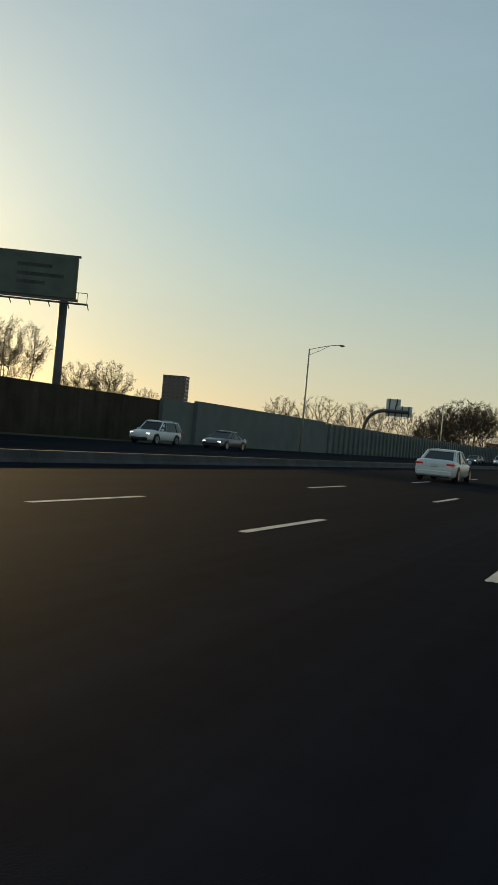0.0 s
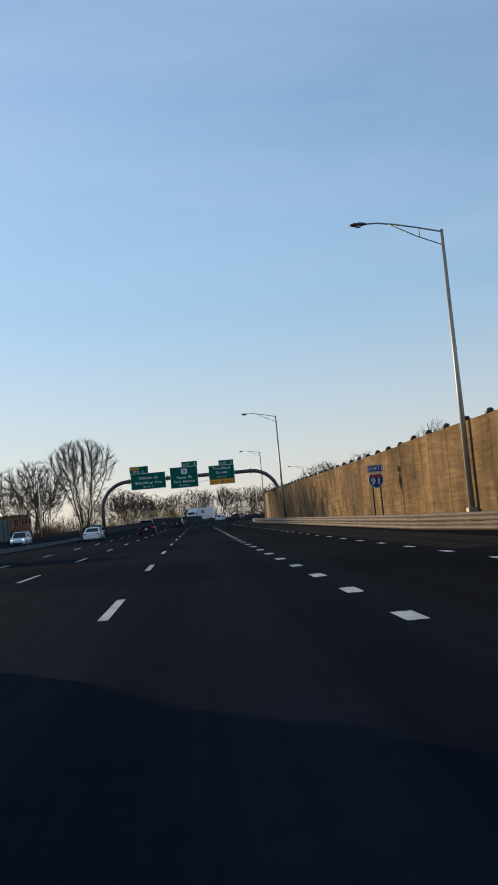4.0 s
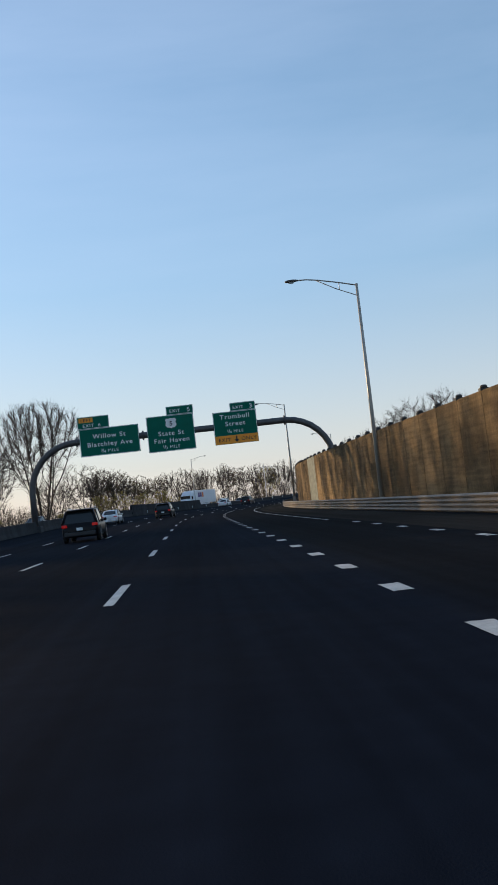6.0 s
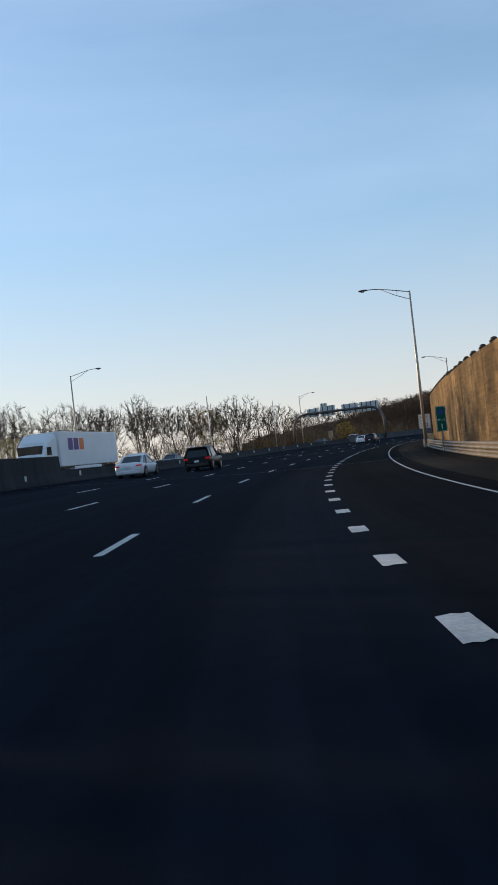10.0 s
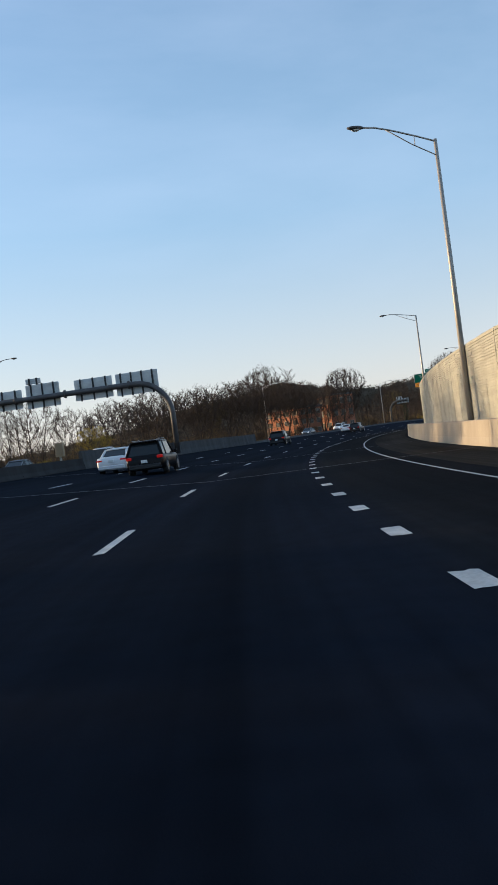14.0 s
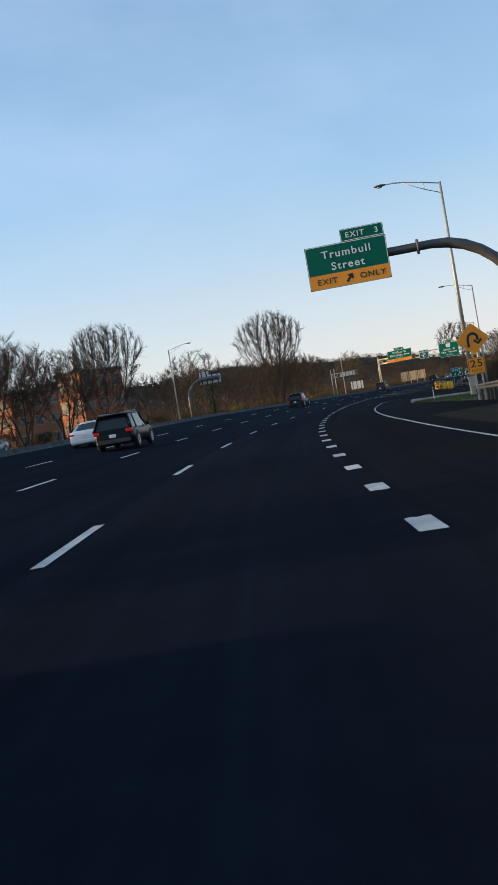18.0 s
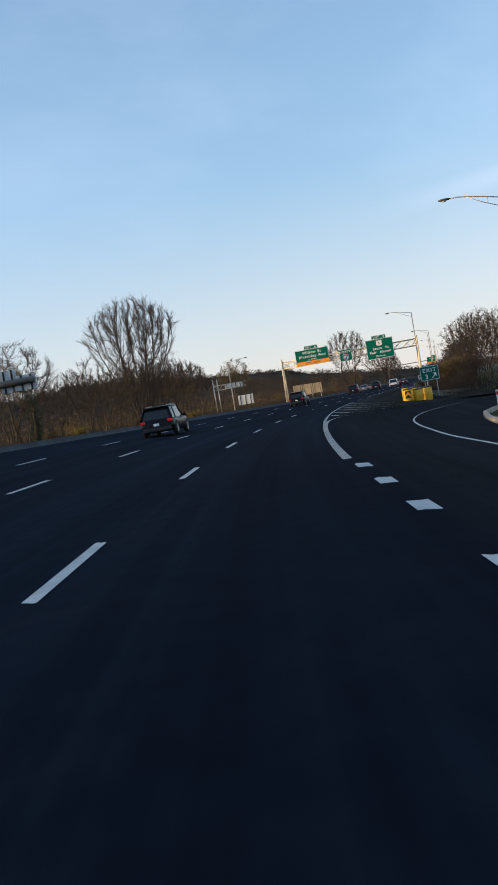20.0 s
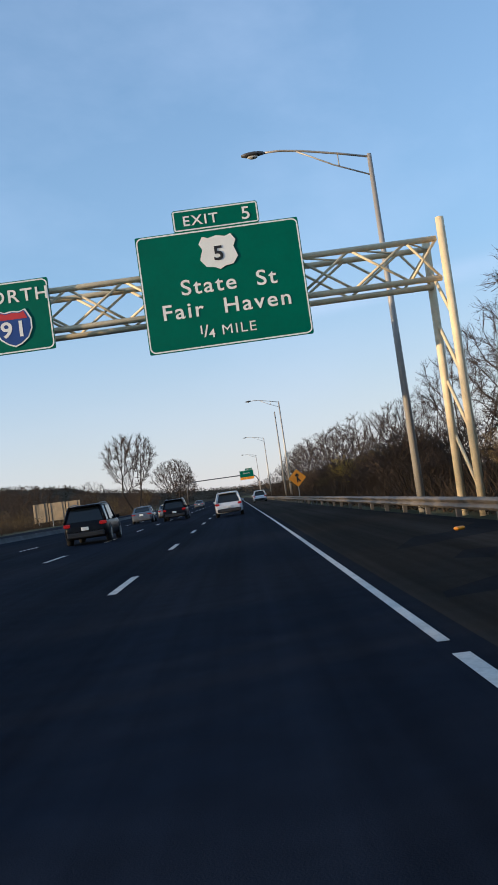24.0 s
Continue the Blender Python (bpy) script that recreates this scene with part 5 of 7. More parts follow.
# ---- crash barrels ----
def crash_barrel(chevron):
    b = thing("crash_barrel", Matrix.Identity(4), "yellow sand-filled crash barrel with a dark lid", "crash barrel", "barrels at the gore")
    prof = [(0.4, 0), (0.43, 0.05), (0.43, 0.42), (0.445, 0.45), (0.43, 0.48), (0.435, 0.86), (0.42, 0.9)]
    part("drum", loft("drum", [[(r * math.cos(2 * math.pi * k / 18), r * math.sin(2 * math.pi * k / 18), z) for k in range(18)] for r, z in prof], BARREL, True), BARREL, b)
    lid = [(0.455, 0.885), (0.455, 0.93), (0.36, 0.97), (0.05, 1.0)]
    part("lid", loft("lid", [[(r * math.cos(2 * math.pi * k / 18), r * math.sin(2 * math.pi * k / 18), z) for k in range(18)] for r, z in lid], PLASTIC, True), PLASTIC, b)
    if chevron:
        p = part("marker_plate", boxed(-0.26, 0.26, -0.48, -0.45, 0.24, 0.8, 0.01), BLACKM, b)
        for zz in (0.38,):
            bm = bmesh.new()
            bm.faces.new([bm.verts.new(c) for c in ((-0.25, -0.485, zz - 0.08), (0, -0.485, zz + 0.14), (0.25, -0.485, zz - 0.08), (0.25, -0.485, zz + 0.14), (0, -0.485, zz + 0.36), (-0.25, -0.485, zz + 0.14))])
            part("chevron", bm, YELLOW, p)
    return b


cb = crash_barrel(True)
TALL = Matrix.Diagonal((1, 1, 1.16, 1))
cb.matrix_basis = at(885.4, 8.75) @ TALL
cb2 = crash_barrel(False)
cb2.matrix_basis = at(885.9, 9.62) @ TALL
for u, d in ((886.9, 10.5), (887.2, 8.6), (887.0, 9.55), (888.3, 10.45), (888.5, 9.4)):
    copy_thing(cb2, at(u, d) @ TALL)
# a low marker with two round reflectors behind the guard rail
dm = thing("reflector_post", at(910.2, 10.45, -0.6), "thin steel post with two small white round reflectors", "reflector post")
part("post", boxed(-0.03, 0.03, -0.015, 0.015, -0.3, 1.2), GALV, dm)
for zz in (0.92, 1.1):
    bm = bmesh.new()
    bmesh.ops.create_cone(bm, cap_ends=True, segments=14, radius1=0.075, radius2=0.075, depth=0.02, matrix=Matrix.Translation((0, -0.026, zz)) @ Matrix.Rotation(math.pi / 2, 4, "X"))
    part("reflector", bm, WHITE, dm)

# ---- vehicles ----
def ring_section(y, pts):
    """A closed ring across a vehicle from half-section points (x, z), bottom to top."""
    return [(x, y, z) for x, z in pts] + [(-x, y, z) for x, z in pts[::-1]]


def wheel(parent, x, y, r, w):
    wh = part("wheel", loft("wheel", [[(x + sx * w / 2, y + rr * math.cos(2 * math.pi * k / 18), r + rr * math.sin(2 * math.pi * k / 18)) for k in range(18)] for sx, rr in ((-1, r * 0.92), (-0.7, r), (0.7, r), (1, r * 0.92))], TYRE, True), TYRE, parent)
    side = 1 if x > 0 else -1
    part("rim", loft("rim", [[(x + side * (w / 2 + o), y + rr * math.cos(2 * math.pi * k / 14), r + rr * math.sin(2 * math.pi * k / 14)) for k in range(14)] for o, rr in ((-0.05, r * 0.68), (0.008, r * 0.66), (0.0, r * 0.2))], RIM), RIM, wh)


def car(kind, paint, label, m, lights_on=False):
    """A passenger car at the origin, nose along +y."""
    c = thing("car", m, label, "car", "traffic")
    suv = kind == "suv"
    L, W, H = (4.85, 0.97, 1.7) if suv else (4.75, 0.92, 1.43)
    r = 0.37 if suv else 0.33
    belt = 1.0 if suv else 0.88
    hood = belt + 0.03 if suv else belt - 0.02
    zb = 0.26 if suv else 0.2
    secs = []
    deck = 1.02 if suv else 0.98
    for y, w, z0, zt in ((-L / 2, 0.8, zb + 0.2, deck - 0.3), (-L / 2 + 0.06, 0.9, zb + 0.05, deck - 0.06), (-L / 2 + 0.3, 0.98, zb, deck), (-L * 0.3, 1.0, zb, belt + 0.04), (0, 1.0, zb, belt + 0.02), (L * 0.2, 1.0, zb, belt), (L * 0.3, 0.99, zb, hood), (L * 0.42, 0.95, zb, hood - 0.1),
                        (L / 2 - 0.08, 0.85, zb + 0.03, hood - 0.22), (L / 2, 0.68, zb + 0.15, hood - 0.34)):
        w *= W
        secs.append(ring_section(y, [(w * 0.86, z0), (w * 0.98, z0 + 0.12), (w, z0 + (zt - z0) * 0.45), (w * 0.985, zt - 0.16), (w * 0.93, zt - 0.04), (w * 0.6, zt + 0.01)]))
    body = part("body", loft("body", secs, paint, True), paint, c)
    body.data.polygons.foreach_set("use_smooth", [True] * len(body.data.polygons))
    # greenhouse: glass with a painted roof and pillars
    if suv:
        base = ((-L / 2 + 0.1, 0.92), (-L * 0.3, 0.96), (0.2, 0.96), (L * 0.23, 0.88))
        roof = ((-L / 2 + 0.5, 0.7), (-L * 0.27, 0.77), (0.0, 0.78), (L * 0.07, 0.72))
    else:
        base = ((-L / 2 + 0.55, 0.86), (-L * 0.2, 0.93), (0.2, 0.93), (L * 0.26, 0.84))
        roof = ((-L * 0.19, 0.68), (-L * 0.1, 0.73), (0.0, 0.74), (L * 0.06, 0.7))
    zr = H - 0.06
    gs = []
    for (yb, wb), (yr, wr) in zip(base, roof):
        gs.append([(wb * W, yb, belt - 0.05), (wr * W, yr, zr), (-wr * W, yr, zr), (-wb * W, yb, belt - 0.05)])
    part("cabin", loft("cabin", gs, paint), paint, c)

    def pane(name, quad, inset=0.07):
        q = [Vector(p) for p in quad]
        mid_ = sum(q, Vector()) / 4
        nrm = (q[1] - q[0]).cross(q[3] - q[0]).normalized()
        if nrm.dot(mid_ - Vector((0, 0, 0.9))) < 0:
            nrm = -nrm
        q = [p + (mid_ - p) * inset for p in q]
        v = [p + nrm * 0.014 for p in q] + [p - nrm * 0.01 for p in q]
        part(name, pydata(name, v, [(0, 1, 2, 3), (7, 6, 5, 4), (0, 4, 5, 1), (1, 5, 6, 2), (2, 6, 7, 3), (3, 7, 4, 0)], GLASS), GLASS, c)

    pane("rear_window", gs[0], 0.13)
    pane("windscreen", gs[-1])
    for i in range(len(gs) - 1):
        pane("side_window", (gs[i][0], gs[i + 1][0], gs[i + 1][1], gs[i][1]))
        pane("side_window", (gs[i][3], gs[i + 1][3], gs[i + 1][2], gs[i][2]))
    rs = []
    for (yr, wr), dz in zip(((roof[0][0] - 0.08, roof[0][1] - 0.02), *roof[1:3], (roof[3][0] + 0.1, roof[3][1])), (0.0, 0.05, 0.06, 0.0)):
        w = wr * W + 0.02
        rs.append([(w, yr, zr - 0.02), (w * 0.93, yr, zr + 0.03 + dz * 0.6), (w * 0.5, yr, zr + 0.04 + dz), (-w * 0.5, yr, zr + 0.04 + dz), (-w * 0.93, yr, zr + 0.03 + dz * 0.6), (-w, yr, zr - 0.02)])
    part("roof", loft("roof", rs, paint, True), paint, c)
    for sx in (1, -1):
        for i, nm in ((0, "rear_pillar"), (1, "side_pillar"), (3, "front_pillar")):
            (yb, wb), (yr, wr) = base[i], roof[i]
            tube(nm, [(sx * (wb * W + 0.012), yb, belt - 0.04), (sx * (wr * W + 0.012), yr, zr)], 0.055 if i != 1 else 0.035, paint if i != 1 else PLASTIC, c, 6)
    # lamps, bumpers, plate
    zl = belt - 0.12 if suv else belt - 0.1
    for sx in (1, -1):
        inner, half_h = (0.66, 0.075) if suv else (0.56, 0.045)
        part("tail_light", boxed(min(sx * inner, sx * 0.95) * W, max(sx * inner, sx * 0.95) * W, -L / 2 - 0.01, -L / 2 + 0.3, zl - half_h, zl + half_h, 0.03), TAIL, c, "red tail light")
        part("head_light", boxed(min(sx * 0.5, sx * 0.82) * W, max(sx * 0.5, sx * 0.82) * W, L / 2 - 0.3, L / 2 - 0.05, hood - 0.36, hood - 0.22, 0.03), HEAD if lights_on else LENS, c, "headlight")
        part("mirror", boxed(min(sx * 0.96, sx * 1.14) * W, max(sx * 0.96, sx * 1.14) * W, L * 0.17, L * 0.17 + 0.12, belt - 0.02, belt + 0.14, 0.03), paint, c)
        for y in (-L * 0.3, L * 0.31):
            part("wheel_arch", loft("wheel_arch", [[(sx * (W + o), y + (r + 0.07) * math.cos(math.pi * k / 12), max(zb, r + (r + 0.07) * math.sin(math.pi * k / 12) * (1 if k not in (0, 12) else 0))) for k in range(13)] for o in (-0.2, 0.006)], PLASTIC), PLASTIC, c)
            wheel(c, sx * (W - 0.1), y, r, 0.23)
    part("rear_bumper", boxed(-W * 0.84, W * 0.84, -L / 2 - 0.05, -L / 2 + 0.2, zb + 0.06, zb + 0.3, 0.05), PLASTIC if suv else paint, c)
    part("front_bumper", boxed(-W * 0.7, W * 0.7, L / 2 - 0.16, L / 2 + 0.02, zb + 0.02, zb + 0.22, 0.04), PLASTIC, c)
    part("number_plate", boxed(-0.16, 0.16, -L / 2 - 0.065, -L / 2 - 0.03, (0.62 if suv else 0.66), (0.77 if suv else 0.81), 0.008), WHITE, c, "plain number plate")
    if suv:
        for sx in (1, -1):
            tube("roof_rail", [(sx * 0.66 * W, roof[0][0] + 0.1, zr + 0.1), (sx * 0.68 * W, 0, zr + 0.14), (sx * 0.66 * W, roof[3][0], zr + 0.08)], 0.02, GALV, c, 6)
        part("rear_spoiler", boxed(-0.7 * W, 0.7 * W, roof[0][0] - 0.22, roof[0][0] + 0.1, zr - 0.01, zr + 0.04, 0.015), paint, c)
    return c


white_suv = car("suv", CARWHITE, "white SUV with lit red tail lights, seen from behind", at(288.0, 5.6))
white_sedan = car("sedan", CARWHITE, "white saloon car in an inner lane", at(465.0, -8.2))
black_suv = car("suv", CARBLACK, "black SUV with red tail lights in an inner lane", at(478.0, -4.0))
dark_car = car("sedan", CARGREY, "dark grey saloon car further along the road", at(1105, -5.4))
red_car = car("sedan", CARRED, "dark red saloon car in an inner lane", at(318, -4.6))
for src, u, d in ((white_sedan, 232, -6.9), (white_sedan, 287, -7.3), (white_sedan, 406, -9.6), (dark_car, 352, -9.6), (white_sedan, 549, -9.6), (white_sedan, 666, -7.6), (white_sedan, 739, -9.2), (white_sedan, 790, -9.6),
                  (black_suv, 419, -4.6), (black_suv, 556, -6.6), (black_suv, 660, -4.4), (black_suv, 722, -5.4), (black_suv, 782, -5.8), (black_suv, 853, -5.9), (black_suv, 914, -5.5), (black_suv, 969.5, -4.5), (dark_car, 1008, -6.2), (black_suv, 1003, -3.0), (white_suv, 993, 1.5), (red_car, 1030, 1.7), (dark_car, 1026, -5.5), (white_suv, 1060, 5.4)):
    copy_thing(src, at(u, d))
oncoming = car("sedan", CARGREY, "dark saloon car coming the other way with headlights lit", at(252.6, -28, zg(254, -13.6), 180), True)
oncoming_w = car("suv", CARWHITE, "white SUV coming the other way with headlights lit", at(247.5, -31.2, zg(247, -13.6), 180), True)
for src, u, d in ((oncoming, 345, -24), (oncoming_w, 352, -20.5), (oncoming, 372, -27.5), (oncoming_w, 420, -20), (oncoming, 410, -24), (oncoming, 470, -17.5), (oncoming_w, 575, -17.5), (oncoming, 600, -21), (oncoming, 690, -24), (oncoming_w, 702, -20.5), (oncoming, 800, -21), (oncoming_w, 830, -24.5), (oncoming, 930, -28)):
    copy_thing(src, at(u, d, zg(u, -13.6), 180))


def lorry(m):
    """An articulated lorry with a white box trailer, nose along +y."""
    t = thing("articulated_lorry", m, "white articulated lorry with a long box trailer, coming the other way", "lorry", "traffic")
    part("trailer_box", boxed(-1.28, 1.28, -11.5, 3.6, 1.15, 4.05, 0.04), TRAILER, t, "long white box trailer")
    for k in range(3):
        x = 1.29
        part("livery_block", boxed(1.281, 1.292, 1.7 - 1.35 * k - 1.1, 1.7 - 1.35 * k, 2.5, 3.5, 0.0), PURPLE if k < 2 else ORANGE, t)
        part("livery_block", boxed(-1.292, -1.281, 1.7 - 1.35 * k - 1.1, 1.7 - 1.35 * k, 2.5, 3.5, 0.0), PURPLE if k < 2 else ORANGE, t)
    part("side_skirt", boxed(-1.24, 1.24, -6.5, 0.5, 0.45, 1.1, 0.03), TRAILER, t)
    secs = []
    for y, w, z0, z1 in ((4.1, 1.22, 0.75, 3.9), (5.2, 1.24, 0.5, 3.85), (6.3, 1.22, 0.5, 3.2), (6.9, 1.18, 0.5, 2.2), (8.2, 1.1, 0.5, 1.75), (8.5, 1.0, 0.55, 1.4)):
        secs.append(ring_section(y, [(w * 0.95, z0), (w, z0 + 0.3), (w, z1 - 0.4), (w * 0.85, z1), (w * 0.3, z1 + 0.04)]))
    cab = part("cab", loft("cab", secs, TRAILER, False), TRAILER, t, "white tractor cab")
    part("windscreen", boxed(-1.02, 1.02, 6.3, 6.86, 2.2, 2.95, 0.05), GLASS, cab)
    for sx in (1, -1):
        part("side_window", boxed(min(sx * 1.2, sx * 1.25), max(sx * 1.2, sx * 1.25), 5.4, 6.3, 2.15, 2.8, 0.0), GLASS, cab)
        part("head_light", boxed(min(sx * 0.6, sx * 1.0), max(sx * 0.6, sx * 1.0), 8.3, 8.48, 0.95, 1.2, 0.03), HEAD, cab)
        for y in (7.3, 4.6, 3.3, -9.2, -10.4):
            wheel(t, sx * 1.05, y, 0.5, 0.35)
    part("grille", boxed(-0.55, 0.55, 8.4, 8.54, 0.7, 1.5, 0.04), PLASTIC, cab)
    part("bumper", boxed(-1.15, 1.15, 8.3, 8.6, 0.35, 0.7, 0.05), GALV, cab)
    return t


lorry(at(565.0, -20.8, zg(560, -13.6), 180))

# ---- buildings, billboard, hills ----
bb = thing("billboard", at(262.0, -55.0, 0.0, 28), "tall billboard on a single dark post, its face in shade", "billboard")
tube("post", [(3.2, 0.4, -0.5), (3.2, 0.4, 13.0)], 0.42, DARKTUBE, bb, 12)
part("panel", boxed(-9.5, 4.4, -0.25, 0.25, 13.1, 17.2, 0.05), BOARDM, bb, "dark poster panel")
part("panel_frame", boxed(-9.7, 4.6, -0.15, 0.15, 12.85, 13.1), DARKTUBE, bb)
part("panel_frame", boxed(-9.7, 4.6, -0.15, 0.15, 17.2, 17.4), DARKTUBE, bb)
part("walkway", boxed(-9.7, 5.6, -1.1, -0.3, 12.55, 12.65), DARKTUBE, bb)
for i in range(9):
    x = -9.5 + 1.9 * i
    tube("bracket", [(x, 0.2, 12.2), (x, -1.1, 12.6)], 0.05, DARKTUBE, bb, 6)
for x in (4.7, 5.6):
    tube("walkway_post", [(x, -0.7, 12.6), (x, -0.7, 13.7)], 0.03, DARKTUBE, bb, 6)
tube("walkway_rail", [(4.4, -0.7, 13.7), (5.6, -0.7, 13.7)], 0.03, DARKTUBE, bb, 6)
for z, w in ((15.9, 3.4), (15.0, 4.6), (14.2, 2.8)):
    part("illegible_line", boxed(-1.5, -1.5 + w, -0.262, -0.252, z, z + 0.35), CONCRETE_D, bb)


def block_building(name, label, m, w, l, h, storeys, bays, material, parapet=0.5, side_bays=3):
    """A block with recessed windows, its long front along local x facing -y."""
    b = thing(name, m, label, "building")
    part("wall", boxed(-w / 2, w / 2, 0, l, -1, h, 0.05), material, b)
    part("roof", boxed(-w / 2 - 0.2, w / 2 + 0.2, -0.2, l + 0.2, h, h + parapet, 0.03), ROOFM, b)
    fh = h / storeys
    for s in range(storeys):
        for k in range(bays):
            x = -w / 2 + w * (k + 0.5) / bays
            ww = w / bays * 0.28
            win = part("window", boxed(x - ww, x + ww, -0.06, 0.02, fh * (s + 0.28), fh * (s + 0.8)), CONCRETE, b)
            part("pane", boxed(x - ww * 0.88, x + ww * 0.88, -0.075, -0.061, fh * (s + 0.31), fh * (s + 0.77)), WINDARK, win)
        for k in range(side_bays):
            y = l * (k + 0.5) / side_bays
            ww = l / side_bays * 0.28
            win = part("window", boxed(w / 2 - 0.02, w / 2 + 0.06, y - ww, y + ww, fh * (s + 0.28), fh * (s + 0.8)), CONCRETE, b)
            part("pane", boxed(w / 2 + 0.061, w / 2 + 0.075, y - ww * 0.88, y + ww * 0.88, fh * (s + 0.31), fh * (s + 0.77)), WINDARK, win)
    return b


block_building("office_tower", "distant dark office tower with rows of windows", at(672, -545, 0, 45), 22, 16, 51, 14, 5, TOWERM)
block_building("brick_house", "small red brick house among bare trees, sunlit", at(548, -72, 0.2, 6), 8, 8, 6.5, 2, 3, BRICK)
block_building("brick_building", "low red brick building among bare trees, sunlit", at(853, -51.5, 0.8, -20), 14, 9, 7.8, 3, 4, BRICK)
block_building("brick_building", "red brick block with a flat roof behind bare trees", at(874, -49.0, 0.8, -24), 6.5, 9, 11.0, 3, 2, BRICK)

ridge = [(1500, -980, 18), (1640, -860, 42), (1720, -770, 68), (1800, -650, 86), (1845, -590, 70), (1885, -535, 60), (1920, -470, 72), (1990, -390, 62), (2120, -320, 55), (2240, -260, 50), (2290, -150, 30), (2330, -20, 16), (2360, 120, 10)]
rv = []
ncross = 15
path = []
for i in range(len(ridge) - 1):
    for k in range(8):
        s = k / 8
        path.append([a * (1 - s) + b * s for a, b in zip(ridge[i], ridge[i + 1])])
rows = []
for i, (u, d, h) in enumerate(path):
    c = R(u, d)
    q = R(path[min(i + 1, len(path) - 1)][0], path[min(i + 1, len(path) - 1)][1]) - R(path[max(i - 1, 0)][0], path[max(i - 1, 0)][1])
    q.normalize()
    side = Vector((q.y, -q.x, 0))
    row = []
    for k in range(ncross):
        s = -1 + 2 * k / (ncross - 1)
        p = c + side * s * 260
        g = math.exp(-3.2 * s * s) - math.exp(-3.2)
        n = noise.noise(Vector((p.x * 0.02, p.y * 0.02, 0))) * 7 + noise.noise(Vector((p.x * 0.09, p.y * 0.09, 3))) * 3.5
        row.append((p.x, p.y, -2 + h * g + n * min(1, g * 2)))
    rows.append(row)
hill = part("backdrop_hill", strip("backdrop_hill", rows, WOODS, True), WOODS)
tagged(hill, "wooded brown hill on the horizon", "hill", kind="structure")

v, f = [], []
rnd = random.Random(3)
for k in range(9000):
    i, c = rnd.randrange(len(rows) - 1), rnd.randrange(2, ncross - 3)
    a, b = rnd.random(), rnd.random()
    p = (Vector(rows[i][c]) * (1 - a) + Vector(rows[i + 1][c]) * a) * (1 - b) + (Vector(rows[i][c + 1]) * (1 - a) + Vector(rows[i + 1][c + 1]) * a) * b
    h = rnd.uniform(3, 7)
    for _ in range(7):
        c = p + Vector((rnd.uniform(-3, 3), rnd.uniform(-3, 3), h * rnd.uniform(0.2, 1.0)))
        q = [Vector((rnd.uniform(-1, 1), rnd.uniform(-1, 1), rnd.uniform(-1, 1))) * 1.3 for _ in range(3)]
        i0 = len(v)
        v += [c + e for e in q]
        f.append((i0, i0 + 1, i0 + 2))
hw = part("hill_woods", pydata("hill_woods", v, f, WOODS), WOODS)
tagged(hw, "bare brown woods covering the distant hill", "woods", kind="stuff")

# ---- trees ----
def grow(rnd, segs, twigs, p, way_, length, r, level, maxlev, spread, up):
    n = 3
    pts, radii = [Vector(p)], [r]
    w = Vector(way_)
    for i in range(n):
        w = (w + Vector((rnd.uniform(-1, 1), rnd.uniform(-1, 1), rnd.uniform(-0.6, 1) * up)) * 0.16).normalized()
        pts.append(pts[-1] + w * length / n)
        radii.append(r * (1 - 0.38 * (i + 1) / n))
    (segs if level < 3 else twigs).append((pts, radii))
    if level >= maxlev:
        return
    kids = rnd.choice((3, 3, 4)) if level else rnd.choice((4, 5, 6))
    for k in range(kids):
        s = rnd.uniform(0.35, 1.0) if k else 1.0
        i = min(n - 1, int(s * n))
        f = s * n - i
        q = pts[i] * (1 - f) + pts[i + 1] * f
        a = rnd.uniform(0, 2 * math.pi)
        side = Vector((math.cos(a), math.sin(a), rnd.uniform(0.0, 0.6)))
        nw = (w * (1 - spread) + side * spread).normalized()
        grow(rnd, segs, twigs, q, nw, length * rnd.uniform(0.55, 0.8), radii[i] * rnd.uniform(0.5, 0.68), level + 1, maxlev, spread, up)


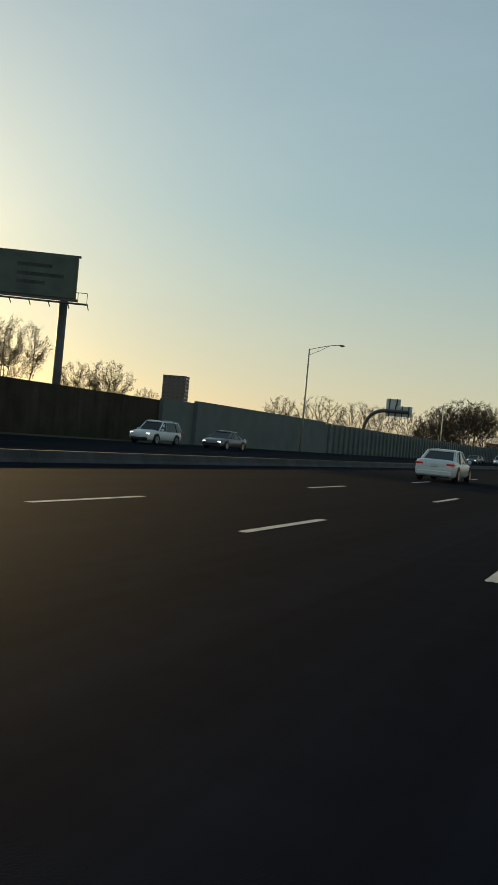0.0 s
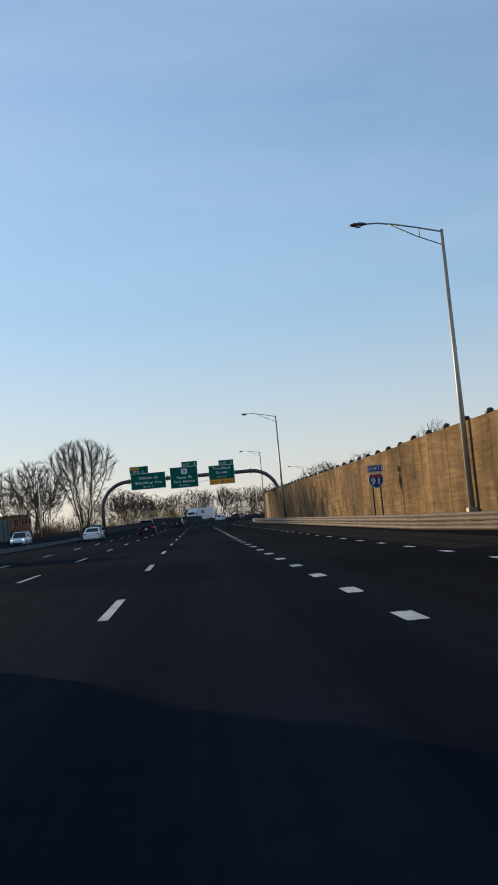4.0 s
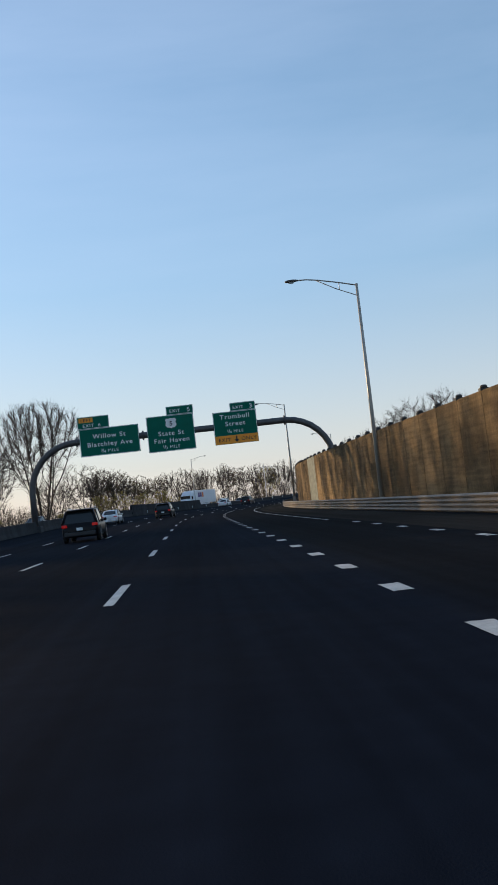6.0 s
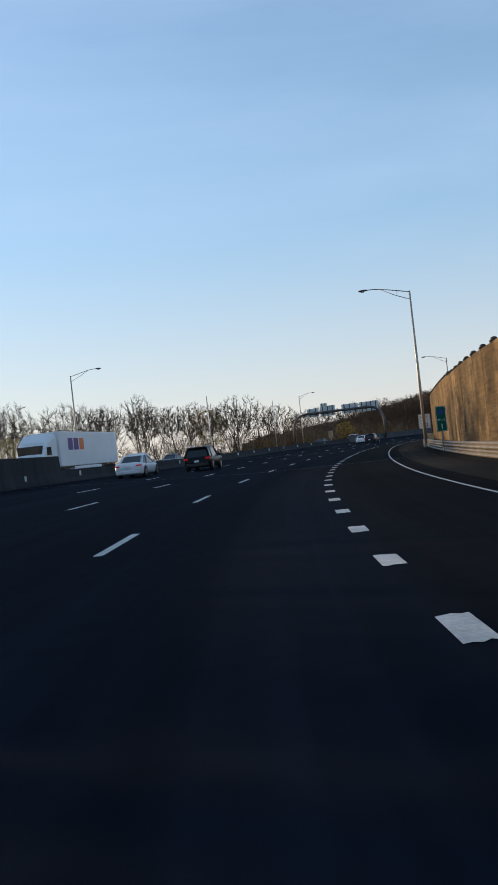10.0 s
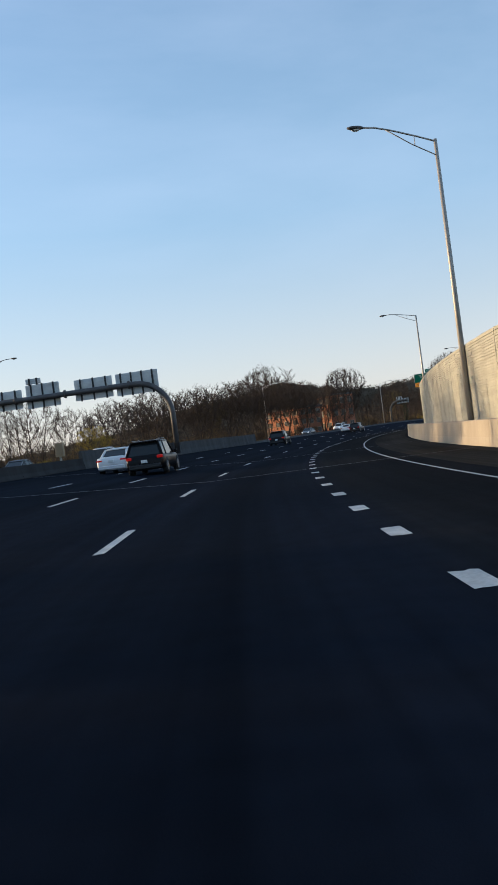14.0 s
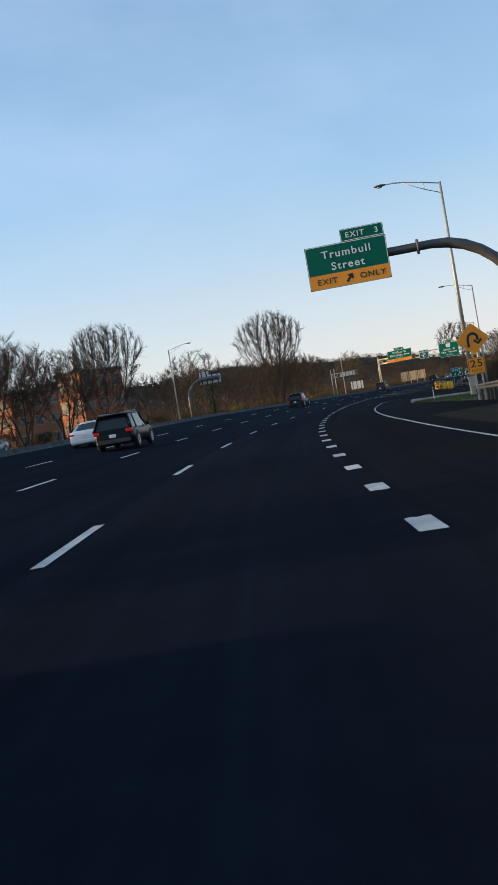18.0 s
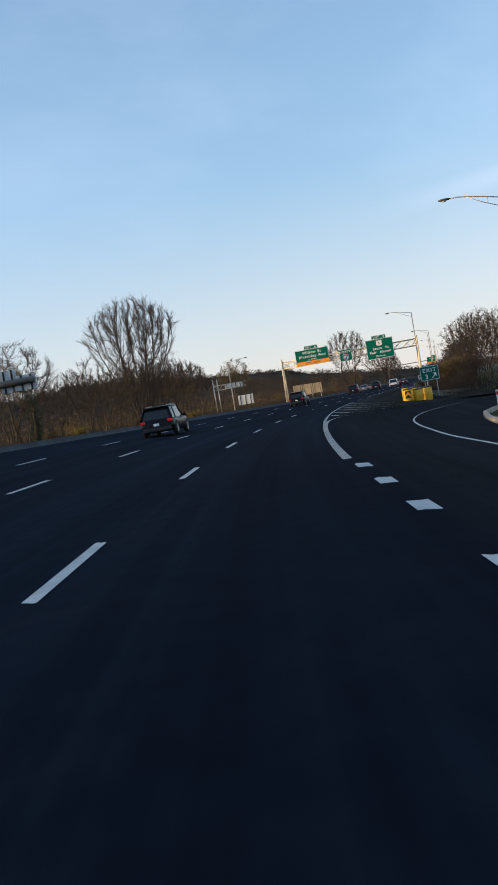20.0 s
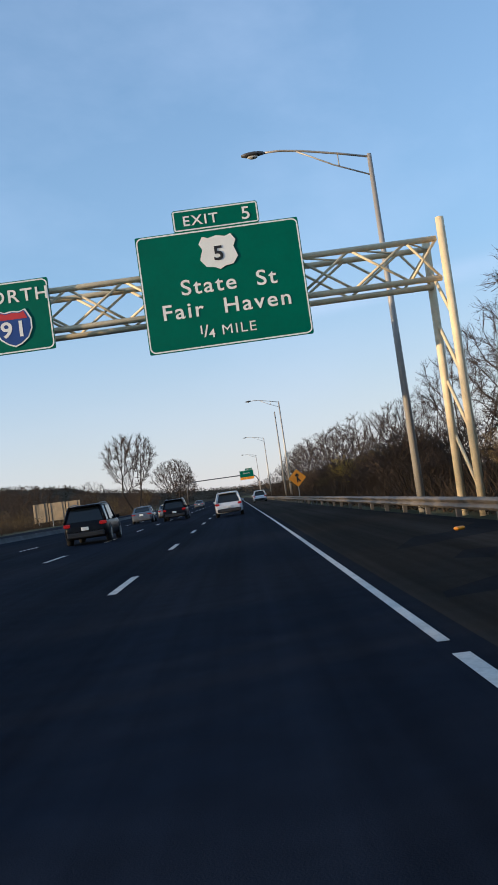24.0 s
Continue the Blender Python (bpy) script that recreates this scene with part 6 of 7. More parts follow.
def tree_meshes(seed, height, maxlev, spread, trunk, spray, bud, bud_mat, stems=1, wide=1.0):
    """Trunk and crown meshes of a bare or budding tree of that height; spray is the number of fine shoots on each twig."""
    rnd = random.Random(seed)
    segs, twigs = [], []
    for k in range(stems):
        a = 2 * math.pi * k / max(stems, 1)
        lean = 0.0 if stems == 1 else 0.28
        grow(rnd, segs, twigs, (0.25 * math.cos(a) * (stems > 1), 0.25 * math.sin(a) * (stems > 1), -0.3), Vector((lean * math.cos(a), lean * math.sin(a), 1)).normalized(), height * trunk, height * 0.0115 + 0.02, 0, maxlev, spread, 1.0)
    k = height / max(p.z for pts, _ in twigs for p in pts)
    for pts, _ in segs + twigs:
        for i, p in enumerate(pts):
            pts[i] = Vector((p.x * k * wide, p.y * k * wide, p.z * k))
    v, f = [], []
    for pts, radii in segs:
        if radii[0] < height * 0.006:
            pts, radii = [pts[0], pts[2], pts[3]], [radii[0], radii[2], radii[3]]
        a, b = tube_data(pts, radii, 6 if radii[0] > height * 0.009 else 4 if radii[0] > height * 0.004 else 3, False)
        f += [tuple(i + len(v) for i in q) for q in b]
        v += a
    wood = pydata("trunk", v, f, BARK, True)
    v, f = [], []
    for pts, radii in twigs:
        q = (pts[-1] - pts[0]).cross(Vector((rnd.uniform(-1, 1), rnd.uniform(-1, 1), rnd.uniform(-1, 1)))).normalized() * max(radii[0], 0.016)
        i0 = len(v)
        v += [pts[0] - q, pts[0] + q, pts[-1]]
        f.append((i0, i0 + 1, i0 + 2))
        way_ = pts[-1] - pts[0]
        for _ in range(spray):
            c = pts[0].lerp(pts[-1], rnd.uniform(0.1, 1.0))
            e = way_ * rnd.uniform(0.1, 0.45) + Vector((rnd.uniform(-1, 1), rnd.uniform(-1, 1), rnd.uniform(-0.5, 0.9))) * way_.length * 0.45
            q = e.cross(Vector((rnd.uniform(-1, 1), rnd.uniform(-1, 1), rnd.uniform(-1, 1)))).normalized() * (0.0105 if height < 15 else 0.018)
            i0 = len(v)
            v += [c - q, c + q, c + e]
            f.append((i0, i0 + 1, i0 + 2))
        for _ in range(bud):
            c = pts[0].lerp(pts[-1], rnd.uniform(0.2, 1.1)) + Vector((rnd.uniform(-1, 1), rnd.uniform(-1, 1), rnd.uniform(-1, 1))) * 0.12
            e1 = Vector((rnd.uniform(-1, 1), rnd.uniform(-1, 1), rnd.uniform(-1, 1))).normalized() * rnd.uniform(0.03, 0.07)
            e2 = Vector((rnd.uniform(-1, 1), rnd.uniform(-1, 1), rnd.uniform(-1, 1))).normalized() * rnd.uniform(0.02, 0.05)
            k = len(v)
            v += [c - e1, c + e2, c + e1]
            f.append((k, k + 1, k + 2))
    crown = pydata("crown", v, f, bud_mat if bud > 2 else TWIG)
    return wood, crown


def crown_tree(seed, height, start, half, widest, stems, attractors, step, shoots, bud=0, bud_mat=None, lean=0.0, clumps=0):
    """Trunk and crown meshes of a bare tree whose limbs grow into a crown: the crown starts at the share start of the height,
    is half wide (share of the height) and widest at the share widest of its own height. Limbs reach for points strewn in the crown."""
    rs = np.random.RandomState(seed)

    def inside(n):
        s = rs.rand(n * 4) ** 0.72
        r = np.where(s < widest, (s / widest) ** 0.62, np.sqrt(np.clip(1 - ((s - widest) / (1 - widest)) ** 2, 0, 1)))
        keep = rs.rand(n * 4) < np.maximum(r, 0.12) ** 1.4
        s, r = s[keep][:n], r[keep][:n]
        a = rs.rand(len(s)) * 2 * np.pi
        rr = r * half * rs.rand(len(s)) ** 0.42 * (1 + 0.13 * np.sin(3 * a + seed) + 0.09 * np.sin(5 * a + 7 * s))
        return np.c_[np.cos(a) * rr, np.sin(a) * rr, start + (1 - start) * s] * height

    pts = inside(attractors)
    if clumps:
        centre = inside(clumps)
        near = np.linalg.norm(pts[:, None] - centre[None], axis=2).min(1)
        pts = pts[near < 0.14 * height]
    nodes, parent = [], []
    for k in range(stems):
        a = 2 * np.pi * k / stems + rs.rand()
        off = 0.0 if stems == 1 else 0.018 * height
        p = np.array([np.cos(a) * off, np.sin(a) * off, -0.03 * height])
        prev = -1
        tilt = (0.05 if stems == 1 or (stems > 3 and k == 0) else 0.34) * (0.6 + 0.6 * rs.rand())
        while p[2] < start * height * (0.9 + 0.5 * rs.rand()):
            nodes.append(p.copy())
            parent.append(prev)
            prev = len(nodes) - 1
            grow_to = np.array([np.cos(a) * tilt + lean, np.sin(a) * tilt, 1.0]) + rs.normal(0, 0.06, 3)
            p = p + grow_to / np.linalg.norm(grow_to) * step
        nodes.append(p.copy())
        parent.append(prev)
    live = np.ones(len(pts), bool)
    all_nodes = np.array(nodes)
    dist = np.linalg.norm(pts[:, None] - all_nodes[None], axis=2)
    best, bd = dist.argmin(1), dist.min(1)
    grown = {}
    for _ in range(70):
        if not live.any():
            break
        pull = {}
        for k in np.nonzero(live)[0]:
            pull.setdefault(int(best[k]), []).append(k)
        fresh, fresh_par = [], []
        for node, ks in pull.items():
            v = pts[ks] - all_nodes[node]
            v = (v / np.linalg.norm(v, axis=1)[:, None]).mean(0) + np.array([0, 0, 0.16]) + rs.normal(0, 0.05, 3)
            q = all_nodes[node] + v / max(np.linalg.norm(v), 1e-6) * step
            if grown.get(node, 0) < 4:
                grown[node] = grown.get(node, 0) + 1
                fresh.append(q)
                fresh_par.append(node)
        if not fresh:
            break
        base = len(all_nodes)
        fresh = np.array(fresh)
        all_nodes = np.vstack([all_nodes, fresh])
        parent += fresh_par
        d = np.linalg.norm(pts[:, None] - fresh[None], axis=2)
        j, m = d.argmin(1), d.min(1)
        closer = m < bd
        best[closer], bd[closer] = base + j[closer], m[closer]
        live &= bd > step * 1.7
    n = len(all_nodes)
    load, kids = np.zeros(n), [[] for _ in range(n)]
    for k in range(n - 1, -1, -1):
        load[k] = max(load[k], 1.0)
        if parent[k] >= 0:
            load[parent[k]] += load[k]
            kids[parent[k]].append(k)
    thick = 0.00125 * height * load ** 0.5
    v, f, tv, tf = [], [], [], []

    def chain(first, before):
        line, k = ([before] if before >= 0 else []) + [first], first
        side = []
        while kids[k]:
            ks = sorted(kids[k], key=lambda e: -load[e])
            side += [(e, k) for e in ks[1:]]
            k = ks[0]
            line.append(k)
        return line, side

    stack = [(k, -1) for k in range(n) if parent[k] < 0]
    while stack:
        line, side = chain(*stack.pop())
        stack += side
        radii = [float(thick[k]) for k in line]
        radii[0] = min(radii[0], radii[1] * 1.25) if len(line) > 1 else radii[0]
        if len(line) < 2:
            continue
        spine = [all_nodes[k] for k in line]
        if radii[0] > 0.0021 * height:
            if len(spine) > 5 and radii[0] < 0.006 * height:
                spine, radii = spine[:1] + spine[1:-1:2] + spine[-1:], radii[:1] + radii[1:-1:2] + radii[-1:]
            a, b = tube_data(spine, radii, 6 if radii[0] > 0.008 * height else 4 if radii[0] > 0.004 * height else 3, False)
            f += [tuple(e + len(v) for e in q) for q in b]
            v += a
        else:
            a, b = tube_data([spine[0], spine[-1]], [radii[0], radii[-1]], 3, False)
            tf += [tuple(e + len(tv) for e in q) for q in b]
            tv += a
    rnd_ = random.Random(seed)
    for k in range(n):
        if load[k] > 5 or parent[k] < 0:
            continue
        way_ = Vector(all_nodes[k] - all_nodes[parent[k]]).normalized()
        c = Vector(all_nodes[k])
        outward = Vector((c.x, c.y, (c.z - start * height) * 0.9)).normalized()
        for _ in range(shoots):
            w = way_ * 0.9 + outward * 0.5 + Vector((rnd_.uniform(-1, 1), rnd_.uniform(-1, 1), rnd_.uniform(-0.8, 1.0))) * 0.55
            e = w.normalized() * height * rnd_.uniform(0.04, 0.1)
            o = c - way_ * step * rnd_.uniform(0, 1)
            q = e.cross(Vector((rnd_.uniform(-1, 1), rnd_.uniform(-1, 1), rnd_.uniform(-1, 1)))).normalized() * 0.001 * height
            i0 = len(tv)
            tv += [o - q, o + q, o + e]
            tf.append((i0, i0 + 1, i0 + 2))
            for side in (0.35, 0.65):
                o2 = o + e * side
                e2 = (e.normalized() + Vector((rnd_.uniform(-1, 1), rnd_.uniform(-1, 1), rnd_.uniform(-0.8, 1.0))) * 0.8) * height * rnd_.uniform(0.015, 0.04)
                q = e2.cross(Vector((rnd_.uniform(-1, 1), rnd_.uniform(-1, 1), rnd_.uniform(-1, 1)))).normalized() * 0.0011 * height
                i0 = len(tv)
                tv += [o2 - q, o2 + q, o2 + e2]
                tf.append((i0, i0 + 1, i0 + 2))
        for _ in range(bud):
            o = c + Vector((rnd_.uniform(-1, 1), rnd_.uniform(-1, 1), rnd_.uniform(-1, 1))) * step * 0.8
            e1 = Vector((rnd_.uniform(-1, 1), rnd_.uniform(-1, 1), rnd_.uniform(-1, 1))).normalized() * rnd_.uniform(0.07, 0.15)
            e2 = Vector((rnd_.uniform(-1, 1), rnd_.uniform(-1, 1), rnd_.uniform(-1, 1))).normalized() * rnd_.uniform(0.05, 0.11)
            i0 = len(tv)
            tv += [o - e1, o + e2, o + e1]
            tf.append((i0, i0 + 1, i0 + 2))
    return pydata("trunk", v, f, BARK, True), pydata("crown", tv, tf, bud_mat or TWIG)


def make_tree(label, meshes, m, category="tree", group=""):
    t = thing(category, m, label, category, group)
    part("trunk", meshes[0], None, t)
    part("crown", meshes[1], None, t)
    return t


BIG = [crown_tree(11, 20, 0.15, 0.34, 0.66, 7, 2000, 0.6, 6), crown_tree(12, 20, 0.2, 0.34, 0.55, 2, 2000, 0.6, 6, lean=-0.1, clumps=40), crown_tree(13, 20, 0.14, 0.46, 0.5, 3, 2000, 0.62, 6)]
MID = [crown_tree(21, 10, 0.2, 0.46, 0.55, 2, 640, 0.4, 6), crown_tree(22, 10, 0.18, 0.27, 0.6, 2, 550, 0.4, 6), crown_tree(23, 10, 0.2, 0.36, 0.55, 3, 480, 0.42, 4, 14, BUDS),
       crown_tree(24, 10, 0.14, 0.54, 0.5, 3, 680, 0.42, 6), crown_tree(25, 10, 0.06, 0.5, 0.45, 4, 420, 0.46, 3, 24, YBUDS), crown_tree(26, 10, 0.24, 0.23, 0.55, 1, 500, 0.4, 5)]
SHRUB = [tree_meshes(s, 3.0, 3, 0.6, 0.4, 8, 7 if bm_ is not TWIG else 0, bm_, 6) for s, bm_ in ((31, BUDS), (32, TWIG), (33, YBUDS))]


def scaled(u, d, z, s, turn):
    return at(u, d, z, turn) @ Matrix.Diagonal((s, s, s, 1))


def lz(u, d):
    """Ground under the planting."""
    p = R(u, d)
    return ground_z(p.x, p.y)


def plant(protos, u, d, s, rnd, sink=0.1):
    copy_thing(rnd.choice(protos), scaled(u, d, lz(u, d) - sink, s, rnd.uniform(0, 360)))


rnd = random.Random(5)
LABELS = ("bare grey-brown roadside tree in early spring", "slim bare tree with fine upright twigs", "budding tree with a haze of yellow-green buds", "bare forked tree with spreading limbs", "low tree in yellow blossom", "tall bare tree with a narrow crown")
mid = [make_tree(LABELS[i], MID[i], scaled(640 + 14 * i, -56, lz(640 + 14 * i, -56), 1.25, 40 * i), group="roadside trees") for i in range(6)]
big = [make_tree("large bare tree with several rising stems and a wide fine-twigged crown", BIG[i], scaled(u, d, lz(u, d), s, 30 * i), group="large trees") for i, (u, d, s) in enumerate(((970, -45.5, 1.28), (1290, -38.5, 1.62), (1640, -38, 1.2)))]
shrubs = [make_tree(l, SHRUB[i], scaled(985 + 6 * i, 11.5, 0.5, 1, 0), "shrub", "roadside shrubs") for i, l in enumerate(("brown budding shrub behind the guard rail", "bare brown twiggy shrub beside the road", "yellow blossoming shrub beside the road"))]
bare_mid = [mid[0], mid[3], mid[0], mid[3], mid[1], mid[5]]


def tree_h(protos, u, d, h):
    plant(protos, u, d, h / 10, rnd)


# left side, in the order of the drive: heights in metres
# five from (425, -50) to (456, -52) added to shade the brown wall
for u, d, h in ((262, -78, 8), (250, -82, 8), (285, -60, 6), (310, -46, 6), (330, -47, 7), (350, -46, 7.5), (372, -48, 8), (392, -47, 8), (414, -48, 8.5), (422, -44, 9), (430, -52, 10), (466, -44, 13), (474, -48, 13.5), (517, -44, 11.5), (511, -49, 11.5), (436, -45, 10.5), (446, -48, 12), (451, -44, 12), (458, -46, 14), (463, -52, 14), (425, -50, 11), (433, -47, 11.5), (441, -51, 12), (449, -51, 13), (456, -52, 14), (291, -79, 11.8), (288, -81, 11), (314, -84, 8.6), (317, -80, 9.2),
                (468, -50, 16), (478, -46, 16.5), (488, -50, 16), (505, -47, 14.5), (518, -46, 15.5), (527, -52, 17), (340, -118, 7), (365, -120, 8), (395, -118, 9)):
    tree_h([mid[2]] if d < -57 and u < 320 else [mid[2], mid[3], mid[0]], u, d, h * (0.72 if 400 <= u <= 447 else rnd.uniform(0.78, 1.06) if 447 < u < 540 else 1.0))
for u, d, h in ((543, -46, 19.5),):
    copy_thing(big[0], scaled(u, d, lz(u, d), h / 20, rnd.uniform(0, 360)))
# a lone vase-shaped tree past the brick blocks
copy_thing(big[0], scaled(881, -45.5, lz(881, -45.5), 0.74, 80))
# spreading trees by the second gantry, and the screen in front of the brick blocks
for u, d, h in ((562, -46, 10.0), (573, -46, 9.5), (534, -52, 12), (948, -46, 11), (919, -46, 12), (926, -52, 11), (790, -41, 10), (797, -44, 11), (803, -40, 10.5), (809, -44, 11.5), (815, -41.5, 11), (819, -45, 11.5), (823, -40, 10.5), (829, -44.5, 12), (834, -41, 11), (840, -43.5, 12), (845, -40, 10.5), (770, -42, 9.5), (780, -45, 10.5), (869, -41, 10.5),
                (850, -44, 11.5), (857, -41, 10.5), (863, -44, 11), (690, -46, 9.5), (716, -46, 9.5), (733, -43, 8.5)):
    tree_h([mid[0], mid[3]], u, d, h)
for u, d, h in ((560, -41, 4.6), (571, -41.5, 5.4), (584, -41, 4.8), (598, -42, 5.2), (612, -41, 4.4), (748, -41.5, 5)):
    tree_h([mid[4]], u, d, h)
for u, d, h in ((566, -43, 8), (578, -44, 9), (590, -43, 7), (603, -45, 8)):
    tree_h([mid[4], mid[2]], u, d, h)
u = 566.0
while u < 1000:
    top = float(np.interp(u, [566, 600, 620, 640, 680, 730, 745, 752, 765, 800, 850, 900, 930, 960, 1000], [9, 9, 9.2, 10, 10.5, 9.5, 8, 8.5, 9, 10.5, 11, 11, 10, 12, 12]))
    tree_h(bare_mid if rnd.random() < 0.75 else [mid[2]], u, -41.5 - rnd.uniform(0, 3.5), top * rnd.uniform(0.6, 1.05))
    if u < 690 or 775 < u < 845 or u > 950:
        tree_h(bare_mid, u + 4, -55 - rnd.uniform(0, 9), top * rnd.uniform(0.8, 1.05))
    if 775 < u < 850:
        tree_h(bare_mid, u + 2, -70 - rnd.uniform(0, 14), top * rnd.uniform(0.95, 1.1))
    u += rnd.uniform(8.5, 13.0)
# tall row behind the brick blocks
u = 868.0
while u < 886:
    tree_h(bare_mid, u, -66 - rnd.uniform(0, 12), rnd.uniform(17, 20))
    u += rnd.uniform(6, 9)
u = 1000.0
while u < 1600:
    tree_h(bare_mid + [mid[2]], u, -48 - rnd.uniform(0, 24), rnd.uniform(11, 15) if u < 1110 else rnd.uniform(8, 12))
    if rnd.random() < 0.6 and u > 1120:
        tree_h(bare_mid, u, 14 + rnd.uniform(0, 25), rnd.uniform(6, 9))
    u += rnd.uniform(9, 13) if u < 1110 else rnd.uniform(13, 20)
# behind the walls on the right
for u, d, h in ((372, 19, 5.6), (410, 21, 5.8), (432, 20, 6.2), (441, 21, 6.5), (452, 22, 6.7), (462, 23, 6.3), (470, 20, 5.8)):
    tree_h(bare_mid, u, d, h)
# a lower round tree beside the tall one in the distance
copy_thing(big[2], scaled(1527, -38, lz(1527, -38), 1.3, 60))
# right side beyond the gore
for u, d, h in ((908, 27, 8), (917, 18, 6), (926, 19, 7), (935, 17, 8), (944, 18.5, 8.2), (953, 19, 9), (962, 17, 8.6), (972, 18, 8), (982, 17, 7),
                (993, 16, 5.8), (1006, 17, 6.4), (1022, 16, 7), (1037, 15.5, 7), (1054, 17, 7.6), (1070, 16, 8), (1088, 15.5, 8), (1108, 16, 7.8), (940, 28, 8), (970, 27, 9)):
    tree_h([mid[3], mid[0], mid[3]], u, d, h * 0.88)
for i in range(86):
    plant([shrubs[1], shrubs[1], shrubs[1], shrubs[0]], 918 + 2.4 * i + rnd.uniform(-1, 1), (11.6 if i > 34 else 10.6 if i > 9 else 12.2) + rnd.uniform(-0.6, 3.6), rnd.uniform(0.65, 1.35), rnd)
for i in range(44):
    plant([shrubs[0], shrubs[1], shrubs[2]], 470 + 12.0 * i, -39.5 - rnd.uniform(0, 4), rnd.uniform(0.6, 1.0), rnd)

# a trunk clothed in dark ivy beyond the opposite carriageway
ivy_tree = thing("ivy_trunk", at(907, -38, lz(907, -38) - 0.1), "old tree trunk wrapped in dark green ivy", "tree")
tube("trunk", [(0, 0, 0), (0.1, 0, 3.2), (-0.1, 0.1, 6.6)], [0.35, 0.28, 0.16], BARK, ivy_tree, 8)
v, f = [], []
for k in range(2600):
    z = 6.9 * rnd.random()
    a, rr = rnd.uniform(0, 6.28), (0.5 + 0.75 * math.sin(min(z / 6.9, 1) * 3.0) ** 0.7) * (0.75 + 0.25 * math.sin(z * 3 + 1)) * rnd.random() ** 0.4
    c = Vector((math.cos(a) * rr, math.sin(a) * rr, z))
    e1 = Vector((rnd.uniform(-1, 1), rnd.uniform(-1, 1), rnd.uniform(-1, 1))).normalized() * rnd.uniform(0.08, 0.16)
    e2 = Vector((rnd.uniform(-1, 1), rnd.uniform(-1, 1), rnd.uniform(-1, 1))).normalized() * rnd.uniform(0.06, 0.12)
    i0 = len(v)
    v += [c - e1, c + e2, c + e1]
    f.append((i0, i0 + 1, i0 + 2))
tagged(part("ivy", pydata("ivy", v, f, IVY), IVY, ivy_tree, "dark green ivy leaves"), kind="stuff")

# far woods closing the distance on both sides: one mass of bare crowns
v, f = [], []
rnd = random.Random(9)
for k in range(3400):
    u = rnd.uniform(250, 2300)
    side = rnd.random()
    d = -rnd.uniform(100, 330) if side < 0.75 else rnd.uniform(60, 260)
    p = R(u, d, -1)
    if side >= 0.75 and u < 980:
        continue
    if 640 < u < 830 and d > -240:
        continue
    if (u < 560 and d > -150) or (840 < u < 1010 and d > -145):
        continue
    h = rnd.uniform(9, 15)
    w = h * rnd.uniform(0.18, 0.3)
    for c in range(46):
        a = rnd.uniform(0, 6.28)
        rr = math.sqrt(rnd.random()) * w
        zc = h * (0.3 + 0.55 * rnd.random())
        b = p + Vector((math.cos(a) * rr * 0.7, math.sin(a) * rr * 0.7, zc))
        e = Vector((math.cos(a) * rr * 0.5, math.sin(a) * rr * 0.5, rnd.uniform(0.12, 0.24) * h))
        q = Vector((-math.sin(a), math.cos(a), 0)) * rnd.uniform(0.05, 0.14)
        i0 = len(v)
        v += [b - q, b + q, b + e]
        f.append((i0, i0 + 1, i0 + 2))
    i0 = len(v)
    v += [p + Vector((-0.15, 0, 0)), p + Vector((0.15, 0, 0)), p + Vector((0, 0, h * 0.8))]
    f.append((i0, i0 + 1, i0 + 2))
woods = part("far_woods", pydata("far_woods", v, f, TWIG), TWIG)
tagged(woods, "distant bare brown woods along the horizon", "woods", kind="stuff")

# dense undergrowth at the foot of the trees
v, f = [], []
for k in range(76000):
    if k % 3:
        u = rnd.uniform(310, 1350)
        d = -39.5 - abs(rnd.gauss(0, 9))
        h = rnd.uniform(0.6, 1.6) * (1.25 + 0.8 * math.sin(u * 0.11) * math.sin(u * 0.037)) * (1.9 if u < 640 else 1.0)
    else:
        u = rnd.uniform(899, 1160)
        d = pave_right(u) + 0.9 + abs(rnd.gauss(1.5, 2.6))
        h = rnd.uniform(0.5, 1.3) * (1.2 + 0.5 * math.sin(u * 0.21)) * min(1.4, 0.5 + (d - pave_right(u)) * 0.22)
    p = R(u, d)
    p.z = ground_z(p.x, p.y) - 0.05
    a = rnd.uniform(0, 6.28)
    q = Vector((math.cos(a), math.sin(a), 0)) * rnd.uniform(0.012, 0.035)
    p2 = p + Vector((rnd.uniform(-1.1, 1.1), rnd.uniform(-1.1, 1.1), max(h * 0.9, 0.3)))
    i0 = len(v)
    v += [p - q, p + q, p2]
    f.append((i0, i0 + 1, i0 + 2))
brush = part("undergrowth", pydata("undergrowth", v, f, BRUSH), BRUSH)
tagged(brush, "tangled bare brown undergrowth beneath the roadside trees", "undergrowth", kind="stuff")

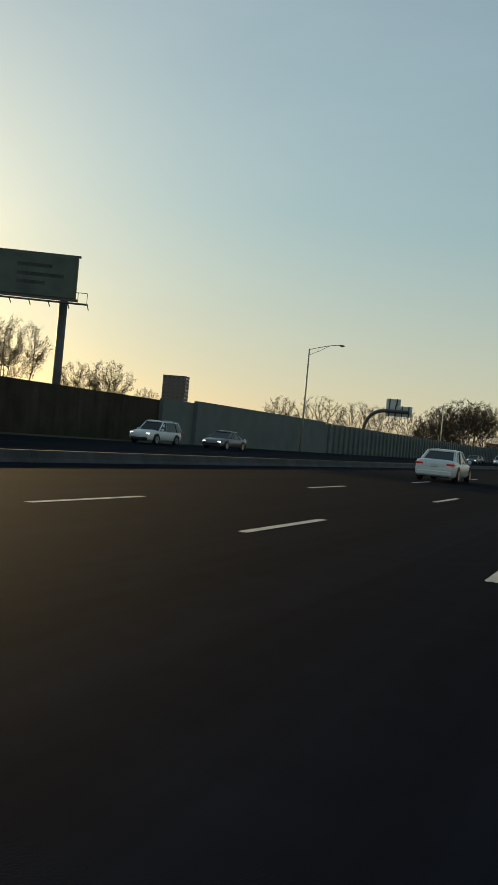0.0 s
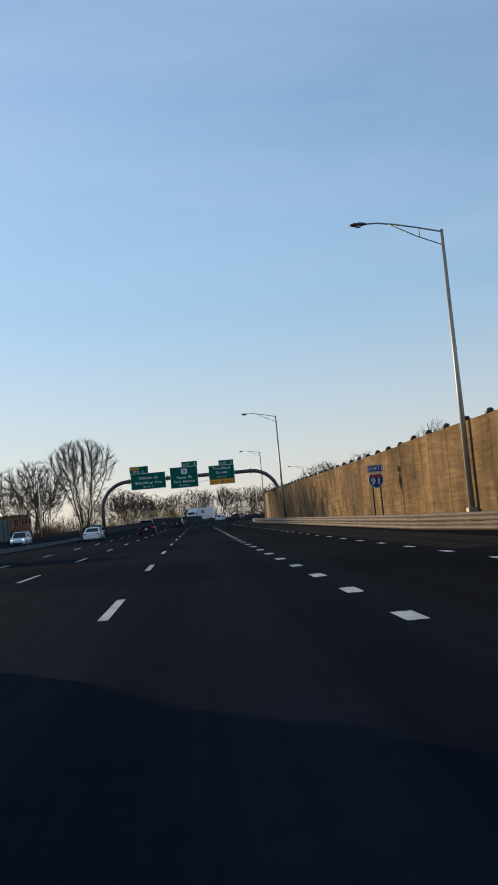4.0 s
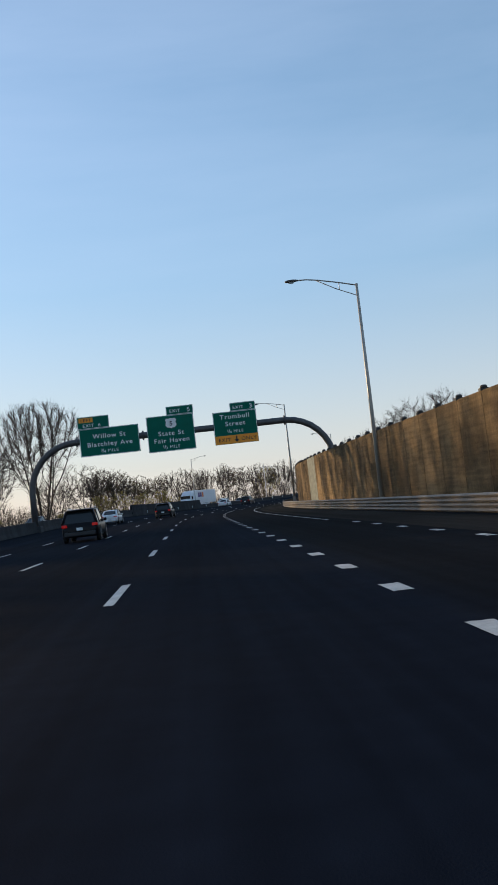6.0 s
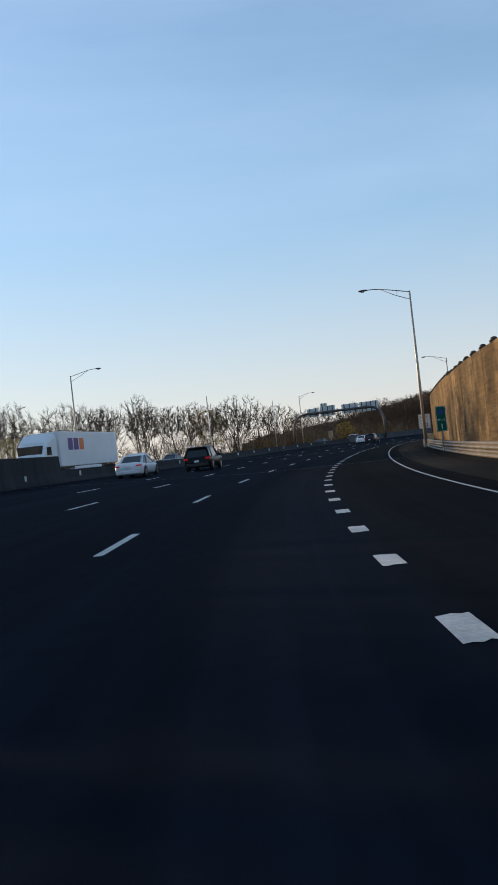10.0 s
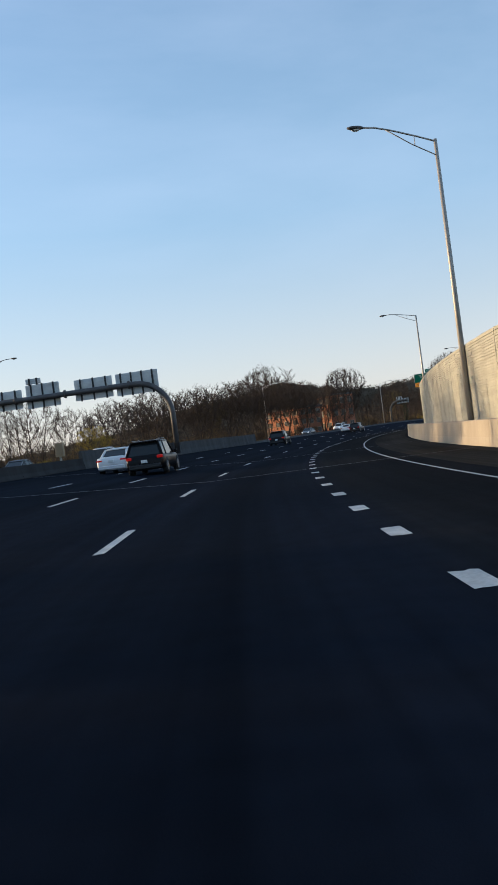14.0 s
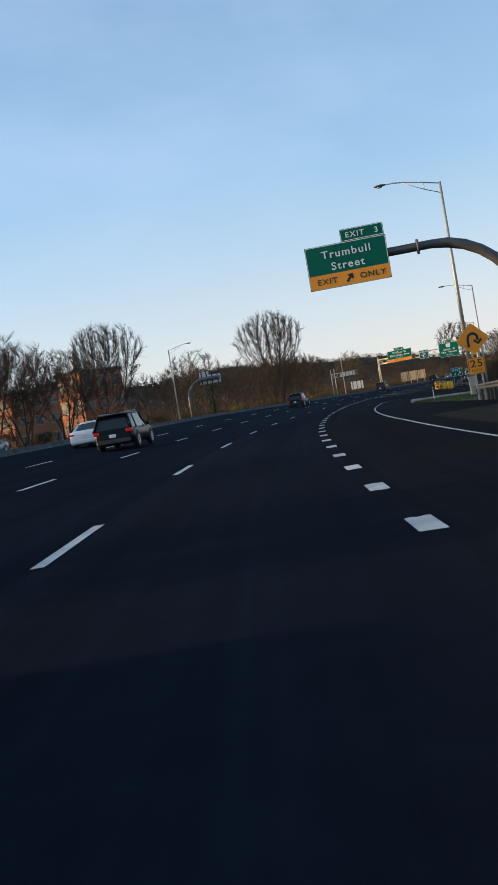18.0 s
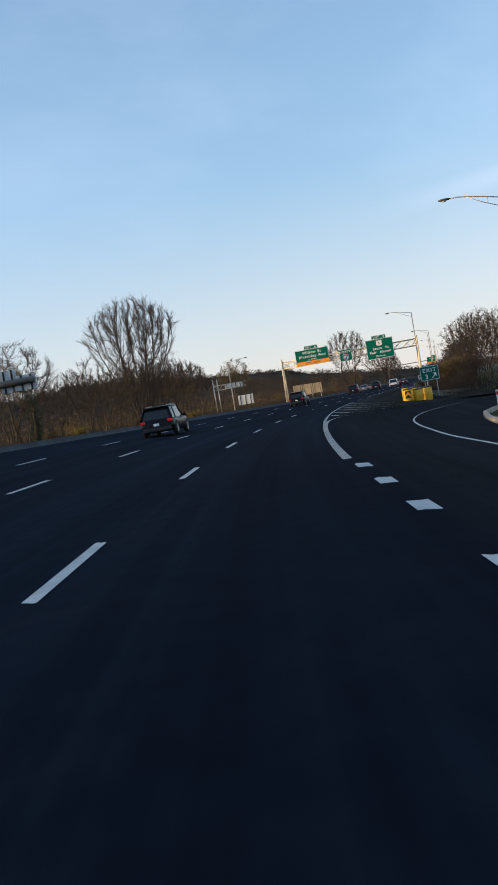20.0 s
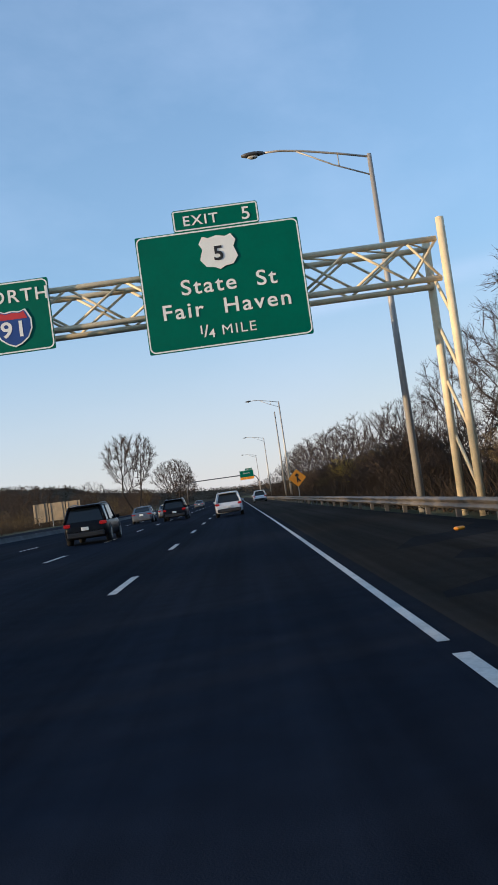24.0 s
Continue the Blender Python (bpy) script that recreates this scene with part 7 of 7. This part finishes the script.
# soft thickets of budding brush between the trees
v, f = [], []
for k in range(440):
    u = rnd.uniform(425, 1340)
    d = -41.5 - rnd.uniform(0, 15)
    c = R(u, d)
    c.z = ground_z(c.x, c.y)
    wide, tall = rnd.uniform(1.6, 3.6), rnd.uniform(2.2, 5.2)
    for i in range(170):
        a, rr, z = rnd.uniform(0, 6.28), math.sqrt(rnd.random()), rnd.random() ** 0.8
        p = c + Vector((math.cos(a) * rr * wide * (1 - 0.55 * z * z), math.sin(a) * rr * wide * (1 - 0.55 * z * z), z * tall))
        e1 = Vector((rnd.uniform(-1, 1), rnd.uniform(-1, 1), rnd.uniform(-0.2, 1.6))).normalized() * rnd.uniform(0.2, 0.55)
        e2 = Vector((rnd.uniform(-1, 1), rnd.uniform(-1, 1), rnd.uniform(-1, 1))).normalized() * rnd.uniform(0.025, 0.06)
        i0 = len(v)
        v += [p - e2, p + e2, p + e1]
        f.append((i0, i0 + 1, i0 + 2))
thicket = part("thicket", pydata("thicket", v, f, THICKET), THICKET)
tagged(thicket, "soft brown thickets of budding brush among the trees", "thicket", kind="stuff")

# grass on the bank between exit ramp and road
v, f = [], []
for k in range(16000):
    u = rnd.uniform(800, 900)
    d = rnd.uniform(9, 34)
    if d < pave_right(u) + 0.35 or (u > 890 and d < 12.2):
        continue
    p = R(u, d, 0)
    p.z = ground_z(p.x, p.y) - 0.02
    a = rnd.uniform(0, 6.28)
    h = rnd.uniform(0.08, 0.28)
    q = Vector((math.cos(a), math.sin(a), 0)) * 0.03
    i0 = len(v)
    v += [p - q, p + q, p + Vector((rnd.uniform(-0.1, 0.1), rnd.uniform(-0.1, 0.1), h))]
    f.append((i0, i0 + 1, i0 + 2))
gr_ = part("grass", pydata("grass", v, f, GRASSY), GRASSY)
tagged(gr_, "short green grass on the bank beside the exit", "grass", kind="stuff")
# a tan cabinet on a post beyond the opposite carriageway
cab_ = thing("roadside_cabinet", at(725, -35.5, 1.7), "tan roadside equipment cabinet on a short post", "cabinet")
part("body", boxed(-0.55, 0.55, -0.3, 0.3, 0.7, 2.5, 0.03), TANBOARD, cab_)
part("roof", boxed(-0.62, 0.62, -0.36, 0.36, 2.5, 2.58, 0.02), CONCRETE, cab_)
part("post", boxed(-0.12, 0.12, -0.12, 0.12, -1.6, 0.7), GALV, cab_)
# a yellow rag on the shoulder
rag = part("litter", boxed(-0.11, 0.11, -0.08, 0.08, 0, 0.07, 0.03), YELLOW, None, "", at(946.5, 6.6, 0.0, 20))
tagged(rag, "crumpled yellow litter lying on the shoulder", "litter")
